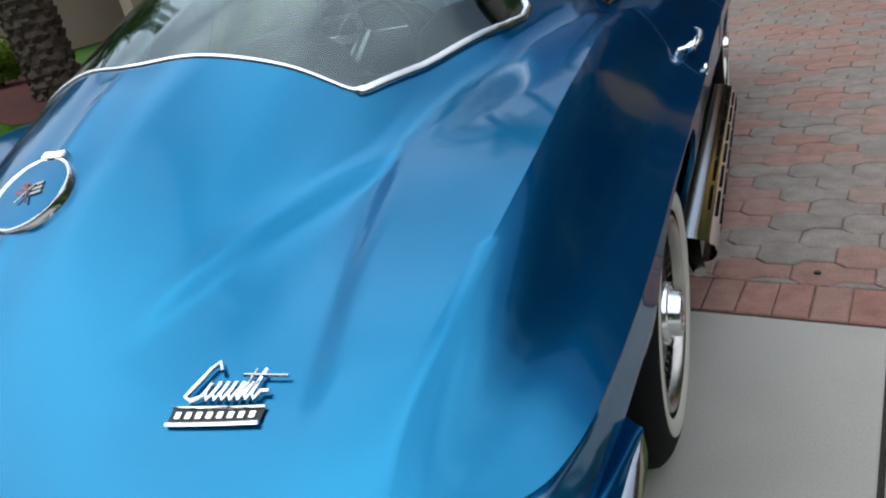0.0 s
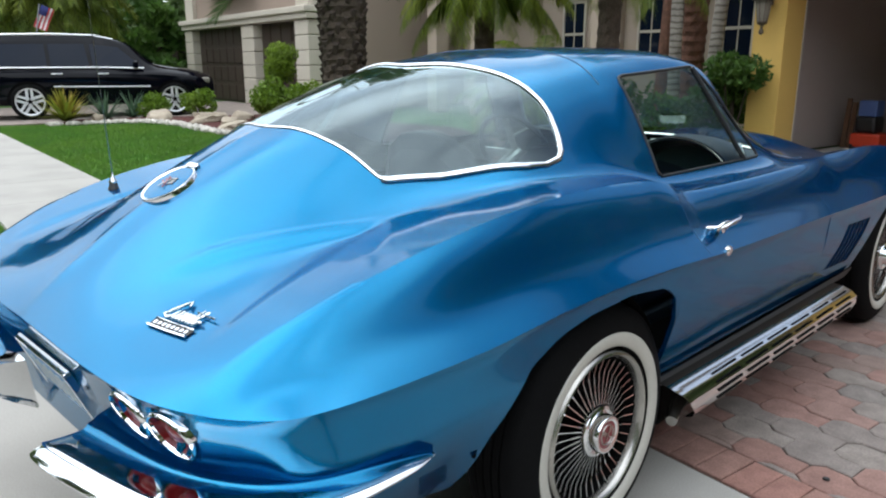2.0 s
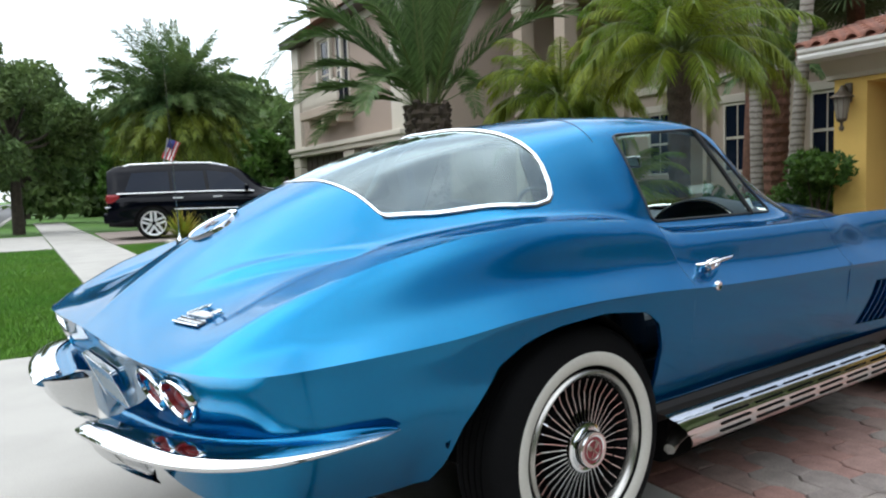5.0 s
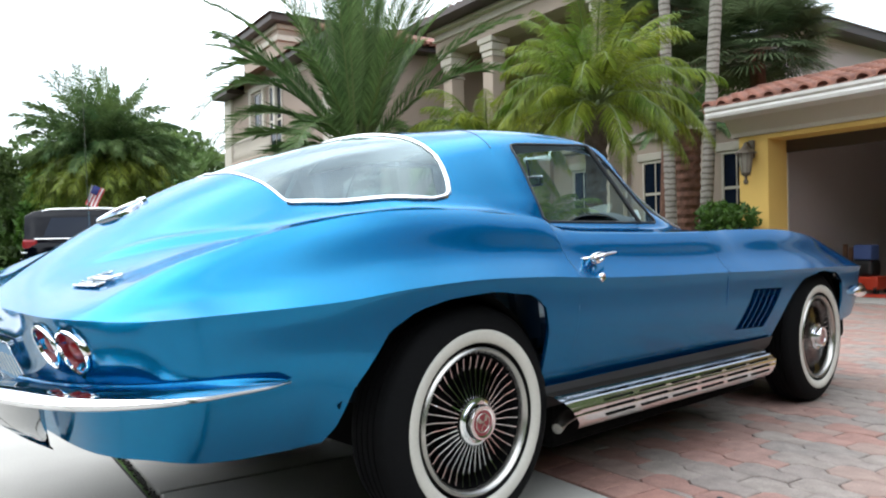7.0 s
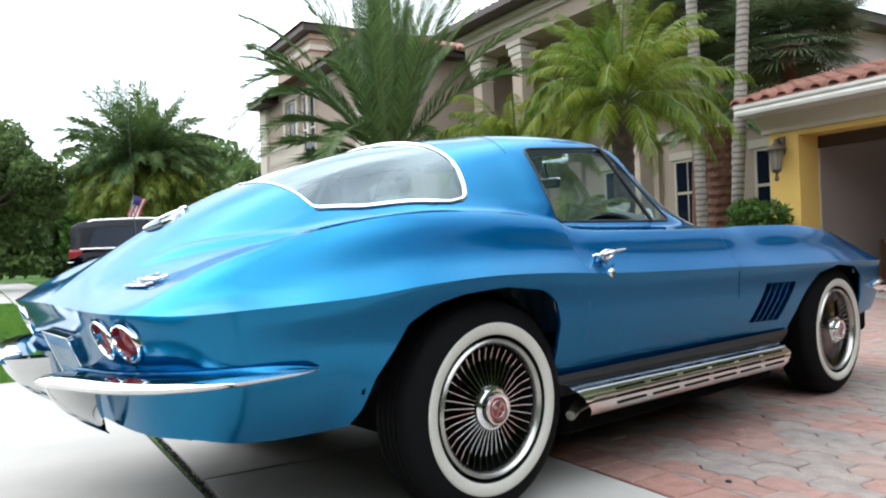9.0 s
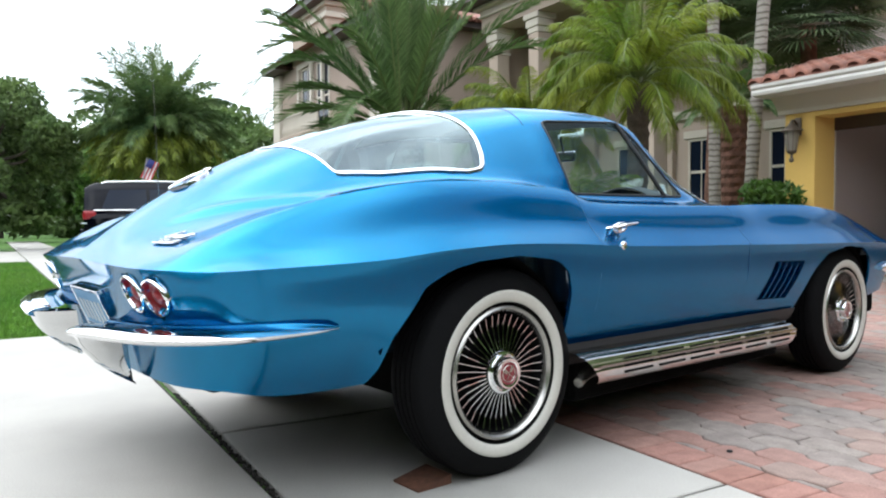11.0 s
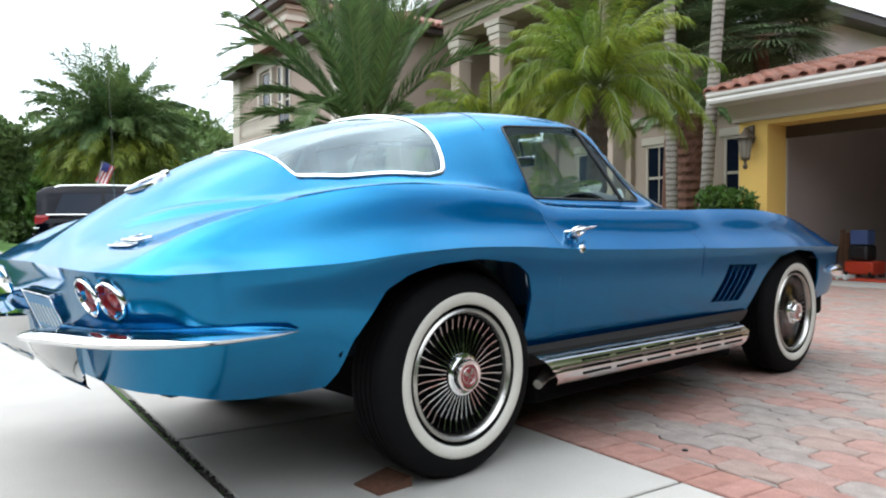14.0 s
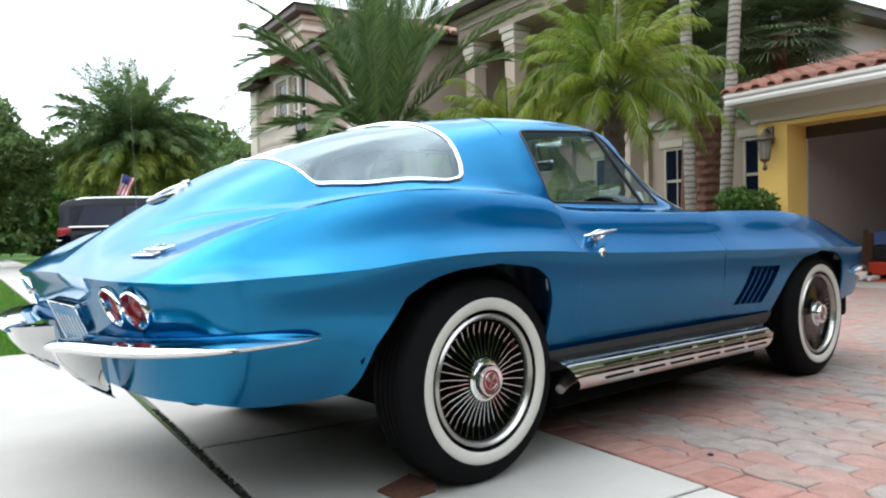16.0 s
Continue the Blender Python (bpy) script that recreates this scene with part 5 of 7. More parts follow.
# garage with its open door
garage = empty("garage", "yellow stucco garage with an open door and a terracotta roof", "garage")
g = bmesh.new()
box(g, -3.97, -3.52, 8.4, 8.9, 0, 2.36)
lot_part("pillar", g, M["stucco_yellow"], garage, "yellow stucco pillar")
g = bmesh.new()
box(g, -3.5195, 1.9, 8.402, 8.9, 2.235, 2.36)
lot_part("lintel", g, M["stucco_yellow"], garage)
lot_part("pillar", lb(1.9, 2.6, 8.4, 8.9, 0, 2.36), M["stucco_yellow"], garage)
g = bmesh.new()
prof = [(8.38, 2.30), (8.36, 2.31), (8.36, 2.36), (8.33, 2.40), (8.29, 2.44), (8.22, 2.52), (8.20, 2.56), (8.40, 2.60), (8.9, 2.60)]
grid_faces(g, [[(a, b, z) for b, z in prof] for a in (-4.07, 2.7)])
grid_faces(g, [[(a, b, z) for b, z in prof[:7]] for a in (-4.07,)] + [[(-4.07 + 0.0, 8.9, z) for b, z in prof[:7]]], flip=True)
lot_part("cornice", g, M["trim_cream"], garage, "cream cornice above the garage door", smooth=30)
g = bmesh.new()
prof = [(8.3, 2.545), (7.95, 2.545), (7.90, 2.555), (7.885, 2.60), (7.90, 2.63), (7.87, 2.66), (7.865, 2.70), (7.90, 2.705), (8.3, 2.705)]
grid_faces(g, [[(a, b, z) for b, z in prof] for a in (-4.16, 2.8)])
g.faces.new([g.verts.new((-4.16, b, z)) for b, z in prof])
lot_part("gutter", g, M["gutter"], garage, "white painted gutter and fascia", smooth=30)
tile_roof(garage, -4.25, 2.9, 7.95, 9.40, 2.71, 3.14)
g = bmesh.new()
for k in range(20):
    tube(g, [(-4.25 + 0.36 * k, 9.45, 3.13), (-3.87 + 0.36 * k, 9.45, 3.15)], [0.085, 0.10], 8)
lot_part("ridge_tile", g, M["roof_tile"], garage, "terracotta ridge tiles", kind="stuff")
g = bmesh.new()
grid_faces(g, [[(-4.25, 9.41, 3.13), (2.9, 9.41, 3.13)], [(-4.25, 14.7, 2.66), (2.9, 14.7, 2.66)]])
lot_part("roof_back", g, M["roof_tile"], garage)
g = bmesh.new()
box(g, -3.97, -3.75, 8.9, 14.6, 0, 2.6)
lot_part("side_wall", g, M["stucco_yellow"], garage)
for a0, a1, b0, b1 in ((-3.745, -3.69, 8.91, 14.4), (2.3, 2.4, 8.91, 14.4), (-3.69, 2.3, 14.3, 14.4)):
    lot_part("inner_wall", lb(a0, a1, b0, b1, 0, 2.55), M["white_wall"], garage, "white plastered inner wall")
lot_part("garage_ceiling", lb(-3.7, 2.3, 8.91, 14.4, 2.56, 2.6), M["white_wall"], garage)
lot_part("garage_floor", lb(-3.52, 1.9, 8.38, 14.4, -0.05, 0.012), M["concrete"], garage, "concrete garage floor")
lot_part("door_header", lb(-3.51, 1.89, 8.84, 8.9, 2.06, 2.234), M["brown_door"], garage, "edge of the raised door")
lot_part("door_track", lb(-3.55, -3.515, 8.86, 8.9, 0.0, 2.2), M["trim_cream"], garage, "pale door trim")

# things inside the garage
def crate(name, label, cat, mtl, a, b, z, w, d, h, bev=0.02):
    thing = lot_part(name, lb(a - w / 2, a + w / 2, b - d / 2, b + d / 2, z, z + h, bevel=bev), M[mtl])
    return tagged(thing, label, cat)


cart = empty("tool_cart", "red plastic tool cart on the garage floor", "cart")
lot_part("tray", lb(-3.22, -2.80, 9.9, 10.3, 0.06, 0.26, bevel=0.03), M["red_plastic"], cart)
lot_part("bin", lb(-3.20, -2.90, 9.95, 10.25, 0.26, 0.50, bevel=0.05), M["black"], cart)
for k in range(4):
    w = bmesh.new()
    revolve(w, [(-0.02, 0.0), (-0.02, 0.06), (0.02, 0.06), (0.02, 0.0)], "x", 14, Matrix.Translation((-3.18 + 0.34 * (k % 2), 9.95 + 0.3 * (k // 2), 0.072)))
    lot_part("wheel", w, M["black"], cart)
crate("storage_bin", "blue plastic storage bin on the tool cart", "bin", "blue_plastic", -3.05, 10.1, 0.5, 0.26, 0.24, 0.22)
crate("floor_mat", "flat red mat on the garage floor", "mat", "red_plastic", -2.55, 9.5, 0.013, 1.3, 0.5, 0.012, 0.004)
for k in range(2):
    g = lb(-0.035, 0.035, -0.012, 0.012, 0, 0.72 - 0.05 * k, bevel=0.004, m=Matrix.Translation((-3.44 + 0.085 * k, 10.2, 0.012)) @ Matrix.Rotation(radians(-6), 4, "X"))
    tagged(lot_part("plank", g, M["cardboard"]), "brown wooden plank leaning in the garage", "plank", "planks in the garage")
shoe = bmesh.new()
for k in range(2):
    tube(shoe, [(-2.95 + 0.12 * k, 9.2, 0.05), (-2.95 + 0.12 * k, 9.3, 0.06), (-2.95 + 0.12 * k, 9.42, 0.05)], [0.03, 0.045, 0.035], 8)
tagged(lot_part("white_rag", shoe, M["paper"], smooth=60), "crumpled white rag on the garage floor", "rag")

# wall lantern
lantern = empty("wall_lantern", "weathered bronze wall lantern on the yellow pillar", "wall lamp")
L0 = Matrix.Translation((-3.76, 8.24, 0))
g = bmesh.new()
box(g, -3.81, -3.71, 8.36, 8.40, 1.98, 2.24, 0.015)
tube(g, [(-3.76, 8.38, 2.12), (-3.76, 8.30, 2.20), (-3.76, 8.24, 2.19)], 0.014, 8)
lot_part("bracket", g, M["bronze"], lantern, smooth=50)
g = bmesh.new()
revolve(g, [(2.20, 0.0), (2.195, 0.02), (2.16, 0.03), (2.12, 0.06), (2.085, 0.10), (2.06, 0.145), (2.045, 0.148), (2.05, 0.10)], "z", 20, L0)
lot_part("hood", g, M["bronze"], lantern, smooth=50)
g = bmesh.new()
revolve(g, [(2.05, 0.10), (1.9, 0.085), (1.76, 0.06)], "z", 8, L0)
lot_part("glass", g, M["frosted"], lantern, "seeded lantern glass")
for k in range(8):
    g = bmesh.new()
    a = 2 * math.pi * k / 8
    tube(g, [L0 @ Vector((0.103 * math.cos(a), 0.103 * math.sin(a), 2.05)), L0 @ Vector((0.062 * math.cos(a), 0.062 * math.sin(a), 1.76))], 0.006, 5)
    lot_part("cage_bar", g, M["bronze"], lantern)
g = bmesh.new()
revolve(g, [(1.77, 0.068), (1.74, 0.06), (1.72, 0.02), (1.68, 0.018), (1.65, 0.035), (1.62, 0.03), (1.60, 0.0)], "z", 16, L0)
lot_part("finial", g, M["bronze"], lantern, smooth=50)

# own house, behind the palms
house = empty("house", "tan stucco two-storey house with columns and a tiled roof", "house")
lot_part("wall", lb(-15.6, -3.98, 12.5, 12.8, 0, 3.3), M["stucco_tan"], house, "tan stucco wall")
lot_part("upper_wall", lb(-8.0, -6.21, 12.82, 13.1, 3.3, 5.12), M["stucco_tan"], house)
lot_part("side_wall", lb(-6.2, -6.0, 12.82, 24, 2.4, 5.12), M["stucco_mauve"], house, "pale mauve stucco wall")
g = bmesh.new()
box(g, -6.25, -5.55, 11.9, 24.5, 5.12, 5.30)
lot_part("eave", g, M["brown_door"], house, "dark brown eave")
lot_part("side_wing", lb(-3.97, 3.2, 14.7, 15.0, 0, 4.4), M["stucco_tan"], house)
g = bmesh.new()
grid_faces(g, [[(-9.5, 11.9, 6.9), (-5.5, 11.9, 5.31)], [(-9.5, 24.5, 6.9), (-5.5, 24.5, 5.31)]])
lot_part("upper_roof", g, M["roof_tile"], house)
lot_part("ledge", lb(-15.6, -3.98, 12.38, 12.5, 3.15, 3.35, bevel=0.02), M["trim_cream"], house)
for a0, a1 in ((-9.23, -8.6), (-7.1, -6.5), (-11.55, -10.9)):
    sash_window(house, a0, a1, 12.5, 1.2, 2.62)
    g = bmesh.new()
    box(g, a0 - 0.16, a1 + 0.16, 12.40, 12.5, 2.68, 2.86, 0.02)
    lot_part("window_head", g, M["trim_cream"], house)
for a0 in (-10.35, -9.9, -12.6):
    lot_part("pilaster", lb(a0, a0 + 0.22, 12.36, 12.5, 0, 3.15, bevel=0.01), M["stucco_tan"], house)
# upper loggia; darker taupe on its walls and ceiling puts shade into their colour
lot_part("loggia_back", lb(-14.4, -8.0, 13.0, 13.3, 3.3, 6.45), M["stucco_taupe"], house, "loggia wall in darker taupe that stands for shade")
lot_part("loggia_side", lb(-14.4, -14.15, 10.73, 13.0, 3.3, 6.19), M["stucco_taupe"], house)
for a0 in (-14.22, -12.44, -8.60):
    col = empty("column")
    col.parent = house
    lot_part("shaft", lb(a0, a0 + 0.40, 10.2, 10.60, 0.0, 5.52, bevel=0.015), M["stucco_tan"], col)
    g = bmesh.new()
    box(g, a0 - 0.03, a0 + 0.43, 10.17, 10.63, 5.30, 5.36, 0.012)
    box(g, a0 - 0.02, a0 + 0.42, 10.18, 10.62, 5.52, 5.66, 0.02)
    box(g, a0 - 0.06, a0 + 0.46, 10.14, 10.66, 5.66, 5.86, 0.03)
    box(g, a0 - 0.10, a0 + 0.50, 10.10, 10.70, 5.86, 6.0, 0.02)
    lot_part("capital", g, M["trim_cream"], col, "cream capital")
g = bmesh.new()
box(g, -14.45, -8.0, 10.12, 10.72, 6.0, 6.36)
lot_part("beam", g, M["stucco_tan"], house, "tan beam on the columns")
g = bmesh.new()
box(g, -14.52, -7.9, 10.04, 10.98, 6.36, 6.42, 0.02)
box(g, -14.48, -7.94, 10.08, 10.98, 6.42, 6.56, 0.01)
box(g, -14.62, -7.8, 9.92, 11.0, 6.56, 6.66, 0.03)
lot_part("beam_moulding", g, M["trim_cream"], house)
g = bmesh.new()
box(g, -14.95, -7.5, 9.45, 11.2, 6.66, 6.82)
lot_part("porch_eave", g, M["brown_door"], house, "dark brown eave")
tile_roof(house, -14.9, -7.55, 9.70, 13.2, 6.84, 7.9, width=0.3, length=0.45)
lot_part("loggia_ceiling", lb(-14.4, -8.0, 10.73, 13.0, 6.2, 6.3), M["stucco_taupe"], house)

# neighbour's house
nh = empty("neighbour_house", "taupe two-storey house with brown garage doors and cream trim", "house")
lot_part("front_wall", lb(-26.0, -16.2, 8.0, 8.3, 2.7, 6.5), M["stucco_taupe"], nh, "taupe stucco wall")
lot_part("side_wall", lb(-16.5, -16.2, 8.3, 16, 0, 6.5), M["stucco_taupe"], nh)
lot_part("left_wall", lb(-26.0, -25.7, 8.3, 16, 0, 6.5), M["stucco_taupe"], nh)
lot_part("wing_wall", lb(-16.2, -13.0, 13.4, 13.7, 0, 4.2), M["stucco_taupe"], nh)
for a0, a1 in ((-26.05, -25.25), (-20.7, -19.75), (-16.95, -16.15)):
    pier = empty("pier")
    pier.parent = nh
    for k in range(6):
        lot_part("block", lb(a0, a1, 7.78, 8.35, 0.39 * k + 0.012, 0.39 * k + 0.385, bevel=0.02), M["trim_cream"], pier)
lot_part("cornice", lb(-26.15, -16.05, 7.7, 8.32, 2.36, 2.52, bevel=0.02), M["trim_cream"], nh, "cream cornice above the garage doors")
lot_part("cornice", lb(-26.2, -16.0, 7.62, 8.33, 2.52, 2.68, bevel=0.03), M["trim_cream"], nh)
for a0, a1 in ((-25.25, -20.7), (-19.75, -16.95)):
    door_ob = lot_part("garage_door", lb(a0, a1, 8.06, 8.12, 0, 2.36), M["brown_door"], nh, "dark brown panelled garage door")
    n = int((a1 - a0) / 0.6)
    for r in range(4):
        for k in range(n):
            w = (a1 - a0) / n
            lot_part("panel", lb(a0 + w * k + 0.05, a0 + w * (k + 1) - 0.05, 8.03, 8.065, 0.59 * r + 0.06, 0.59 * r + 0.53, bevel=0.012), M["brown_door"], door_ob)
for a0 in (-26.05, -17.0):
    lot_part("corner_pilaster", lb(a0, a0 + 0.8, 7.86, 8.34, 2.69, 6.49, bevel=0.02), M["trim_cream"], nh, "cream corner pilaster")
# balcony
bal = lot_part("balcony", lb(-23.6, -19.9, 7.3, 8.0, 3.55, 3.85, bevel=0.03), M["stucco_tan"], nh, "small balcony with a cream balustrade")
for k in range(3):
    g = bmesh.new()
    box(g, -23.2 + 1.4 * k, -22.95 + 1.4 * k, 7.45, 8.0, 3.25, 3.55, 0.05)
    lot_part("bracket", g, M["stucco_tan"], bal)
lot_part("rail", lb(-23.5, -20.0, 7.36, 7.5, 4.50, 4.60, bevel=0.02), M["trim_cream"], bal)
for k in range(17):
    g = bmesh.new()
    revolve(g, [(3.85, 0.05), (3.95, 0.05), (4.08, 0.085), (4.25, 0.045), (4.4, 0.05), (4.5, 0.06)], "z", 10, Matrix.Translation((-23.4 + 0.206 * k, 7.43, 0)))
    lot_part("baluster", g, M["trim_cream"], bal, smooth=50)
for a0 in (-22.9, -21.4):
    sash_window(nh, a0, a0 + 1.0, 8.0, 3.9, 6.2)
g = bmesh.new()
box(g, -23.4, -19.9, 7.9, 8.0, 6.3, 6.5, 0.02)
lot_part("window_head", g, M["trim_cream"], nh)
# eaves, hipped roof, and the taller bay that rises through them
lot_part("eave", lb(-26.0, -24.25, 7.40, 16.6, 6.5, 6.66), M["brown_door"], nh, "dark brown eave")
lot_part("eave", lb(-20.15, -15.72, 7.40, 16.6, 6.5, 6.66), M["brown_door"], nh, "dark brown eave")
lot_part("eave", lb(-24.245, -20.155, 11.5, 16.6, 6.5, 6.66), M["brown_door"], nh)
lot_part("frieze", lb(-20.2, -16.15, 7.93, 8.33, 6.22, 6.49, bevel=0.02), M["trim_cream"], nh, "cream frieze below the eave")
g = bmesh.new()
pts = {"a": (-26.1, 7.3, 6.68), "b": (-15.62, 7.3, 6.68), "c": (-15.62, 16.7, 6.68), "d": (-26.1, 16.7, 6.68), "e": (-22.9, 11.9, 8.1), "f": (-18.8, 11.9, 8.1)}
vv = {k: g.verts.new(p) for k, p in pts.items()}
for q in ("abfe", "bcf", "cdef", "dae"):
    g.faces.new([vv[k] for k in q])
lot_part("roof", g, M["roof_tile"], nh, "terracotta tile roof")
g = bmesh.new()
for k in range(44):
    tube(g, [(-15.60, 7.35 + 0.21 * k, 6.70), (-15.95, 7.35 + 0.21 * k, 6.84)], 0.075, 6)
lot_part("roof_edge_tile", g, M["roof_tile"], nh, "row of barrel tiles along the eave", kind="stuff")
bay = lot_part("bay", lb(-23.9, -20.5, 7.95, 11.4, 6.51, 8.12), M["stucco_tan"], nh, "tan stucco bay above the eave")
lot_part("frieze", lb(-24.0, -20.4, 7.87, 11.42, 7.60, 7.78, bevel=0.02), M["trim_cream"], bay, "cream band round the bay")
lot_part("frieze", lb(-24.02, -20.38, 7.85, 11.44, 7.98, 8.125, bevel=0.02), M["trim_cream"], bay)
lot_part("bay_eave", lb(-24.3, -20.08, 7.56, 11.6, 8.13, 8.36, bevel=0.02), M["brown_door"], bay, "dark brown eave of the bay")
g = bmesh.new()
vv = [g.verts.new(p) for p in ((-24.4, 7.46, 8.37), (-19.98, 7.46, 8.37), (-19.98, 11.7, 8.37), (-24.4, 11.7, 8.37), (-22.2, 9.6, 9.0))]
for q in ((0, 1, 4), (1, 2, 4), (2, 3, 4), (3, 0, 4)):
    g.faces.new([vv[k] for k in q])
lot_part("bay_roof", g, M["roof_tile"], bay, "low terracotta tile roof")
for a0 in (-23.3, -22.0, -20.95):
    lot_part("window_pilaster", lb(a0, a0 + 0.18, 7.88, 8.0, 4.6, 6.3, bevel=0.015), M["trim_cream"], nh)
lot_part("wing_eave", lb(-16.1, -12.6, 13.0, 16, 4.2, 4.35), M["brown_door"], nh)
g = bmesh.new()
grid_faces(g, [[(-16.15, 12.9, 4.36), (-12.5, 12.9, 4.36)], [(-16.15, 16.0, 5.6), (-13.5, 16.0, 5.6)]], flip=True)
lot_part("wing_roof", g, M["roof_tile"], nh)

# unseen taller wing, added beside the garage to darken the car's reflections
wing = empty("house_wing", "unseen tan stucco wing added for dark reflections in the car", "house")
lot_part("wall", lb(2.75, 3.0, 9.0, 20, 0, 7.2), M["stucco_tan"], wing)
lot_part("wall", lb(3.005, 12.5, 8.8, 9.1, 0, 7.2), M["stucco_tan"], wing)
lot_part("eave", lb(2.2, 13.0, 8.2, 20.5, 7.2, 7.4), M["brown_door"], wing, "dark brown eave")
g = bmesh.new()
grid_faces(g, [[(2.1, 8.1, 7.42), (13.1, 8.1, 7.42)], [(4.5, 14.0, 9.0), (10.5, 14.0, 9.0)], [(2.1, 20.5, 7.42), (13.1, 20.5, 7.42)]])
lot_part("roof", g, M["roof_tile"], wing, "terracotta tile roof")
for a0 in (4.2, 7.2, 10.2):
    for z0 in (1.0, 4.2):
        sash_window(wing, a0, a0 + 1.1, 8.8, z0, z0 + 1.6)

# houses that close the place behind the viewer
for nm, a0, a1, b0, b1 in (("opposite_house", -14, 6, -24, -20), ("side_house", 13, 15, -2, 22)):
    oh = empty(nm, "plain tan stucco house across the way", "house")
    lot_part("wall", lb(a0, a1, b0, b1, 0, 5.2), M["stucco_tan"], oh)
    lot_part("roof", lb(a0 - 0.5, a1 + 0.5, b0 - 0.5, b1 + 0.5, 5.2, 5.6), M["roof_tile"], oh)

# street lamp far off
lamp = empty("street_lamp", "slim grey street lamp with a curved arm", "street lamp")
g = bmesh.new()
tube(g, [(-28.6, 9.9, 0), (-28.6, 9.9, 9.6), (-28.9, 9.9, 10.05), (-30.4, 9.85, 10.38), (-32.6, 9.8, 11.0)], [0.1, 0.07, 0.05, 0.04, 0.035], 8)
lot_part("pole", g, M["metal_grey"], lamp, smooth=60)
g = bmesh.new()
box(g, -33.5, -32.5, 9.65, 9.95, 11.0, 11.16, 0.05)
lot_part("head", g, M["metal_grey"], lamp)

# ---- plants ----
def leaf_mesh(name, points, faces, material, parent=None, label="", kind=""):
    me = bpy.data.meshes.new(name)
    me.from_pydata(points, [], faces)
    me.transform(LOT)
    me.materials.append(material)
    ob = new(name, me)
    ob.parent = parent
    return tagged(ob, label, kind=kind)


def frond(pts, faces, ribs, rib_faces, start, azimuth, rise, length, sag, leaflet, n, rnd, width=0.022, vee=0.5, forward=0.45, plume=0.0):
    """One feathered frond: a bent midrib with narrow leaflets on both sides."""
    p, d = Vector(start), Vector((math.cos(azimuth) * math.cos(rise), math.sin(azimuth) * math.cos(rise), math.sin(rise)))
    steps = 14
    rib = []
    for k in range(steps + 1):
        rib.append((p.copy(), d.copy()))
        p = p + d * (length / steps)
        d = (d + Vector((0, 0, -sag / steps * (0.5 + 1.2 * k / steps)))).normalized()
    for k in range(steps):
        a, b = rib[k], rib[k + 1]
        side = a[1].cross(Vector((0, 0, 1))).normalized() * (0.016 * (1 - k / steps) + 0.003)
        under = side.cross(a[1]) * 0.8
        i = len(ribs)
        ribs += [tuple(p + o) for p in (a[0], b[0]) for o in (-side, side, under)]
        rib_faces += [(i, i + 1, i + 4, i + 3), (i + 1, i + 2, i + 5, i + 4), (i + 2, i, i + 3, i + 5)]
    for k in range(n):
        s = 0.12 + 0.88 * k / n
        q = s * steps
        j = min(int(q), steps - 1)
        p0 = rib[j][0].lerp(rib[j + 1][0], q - j)
        t = rib[j][1]
        side = t.cross(Vector((0, 0, 1))).normalized()
        up = side.cross(t).normalized()
        ln = leaflet * (0.45 + 1.1 * math.sin(math.pi * min(1, s * 0.85 + 0.1))) * 0.7 * rnd.uniform(0.85, 1.1)
        for sg in (-1, 1):
            out = (side * sg * 0.85 + t * (forward + 0.5 * s) + up * (vee * rnd.uniform(0.3, 1.0) + plume * rnd.uniform(-1, 1))).normalized()
            tip = p0 + out * ln + Vector((0, 0, -0.35 * ln * rnd.uniform(0.3, 1.0) * (1 - vee)))
            mid = p0 + out * ln * 0.5
            w = t * width
            i = len(pts)
            pts += [p0 - w * 0.5, p0 + w * 0.5, mid + w, tip, mid - w]
            faces.append((i, i + 1, i + 2, i + 3, i + 4))


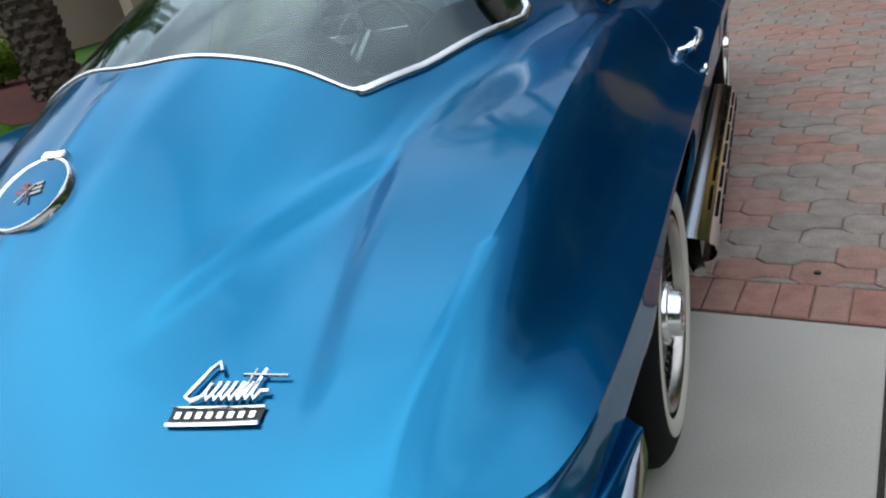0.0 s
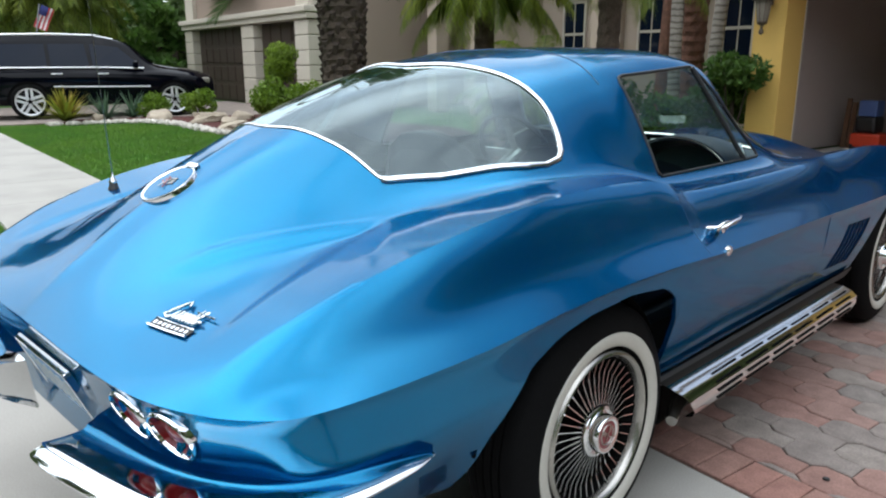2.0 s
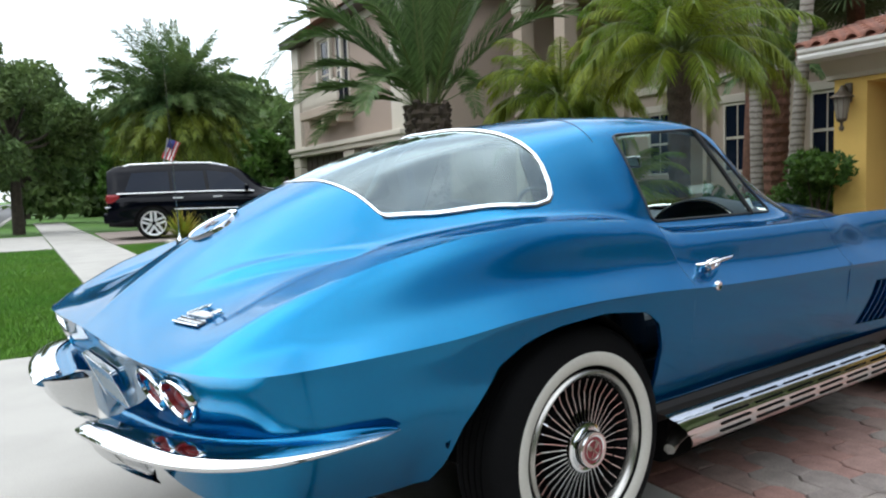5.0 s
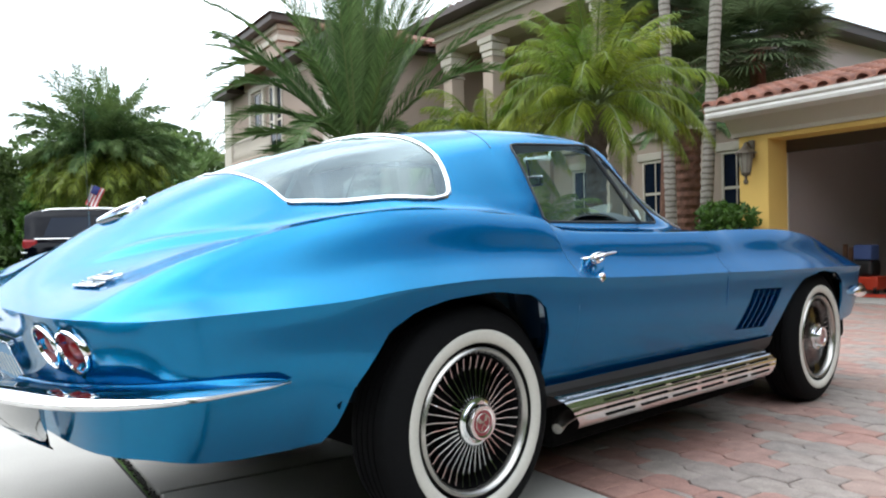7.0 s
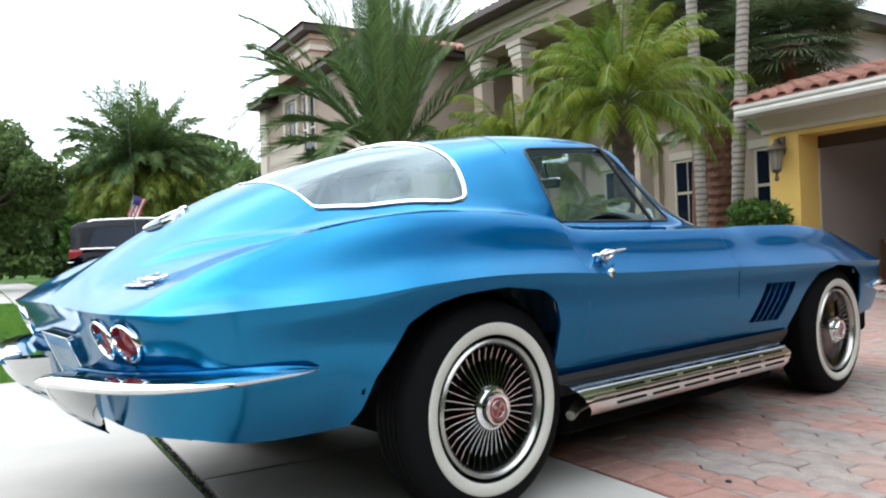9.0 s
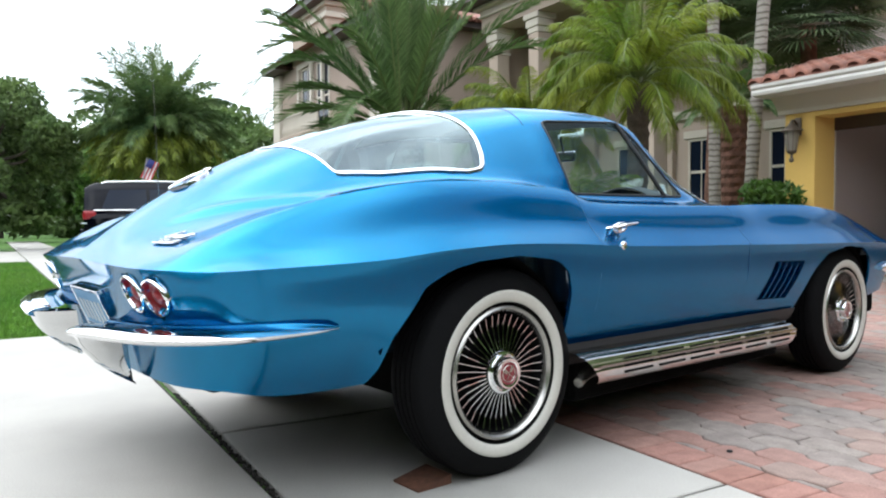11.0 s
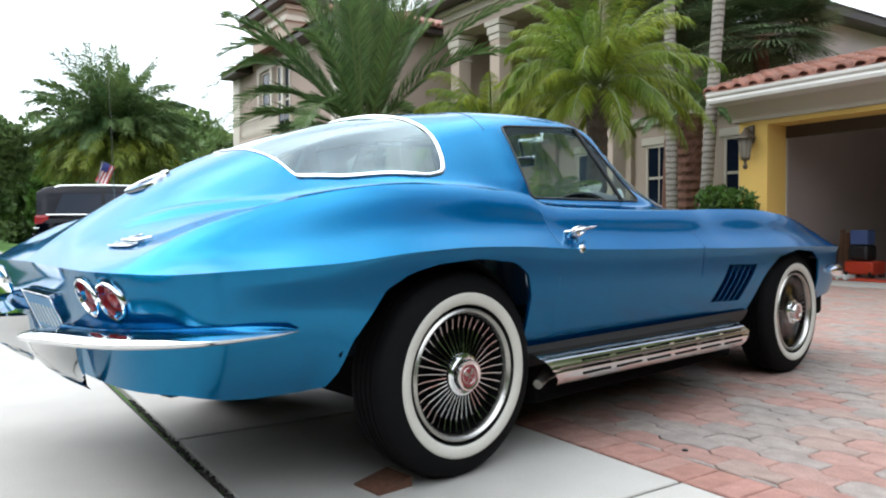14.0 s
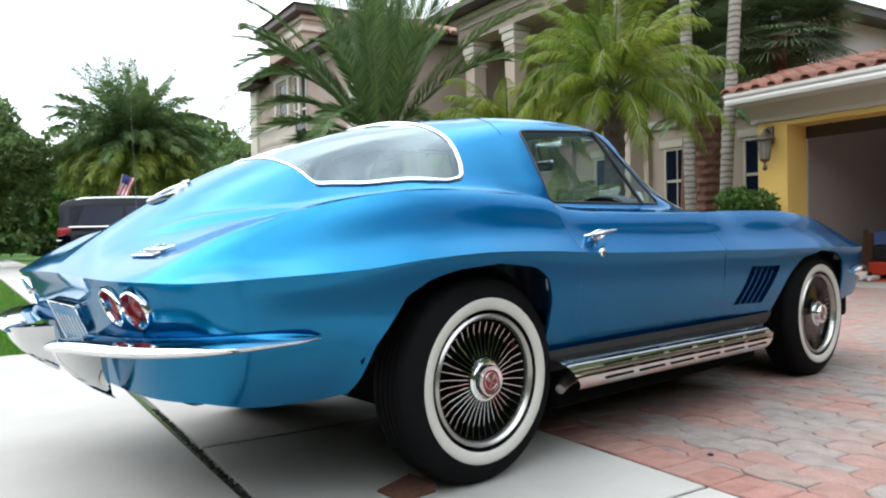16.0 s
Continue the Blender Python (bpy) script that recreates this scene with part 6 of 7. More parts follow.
def palm(name, label, a, b, height, radius, fronds, length, leaflet, leaf, bark, seed, rise=(-0.4, 1.3), sag=1.2, n=34, lean=(0, 0), rough=True, width=0.022, vee=0.5, foot=0.0, forward=0.45, crowd=0.8, plume=0.0, arcs=(), skirt=0.0):
    rnd = random.Random(seed)
    thing = empty(name, label, "palm tree")
    t = bmesh.new()
    if height > 0.2:
        rings = []
        m = max(8, int(height / (0.075 if rough else 0.12)))
        for k in range(m + 1):
            s = k / m
            r = radius * ((0.92 + 0.18 * s * s) if rough else (1.12 - 0.12 * s)) * (1 + (0.0 if rough else 0.02) * (1 if k % 2 else -1))
            c = Vector((a + lean[0] * s, b + lean[1] * s, foot + height * s))
            ring = []
            for q in range(14):
                ang = 2 * math.pi * (q + 0.5 * (k % 2)) / 14
                rr = r * (1 + (0.05 * rnd.uniform(-1, 1) + (0.05 if k % 2 else -0.035) if rough else 0.02 * rnd.uniform(-1, 1)))
                ring.append(t.verts.new(c + Vector((rr * math.cos(ang), rr * math.sin(ang), 0))))
            rings.append(ring)
        for r1, r2 in zip(rings, rings[1:]):
            for q in range(14):
                t.faces.new((r1[q], r1[(q + 1) % 14], r2[(q + 1) % 14], r2[q]))
        t.faces.new(rings[-1])
        if radius > 0.25:
            boots = bmesh.new()
            n_boot = int(height * 75)
            for k in range(n_boot):
                s, az = k / n_boot, k * 2.39996
                r = radius * (0.92 + 0.18 * s * s)
                m = Matrix.Translation((a + r * math.cos(az), b + r * math.sin(az), foot + height * s)) @ Matrix.Rotation(az, 4, "Z") @ Matrix.Rotation(radians(rnd.uniform(8, 20)), 4, "Y")
                w, h = 0.085 * rnd.uniform(0.8, 1.15), 0.085 * rnd.uniform(0.8, 1.2)
                v = [boots.verts.new(m @ Vector(p)) for p in ((-0.05, -w, -h), (-0.05, w, -h), (-0.05, w * 0.5, h), (-0.05, -w * 0.5, h), (0.005, 0, -h), (0.035, w * 0.42, h * 0.8), (0.035, -w * 0.42, h * 0.8))]
                for q in ((0, 4, 6, 3), (4, 1, 2, 5), (4, 5, 6), (6, 5, 2, 3), (0, 1, 4)):
                    boots.faces.new([v[i] for i in q])
            lot_part("leaf_base", boots, M["boot"], thing, "rows of cut leaf bases", kind="stuff")
        lot_part("trunk", t, M[bark], thing, "rough palm trunk" if rough else "smooth ringed palm trunk", smooth=60 if not rough else None)
    else:
        t.free()
    pts, faces, low, low_faces, ribs, rib_faces = [], [], [], [], [], []
    top = Vector((a + lean[0], b + lean[1], foot + height))
    for az, e, ln, droop in arcs:
        frond(pts, faces, ribs, rib_faces, top + Vector((math.cos(az), math.sin(az), 0)) * radius * 0.6, az, e, ln, droop, leaflet * 1.25, n, rnd, width, vee, forward * 0.7)
    for k in range(fronds):
        s = (k + 0.5) / fronds
        az = k * 2.39996 + rnd.uniform(-0.2, 0.2)
        e = rise[1] + (rise[0] - rise[1]) * s ** crowd + rnd.uniform(-0.12, 0.12)
        old = s > 1 - skirt
        frond(low if old else pts, low_faces if old else faces, ribs, rib_faces, top + Vector((math.cos(az), math.sin(az), 0)) * radius * 0.6 + Vector((0, 0, 0.15 * (1 - s))), az, e, length * rnd.uniform(0.82, 1.08), sag * rnd.uniform(0.75, 1.2) * (0.5 + 1.4 * s if crowd > 1 else 1.0), leaflet, n, rnd, width, vee, forward, plume)
    leaf_mesh("crown", [tuple(p) for p in pts], faces, M[leaf], thing, "feathered palm fronds")
    leaf_mesh("stalk", ribs, rib_faces, M["midrib"], thing, "green frond stalks", kind="stuff")
    if low:
        leaf_mesh("old_fronds", [tuple(p) for p in low], low_faces, M["old_leaf"], thing, "hanging yellow-green older fronds")
    return thing


def foliage(rs, centres, radii, count, size, squash=0.8):
    """Many small leaf blades in clumps round some centres."""
    c = rs.randint(0, len(centres), count)
    v = rs.normal(size=(count, 3))
    v /= np.linalg.norm(v, axis=1, keepdims=True)
    v *= (rs.uniform(0.35, 1.0, count) ** 0.5)[:, None]
    p = np.array(centres)[c] + v * np.array(radii)[c][:, None] * np.array([1, 1, squash])
    d = rs.normal(size=(count, 3))
    d /= np.linalg.norm(d, axis=1, keepdims=True)
    e = np.cross(d, rs.normal(size=(count, 3)))
    e /= np.linalg.norm(e, axis=1, keepdims=True) + 1e-9
    s = rs.uniform(0.6, 1.3, count)[:, None] * size
    q = np.stack([p - d * s, p + e * s * 0.45, p + d * s, p - e * s * 0.45], 1).reshape(-1, 3)
    return q.tolist(), np.arange(4 * count).reshape(count, 4).tolist()


def shrub(name, label, a, b, z, radius, leaf, seed, count=1500, size=0.045, clumps=9, squash=0.8, cat="shrub"):
    rs = np.random.RandomState(seed)
    v = rs.normal(size=(clumps, 3))
    v /= np.linalg.norm(v, axis=1, keepdims=True)
    cs = np.array([a, b, z]) + v * radius * 0.55 * np.array([1, 1, squash])
    p, f = foliage(rs, cs.tolist(), [radius * 0.55] * clumps, count, size, squash)
    thing = empty(name, label, cat)
    leaf_mesh("leaves", p, f, M[leaf], thing)
    st = bmesh.new()
    for k in range(5):
        c = cs[k % clumps]
        tube(st, [(a + 0.03 * k - 0.06, b, -0.03), (a + (c[0] - a) * 0.5, b + (c[1] - b) * 0.5, z * 0.6), tuple(c)], [0.015, 0.011, 0.006], 5)
    lot_part("stem", st, M["tree_bark"], thing)
    return thing


def tree(name, label, a, b, height, spread, seed, leaf="tree_leaf", count=9000, size=0.16, trunk=0.2, low=0.35):
    rs = np.random.RandomState(seed)
    thing = empty(name, label, "tree")
    t = bmesh.new()
    tube(t, [(a, b, -0.05), (a + 0.05, b, height * 0.2), (a - 0.1, b + 0.1, height * 0.45), (a, b, height * 0.7)], [trunk * 1.2, trunk, trunk * 0.75, trunk * 0.35], 10)
    cs, rr = [], []
    for k in range(16):
        ang, up = rs.uniform(0, 6.28), rs.uniform(low, 0.92)
        far = spread * rs.uniform(0.35, 0.85) * math.sin(math.pi * min(0.98, (up - low) / (1 - low) * 0.75 + 0.25))
        c = (a + far * math.cos(ang), b + far * math.sin(ang), height * up)
        cs.append(c)
        rr.append(spread * rs.uniform(0.26, 0.42))
        tube(t, [(a, b, height * (0.25 + 0.3 * up)), ((a + c[0]) / 2, (b + c[1]) / 2, (height * 0.5 * up + c[2]) / 2 + 0.3), c], [trunk * 0.4, trunk * 0.25, trunk * 0.1], 6)
    lot_part("trunk", t, M["tree_bark"], thing, "brown bark", smooth=60)
    p, f = foliage(rs, cs, rr, count, size)
    leaf_mesh("crown", p, f, M[leaf], thing, "small dark green leaves")
    return thing


palm("date_palm", "large date palm with a stout rough trunk and arching grey-green fronds", -8.3, 4.45, 2.35, 0.33, 40, 3.2, 0.38, "palm_leaf", "bark", 3, rise=(0.90, 1.52), sag=0.6, n=92, width=0.013, vee=0.45, forward=0.95, crowd=1.5, arcs=((-2.30, 1.02, 3.35, 2.5), (-2.45, 0.78, 3.2, 2.2), (-2.2, 0.5, 2.7, 1.7), (-2.6, 0.35, 2.4, 1.5), (-2.0, 1.15, 2.9, 2.3), (0.75, 0.9, 3.2, 1.7), (1.0, 0.5, 2.8, 1.5), (-0.9, 0.55, 2.2, 1.9), (2.3, 0.7, 3.0, 1.9), (-3.1, 0.8, 2.8, 2.0)))
palm("date_palm", "tall bushy date palm behind the parked car", -23.7, 3.1, 3.9, 0.26, 165, 2.65, 0.50, "palm_leaf_dark", "bark", 5, rise=(-0.75, 1.5), sag=1.0, n=64, width=0.020, vee=0.0, forward=0.8, plume=0.75, skirt=0.42)
palm("pygmy_palm", "pygmy date palm with drooping light green fronds", -4.07, 5.6, 2.5, 0.13, 62, 1.5, 0.27, "pygmy_leaf", "bark", 7, rise=(0.05, 1.42), sag=1.65, n=84, width=0.0048, vee=-0.7, forward=0.6)
palm("pygmy_palm", "pygmy date palm with drooping light green fronds beside the house", -6.57, 5.8, 2.25, 0.14, 56, 1.35, 0.27, "pygmy_leaf", "bark", 8, rise=(-0.2, 1.2), sag=1.75, n=80, width=0.0048, vee=-0.7, forward=0.6)
palm("small_palm", "low yellow-green palm without a trunk", -4.45, 4.9, 0.75, 0.08, 44, 0.95, 0.24, "pygmy_leaf", "bark", 9, rise=(-0.1, 1.2), sag=1.6, n=60, width=0.006, vee=-0.3)
palm("slender_palm", "slender palm with a pale ringed trunk", -5.38, 8.66, 7.2, 0.085, 14, 1.6, 0.3, "pygmy_leaf", "pale_bark", 11, rise=(0.0, 1.3), sag=1.6, n=26, lean=(-0.19, 0.05), rough=False)
palm("slender_palm", "slender palm with a pale ringed trunk beside the garage", -4.68, 8.46, 7.4, 0.085, 14, 1.6, 0.3, "pygmy_leaf", "pale_bark", 12, rise=(0.0, 1.3), sag=1.6, n=26, lean=(0.50, 0.05), rough=False)
palm("pygmy_palm", "young palm with a red-brown fibrous trunk", -5.6, 9.35, 2.7, 0.2, 16, 0.95, 0.24, "palm_leaf_dark", "red_bark", 13, rise=(0.1, 1.3), sag=1.3, n=30, width=0.013, vee=0.25)


def fan_palm(label, a, b, height, count, size, seed):
    rnd = random.Random(seed)
    thing = empty("fan_palm", label, "palm tree")
    t = bmesh.new()
    tube(t, [(a, b, 0), (a + 0.1, b, height * 0.5), (a, b, height)], [0.17, 0.15, 0.13], 10)
    lot_part("trunk", t, M["red_bark"], thing, smooth=60)
    pts, faces = [], []
    for k in range(count):
        az, e = k * 2.4, rnd.uniform(-0.5, 1.3)
        d = Vector((math.cos(az) * math.cos(e), math.sin(az) * math.cos(e), math.sin(e)))
        c = Vector((a, b, height)) + d * rnd.uniform(0.5, 0.9) * size
        side = d.cross(Vector((0, 0, 1))).normalized()
        up = side.cross(d)
        for j in range(22):
            ang = (j - 10.5) / 10.5 * 1.9
            o = (d * math.cos(ang) + side * math.sin(ang) + up * 0.15).normalized()
            w = o.cross(up).normalized() * 0.022
            ln = 0.62 * size * rnd.uniform(0.85, 1.05)
            tip = c + o * ln + Vector((0, 0, -0.22 * ln))
            i = len(pts)
            pts += [tuple(c), tuple(c + o * ln * 0.5 + w), tuple(tip), tuple(c + o * ln * 0.5 - w)]
            faces.append((i, i + 1, i + 2, i + 3))
    leaf_mesh("crown", pts, faces, M["fan_leaf"], thing, "fan-shaped grey-green leaves")


fan_palm("fan palm with grey-green leaves behind the garage", -5.1, 10.6, 4.1, 130, 1.1, 21)
fan_palm("fan palm with grey-green leaves beside the house wall", -7.1, 10.6, 5.1, 130, 1.3, 22)

# hedges by the garage
for k, (a, b, z, r) in enumerate(((-4.0, 8.15, 0.98, 0.52), (-4.5, 8.6, 0.62, 0.5), (-4.9, 7.9, 0.45, 0.45), (-4.2, 9.3, 0.8, 0.5))):
    shrub("hedge_shrub", "leafy green shrub in front of the house wall", a, b, z, r, "hedge_leaf", 30 + k, 2200, 0.05)
for k, (a, b) in enumerate(((-6.6, 10.9), (-7.4, 11.2), (-8.9, 11.4), (-10.2, 11.0))):
    shrub("hedge_shrub", "leafy green shrub in front of the house wall", a, b, 0.5, 0.6, "hedge_leaf", 40 + k, 1600, 0.06)

# garden bed of the next house
bed_line = [(-15.15, 1.3), (-15.1, 2.2), (-14.95, 2.9), (-14.5, 3.35), (-13.6, 3.55), (-12.2, 3.55), (-11.0, 3.6), (-9.5, 3.9), (-7.6, 3.3), (-6.0, 4.2), (-4.0, 4.6)]
g = bmesh.new()
grid_faces(g, [[(a, b, 0.0), (a - 0.35, b + 0.5, 0.06), (min(a, -13.2) - 0.7 if b < 3.2 else a, b + (0.7 if b < 3.2 else 3.5), 0.05)] for a, b in bed_line], flip=False)
bmesh.ops.recalc_face_normals(g, faces=g.faces)
tagged(lot_part("mulch_bed", g, M["mulch"], kind="structure"), "garden bed covered with dark red mulch", "garden bed", kind="structure")
rs = np.random.RandomState(5)
g = bmesh.new()
for k in range(420):
    s = rs.uniform(0, 6.2)
    j = int(s)
    a = bed_line[j][0] + (bed_line[j + 1][0] - bed_line[j][0]) * (s - j) + rs.normal() * 0.06
    b = bed_line[j][1] + (bed_line[j + 1][1] - bed_line[j][1]) * (s - j) + rs.normal() * 0.06
    got = bmesh.ops.create_icosphere(g, subdivisions=1, radius=1.0)["verts"]
    sz = rs.uniform(0.03, 0.075)
    bmesh.ops.transform(g, matrix=Matrix.LocRotScale((a, b, 0.02), Euler((rs.uniform(0, 3), rs.uniform(0, 3), rs.uniform(0, 3))), (sz, sz * rs.uniform(0.6, 1), sz * rs.uniform(0.5, 0.8))), verts=got)
tagged(lot_part("pebble_edging", g, M["pebble"]), "white pebbles edging the garden bed", "pebbles", kind="stuff")


def boulder(a, b, z, sx, sy, sz, seed):
    rnd = random.Random(seed)
    g = bmesh.new()
    bmesh.ops.create_icosphere(g, subdivisions=3, radius=1.0)
    for v in g.verts:
        n = noise.noise(v.co * 1.3 + Vector((seed, 0, 0))) * 0.35 + noise.noise(v.co * 3.1 + Vector((0, seed, 0))) * 0.12
        v.co *= 1 + n
    for v in g.verts:
        v.co.z = max(-0.6, min(0.62 + 0.12 * noise.noise(v.co * 2.0 + Vector((0, 0, seed))), v.co.z))
    bmesh.ops.transform(g, matrix=Matrix.LocRotScale((a, b, z), Euler((rnd.uniform(-0.25, 0.25), rnd.uniform(-0.25, 0.25), rnd.uniform(0, 3))), (sx * 0.82, sy * 0.82, sz * 0.9)), verts=g.verts)
    tagged(lot_part("boulder", g, M["rock"], smooth=35), "pale weathered boulder in the garden bed", "boulder", "boulders in the bed")


for k, (a, b, sx, sy, sz) in enumerate(((-15.0, 3.5, 0.42, 0.3, 0.2), (-14.2, 4.4, 0.5, 0.35, 0.2), (-13.4, 4.0, 0.4, 0.25, 0.14), (-12.6, 4.3, 0.5, 0.3, 0.18), (-15.35, 2.35, 0.16, 0.14, 0.17), (-11.8, 4.0, 0.35, 0.3, 0.13), (-13.9, 5.0, 0.3, 0.25, 0.2))):
    boulder(a, b, 0.08, sx, sy, sz, k + 2)


def rosette(name, label, a, b, leaves, length, leaf, seed, width=0.03, rise=(0.2, 1.4)):
    rnd = random.Random(seed)
    pts, faces = [], []
    for k in range(leaves):
        az, e = k * 2.4, rise[0] + (rise[1] - rise[0]) * rnd.random()
        d = Vector((math.cos(az) * math.cos(e), math.sin(az) * math.cos(e), math.sin(e)))
        side = Vector((-math.sin(az), math.cos(az), 0))
        ln = length * rnd.uniform(0.75, 1.1)
        p0 = Vector((a, b, 0.03))
        row = []
        for s in (0.0, 0.35, 0.7, 1.0):
            p = p0 + d * ln * s + Vector((0, 0, -0.22 * ln * s * s))
            row.append((p, width * (1 - s) * (1.1 if s else 0.7) + 0.003))
        for (p, w), (q, x) in zip(row, row[1:]):
            i = len(pts)
            pts += [tuple(p - side * w), tuple(p + side * w), tuple(q + side * x), tuple(q - side * x)]
            faces.append((i, i + 1, i + 2, i + 3))
    thing = leaf_mesh(name, pts, faces, M[leaf])
    return tagged(thing, label, "plant")


rosette("bromeliad", "yellow and green bromeliad in the garden bed", -15.55, 1.75, 90, 0.95, "brom_leaf", 1, 0.045, (0.35, 1.4))
rosette("agave", "spiky grey-green agave in the garden bed", -15.6, 2.55, 55, 0.8, "agave_leaf", 2)
rosette("agave", "spiky grey-green agave in the garden bed", -15.9, 3.2, 50, 0.8, "agave_leaf", 3)
rosette("agave", "dark agave below the clipped shrub", -13.9, 5.8, 50, 0.7, "agave_leaf", 4)
shrub("flowering_shrub", "low shrub with pale flowers", -15.6, 3.6, 0.3, 0.38, "shrub_leaf", 51, 1200, 0.05)
shrub("flowering_shrub", "low pale green shrub beside a boulder", -15.2, 4.5, 0.35, 0.42, "shrub_leaf", 52, 1200, 0.05)
shrub("topiary_shrub", "round clipped yellow-green shrub in front of the garage", -13.1, 5.6, 1.25, 0.42, "shrub_leaf", 53, 3000, 0.04, 14, 1.0)
shrub("bright_shrub", "bright yellow-green shrub in the garden bed", -12.6, 5.2, 0.55, 0.5, "shrub_leaf", 54, 2600, 0.05, 12)
shrub("bright_shrub", "bright yellow-green shrub in the garden bed", -11.8, 5.6, 0.5, 0.5, "shrub_leaf", 55, 2400, 0.05, 12)
shrub("dark_shrub", "dark green shrub by the garage pier", -14.6, 6.6, 0.4, 0.45, "hedge_leaf", 56, 1500, 0.05)

# trees along the street and far behind
tree("street_tree", "broad street tree with dark green leaves on the grass strip", -25.0, -1.75, 6.6, 2.6, 61, count=24000, size=0.10, trunk=0.16)
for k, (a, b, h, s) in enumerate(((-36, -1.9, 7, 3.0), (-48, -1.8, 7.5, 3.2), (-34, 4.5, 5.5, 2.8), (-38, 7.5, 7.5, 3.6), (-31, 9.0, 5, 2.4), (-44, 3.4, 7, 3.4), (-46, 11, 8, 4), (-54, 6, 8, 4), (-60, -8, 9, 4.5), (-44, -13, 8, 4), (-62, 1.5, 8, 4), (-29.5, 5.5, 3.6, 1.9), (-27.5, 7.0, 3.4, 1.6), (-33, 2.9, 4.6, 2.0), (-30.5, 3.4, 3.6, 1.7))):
    # low trees behind the SUV get darker hedge leaves, shade put into their colour
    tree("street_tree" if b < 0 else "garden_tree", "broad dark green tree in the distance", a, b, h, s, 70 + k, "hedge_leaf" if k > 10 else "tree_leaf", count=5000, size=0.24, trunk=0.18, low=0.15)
for k, (a, b, h) in enumerate(((-45, 2.9, 4.5), (-53, 3.4, 5.0), (-59, 0.6, 5.5), (-44, -9.5, 6.5), (-52, -9.0, 7.0), (-36, -10, 6.5))):
    tree("street_tree" if b < 0 else "garden_tree", "broad dark green tree in the distance", a, b, h, 2.6, 120 + k, count=4500, size=0.22, trunk=0.15, low=0.02)
# unseen trees, added to darken the flank's reflections and the ground beside the car
for k, (a, b) in enumerate(((9, -14), (-2, -16), (-12, -15), (12, -6), (9, -1.5), (8.6, 2.0), (8.8, 5.5), (4, -15), (4.4, 7.2), (6.8, 6.9), (5.2, 1.5), (5.0, 3.3), (4.9, 5.1))):
    tree("street_tree", "unseen dark green tree added for reflections and shade on the car", a, b, 9.0 if b < -2 else 3.2 if a > 8 else 2.5 if b < 6 else 6.4, 1.5 if b < 6 and 4.5 < a < 6 else 2.6, 90 + k, count=5000, size=0.3 if a > 8 or b < 0 else 0.16, trunk=0.2 if a > 8 or b < 0 else 0.1, low=0.12)
# unseen row behind the viewer, added to shade and reflect in the car
for k in range(15):
    a, b = -38 + 4.2 * k, -13.2 - 1.6 * (k % 3)
    tree("street_tree", "unseen dark green tree added for reflections and shade on the car", a, b, 9.5 + 0.8 * (k % 4), 3.6, 150 + k, count=4200, size=0.34, trunk=0.2, low=0.05)
# far woods
rs = np.random.RandomState(77)
cs, rr = [], []
for k in range(150):
    ang = rs.uniform(0, 2 * math.pi)
    far = rs.uniform(85, 120)
    cs.append((far * math.cos(ang) - 10, far * math.sin(ang), rs.uniform(1.5, 5)))
    rr.append(rs.uniform(4, 7))
p, f = foliage(rs, cs, rr, 26000, 0.9)
tagged(leaf_mesh("far_trees", p, f, M["tree_leaf"]), "distant belt of dark green trees", "trees", kind="stuff")


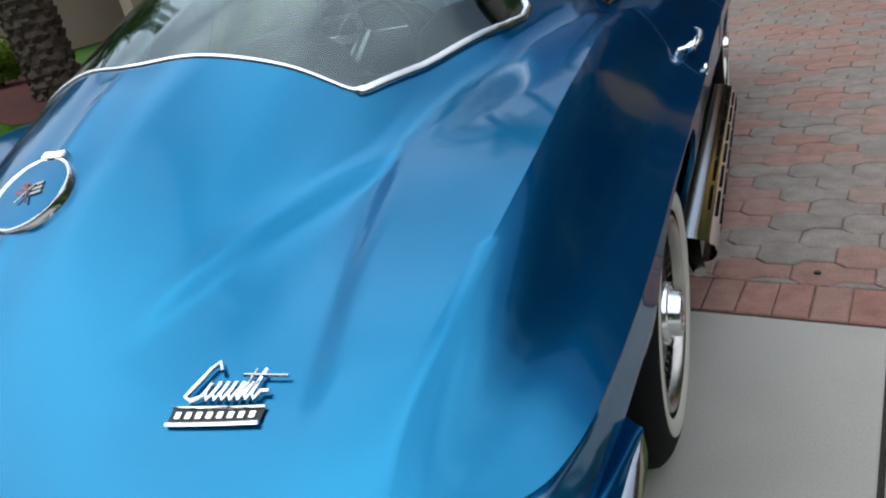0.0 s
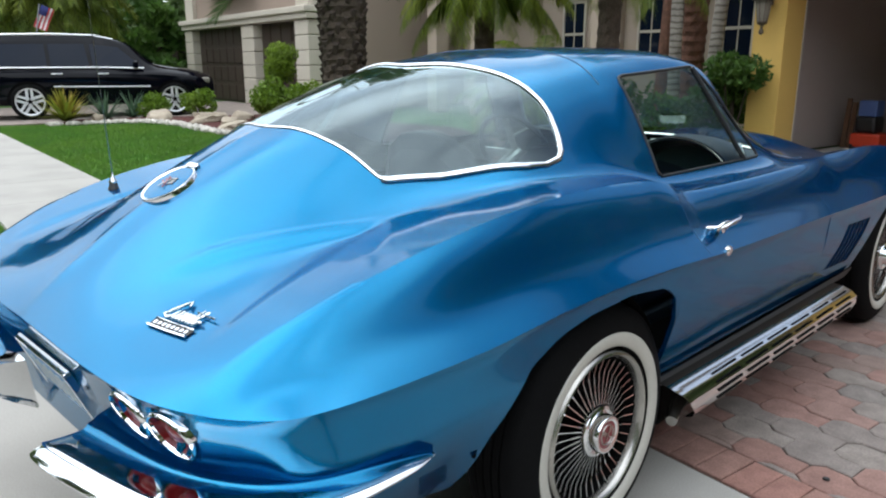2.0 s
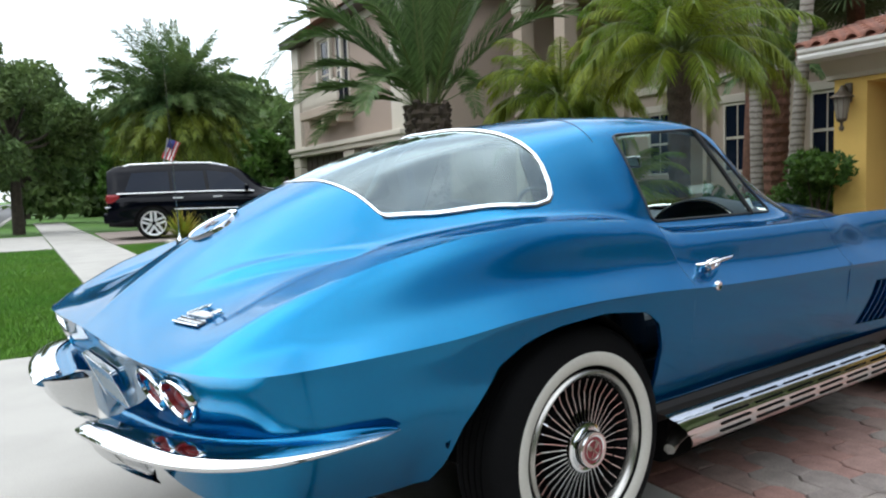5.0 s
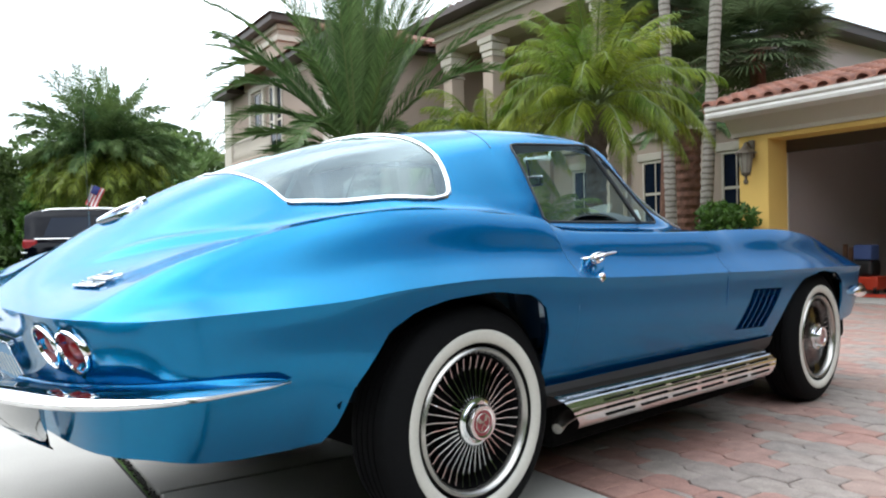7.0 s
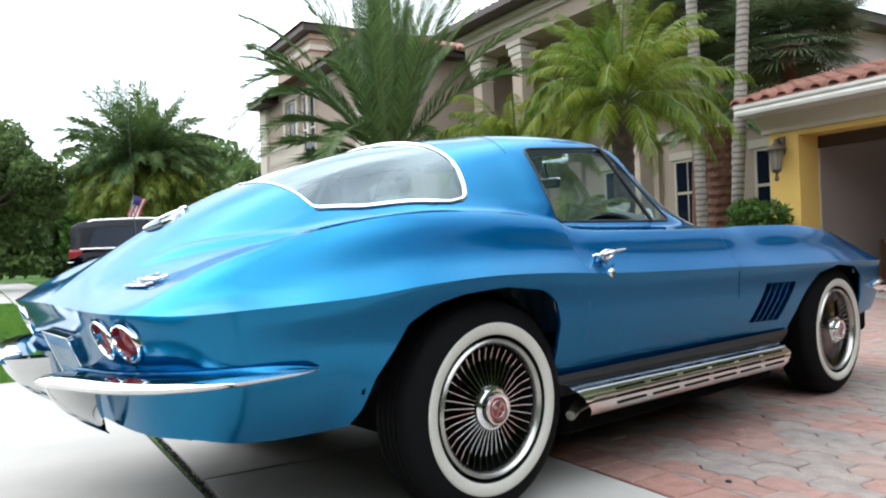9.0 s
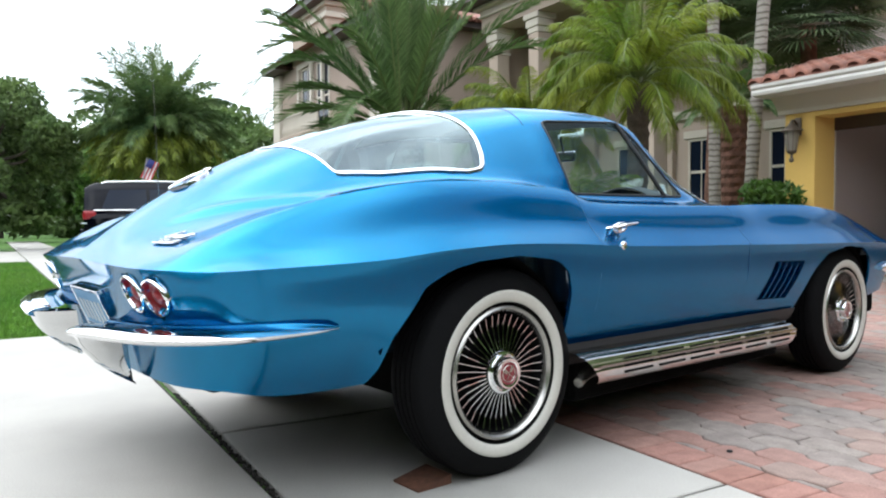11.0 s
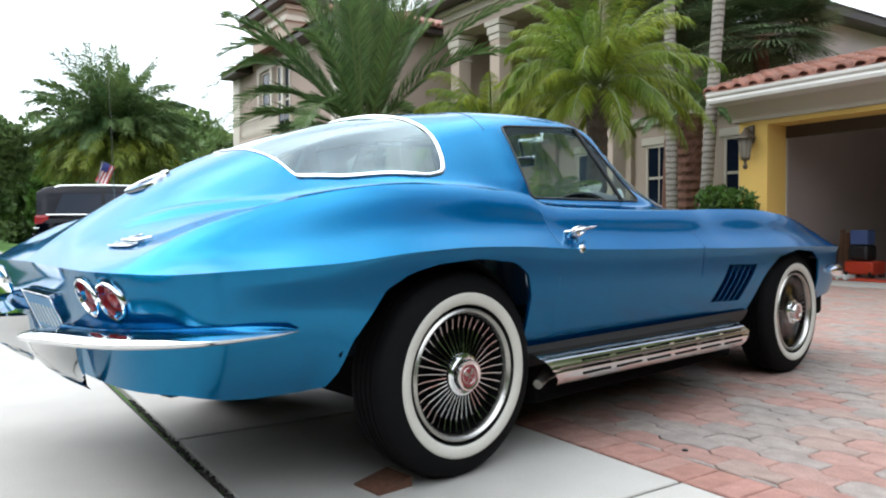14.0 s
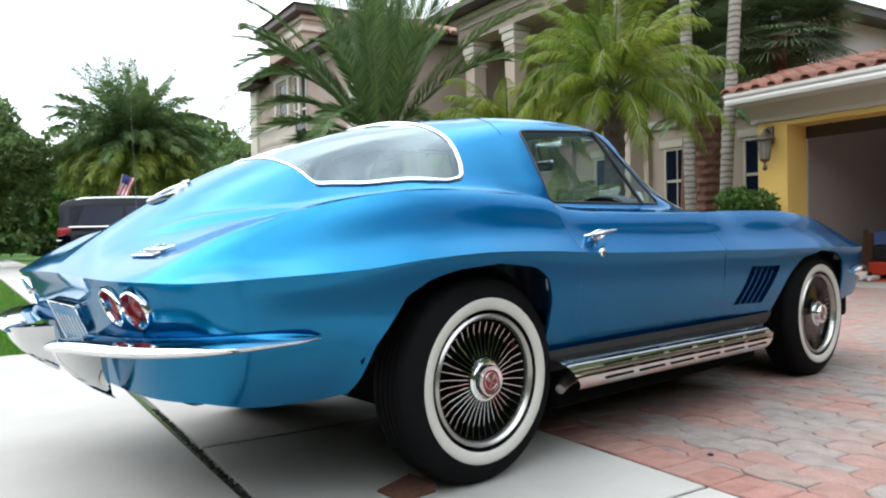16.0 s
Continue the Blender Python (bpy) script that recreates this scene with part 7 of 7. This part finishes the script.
# ---- parked vehicles ----
def vehicle(name, label, stations, glassy, paint, m, length, wheels, roof_rails=False, wheel_r=0.38, lamps=True):
    """A road car out of half cross-sections (y; x, z pairs), with glass, wheels and lamps."""
    thing = empty(name, label, "car")
    b = bmesh.new()
    ky = [s[0] for s in stations]
    kv = np.array([s[1] for s in stations])
    at = np.linspace(ky[0], ky[-1], 60)
    rows = smooth_keys(ky, kv, at)
    gl = bmesh.new()
    full_rows = []
    for y, r in zip(at, rows):
        half = across(r[None], 4)[0]
        full_rows.append([(-x, y, z) for x, z in half[:0:-1]] + [(x, y, z) for x, z in half])
    grid_faces(b, full_rows)
    for r in (full_rows[0], full_rows[-1]):
        b.faces.new([b.verts.new(p) for p in r])
    bmesh.ops.recalc_face_normals(b, faces=b.faces)
    bmesh.ops.transform(b, matrix=m, verts=b.verts)
    part("body", b, paint, thing, smooth=45)
    for corners in glassy:
        for sx in ((1, -1) if abs(corners[0][0]) > 0.3 else (1,)):
            g = bmesh.new()
            vs = [g.verts.new(m @ Vector((sx * x, y, z))) for x, y, z in corners]
            g.faces.new(vs)
            part("window", g, M["suv_glass"], thing)
    for x, y in wheels:
        for sx in (1, -1):
            w = bmesh.new()
            mm = m @ Matrix.Translation((sx * x, y, wheel_r)) @ Matrix.Rotation(0 if sx > 0 else math.pi, 4, "Z")
            revolve(w, [(-0.11, wheel_r * 0.70), (-0.12, wheel_r * 0.9), (-0.08, wheel_r), (0.08, wheel_r), (0.115, wheel_r * 0.93), (0.12, wheel_r * 0.80), (0.11, wheel_r * 0.74)], "x", 32, mm)
            wh = part("wheel", w, M["grey_rubber"], thing, smooth=50)
            w = bmesh.new()
            revolve(w, [(0.105, wheel_r * 0.76), (0.112, wheel_r * 0.72), (0.10, wheel_r * 0.68), (0.06, wheel_r * 0.66), (0.05, 0.0)], "x", 28, mm)
            part("rim", w, M["well"], wh, smooth=50)
            for k in range(5):
                w = bmesh.new()
                for off in (-0.05, 0.05):
                    box(w, 0.085, 0.108, off - 0.028, off + 0.028, 0.03, wheel_r * 0.73, m=mm @ Matrix.Rotation(2 * math.pi * k / 5, 4, "X"))
                part("spoke", w, M["alloy"], wh)
            w = bmesh.new()
            revolve(w, [(0.10, wheel_r * 0.79), (0.124, wheel_r * 0.76), (0.114, wheel_r * 0.69), (0.09, wheel_r * 0.68)], "x", 32, mm)
            part("rim_lip", w, M["alloy"], wh, smooth=60)
            # arch edge and dark housing
            w = bmesh.new()
            revolve(w, [(0.128, wheel_r * 1.0), (0.135, wheel_r * 1.13)], "x", 24, m @ Matrix.Translation((sx * x, y, wheel_r)) @ Matrix.Rotation(0 if sx > 0 else math.pi, 4, "Z"), start=-0.1, sweep=math.pi + 0.2)
            part("wheel_arch", w, M["well"], thing)
    return thing


SUV = [(-1.02, [(0, 1.70), (0.5, 1.69), (0.62, 1.60), (0.80, 1.08), (0.90, 0.95), (0.91, 0.60), (0.86, 0.36), (0.6, 0.34)]),
       (-0.80, [(0, 1.82), (0.5, 1.81), (0.65, 1.72), (0.86, 1.10), (0.95, 0.98), (0.955, 0.60), (0.92, 0.34), (0.6, 0.32)]),
       (0.2, [(0, 1.86), (0.5, 1.85), (0.68, 1.76), (0.88, 1.12), (0.96, 1.0), (0.96, 0.60), (0.92, 0.32), (0.6, 0.30)]),
       (1.5, [(0, 1.85), (0.5, 1.84), (0.68, 1.75), (0.88, 1.12), (0.96, 0.98), (0.96, 0.60), (0.92, 0.32), (0.6, 0.30)]),
       (2.05, [(0, 1.74), (0.5, 1.72), (0.66, 1.63), (0.87, 1.10), (0.95, 0.98), (0.96, 0.60), (0.92, 0.32), (0.6, 0.30)]),
       (2.75, [(0, 1.24), (0.5, 1.22), (0.72, 1.16), (0.86, 1.06), (0.94, 0.96), (0.955, 0.60), (0.91, 0.32), (0.6, 0.30)]),
       (3.6, [(0, 1.10), (0.5, 1.08), (0.70, 1.04), (0.82, 0.97), (0.90, 0.88), (0.93, 0.60), (0.88, 0.34), (0.6, 0.30)]),
       (4.05, [(0, 0.95), (0.4, 0.94), (0.58, 0.90), (0.68, 0.84), (0.76, 0.76), (0.80, 0.56), (0.76, 0.38), (0.5, 0.34)])]
fwd = (Vector((-15.67, 7.06, 0)) - Vector((-16.687, 3.833, 0))).normalized()
right = Vector((fwd.y, -fwd.x, 0))
axle = Vector((-16.687, 3.833, 0)) - right * 0.93
suv_m = Matrix(((right.x, fwd.x, 0, axle.x), (right.y, fwd.y, 0, axle.y), (0, 0, 1, 0.0), (0, 0, 0, 1)))
suv = vehicle("suv", "black sport utility vehicle parked on the next driveway", SUV,
              [[(0.905, -0.62, 1.17), (0.905, 0.42, 1.17), (0.735, 0.40, 1.66), (0.725, -0.45, 1.64)], [(0.905, 0.50, 1.17), (0.905, 1.28, 1.17), (0.74, 1.22, 1.66), (0.735, 0.48, 1.66)], [(0.905, 1.36, 1.17), (0.90, 2.42, 1.15), (0.72, 1.92, 1.60), (0.745, 1.32, 1.66)],
               [(-0.55, -1.03, 1.17), (0.55, -1.03, 1.17), (0.5, -0.99, 1.62), (-0.5, -0.99, 1.62)], [(-0.62, 2.72, 1.27), (0.62, 2.72, 1.27), (0.55, 2.1, 1.73), (-0.55, 2.1, 1.73)]],
              M["suv_paint"], suv_m, 5.1, [(0.862, 0.0), (0.862, 3.08)], wheel_r=0.395)
for sx in (1, -1):
    for nm, pts, r, mt, lab in (("roof_rail", [(0.58, -0.72, 1.77), (0.62, -0.5, 1.845), (0.635, 0.5, 1.875), (0.625, 1.4, 1.86), (0.58, 1.85, 1.77)], 0.026, "alloy", "silver roof rail"), ("side_trim", [(0.972, 0.5, 0.72), (0.975, 1.5, 0.71), (0.97, 2.55, 0.70)], 0.016, "alloy", "bright side strip"), ("belt_trim", [(0.90, -0.8, 1.135), (0.905, 0.6, 1.14), (0.905, 1.6, 1.14), (0.895, 2.45, 1.12)], 0.020, "alloy", "bright belt strip")):
        g = bmesh.new()
        tube(g, [suv_m @ Vector((sx * x, y, z)) for x, y, z in pts], r, 6)
        part(nm, g, M[mt], suv, lab, smooth=60)
    g = bmesh.new()
    box(g, 0.66, 0.945, -1.05, -0.74, 0.90, 1.12, 0.05, m=suv_m @ Matrix.Diagonal((sx, 1, 1, 1)))
    part("tail_light", g, M["red_lens"], suv, "red tail lamp")
    g = bmesh.new()
    box(g, 0.60, 0.84, 3.75, 3.96, 0.76, 0.90, 0.04, m=suv_m @ Matrix.Diagonal((sx, 1, 1, 1)))
    part("headlight", g, M["frosted"], suv, "clear headlamp")
    for yy in (0.6, 1.55):
        g = bmesh.new()
        box(g, 0.962, 0.985, yy - 0.12, yy + 0.12, 0.985, 1.015, 0.008, m=suv_m @ Matrix.Diagonal((sx, 1, 1, 1)))
        part("door_handle", g, M["alloy"], suv)
    g = bmesh.new()
    box(g, 0.95, 1.10, 2.2, 2.32, 1.12, 1.28, 0.03, m=suv_m @ Matrix.Diagonal((sx, 1, 1, 1)))
    part("mirror", g, M["suv_paint"], suv)
g = bmesh.new()
box(g, -0.88, 0.88, -1.13, -0.95, 0.42, 0.68, 0.05, m=suv_m)
part("rear_bumper", g, M["suv_paint"], suv)
g = bmesh.new()
box(g, -0.80, 0.93, -1.08, -0.85, 0.80, 0.83, 0.01, m=suv_m)
part("bumper_strip", g, M["alloy"], suv, "bright strip")

SEDAN = [(-1.0, [(0, 0.98), (0.4, 0.97), (0.6, 0.95), (0.70, 0.92), (0.78, 0.84), (0.80, 0.55), (0.75, 0.33), (0.5, 0.3)]),
         (-0.3, [(0, 1.12), (0.4, 1.11), (0.6, 1.06), (0.78, 0.95), (0.86, 0.86), (0.88, 0.55), (0.84, 0.3), (0.5, 0.28)]),
         (0.5, [(0, 1.42), (0.4, 1.41), (0.56, 1.34), (0.80, 0.95), (0.88, 0.86), (0.90, 0.55), (0.86, 0.28), (0.5, 0.26)]),
         (1.5, [(0, 1.42), (0.4, 1.41), (0.56, 1.34), (0.80, 0.95), (0.88, 0.86), (0.90, 0.55), (0.86, 0.28), (0.5, 0.26)]),
         (2.4, [(0, 0.98), (0.4, 0.97), (0.6, 0.95), (0.78, 0.9), (0.86, 0.82), (0.88, 0.55), (0.84, 0.28), (0.5, 0.26)]),
         (3.6, [(0, 0.78), (0.4, 0.77), (0.55, 0.75), (0.66, 0.71), (0.74, 0.65), (0.76, 0.5), (0.72, 0.32), (0.5, 0.3)])]
for a, b in ((-31.0, -4.0), (-37.5, -4.0)):
    cm = LOT @ pose(a, b, -0.03, 0, 0, 90)
    vehicle("sedan", "silver sedan parked along the street", SEDAN, [[(0.84, 0.1, 0.98), (0.84, 1.9, 0.98), (0.62, 1.35, 1.33), (0.62, 0.45, 1.33)], [(-0.5, -0.42, 1.1), (0.5, -0.42, 1.1), (0.45, 0.3, 1.38), (-0.45, 0.3, 1.38)]], M["silver_paint"], cm, 4.6, [(0.78, 0.0), (0.78, 2.7)], wheel_r=0.33)

# flag on a short pole in front of the tall palm
flag = empty("flag", "small striped flag on a slanting pole", "flag")
g = bmesh.new()
tube(g, [(-20.9, 2.1, 0), (-20.9, 2.2, 2.0), (-20.9, 2.35, 2.75)], 0.02, 6)
lot_part("pole", g, M["metal_grey"], flag)
hoist, along, down = Vector((-20.9, 2.40, 2.74)), Vector((0, -0.25, -0.56)), Vector((0, 0.30, -0.13))
def on_flag(u, v, lift=0.0):
    p = hoist + along * u + down * v
    return (p.x + 0.035 * math.sin(6 * u + 1.5 * v) + lift, p.y, p.z)


for k in range(7):
    g = bmesh.new()
    grid_faces(g, [[on_flag(u, (k + q) / 7) for q in (0, 1)] for u in np.linspace(0, 1, 9)])
    lot_part("stripe", g, M["flag_red" if k % 2 == 0 else "flag_white"], flag)
g = bmesh.new()
grid_faces(g, [[on_flag(u, v, 0.006) for v in (0, 0.3, 0.57)] for u in np.linspace(0, 0.42, 5)])
lot_part("canton", g, M["flag_blue"], flag)
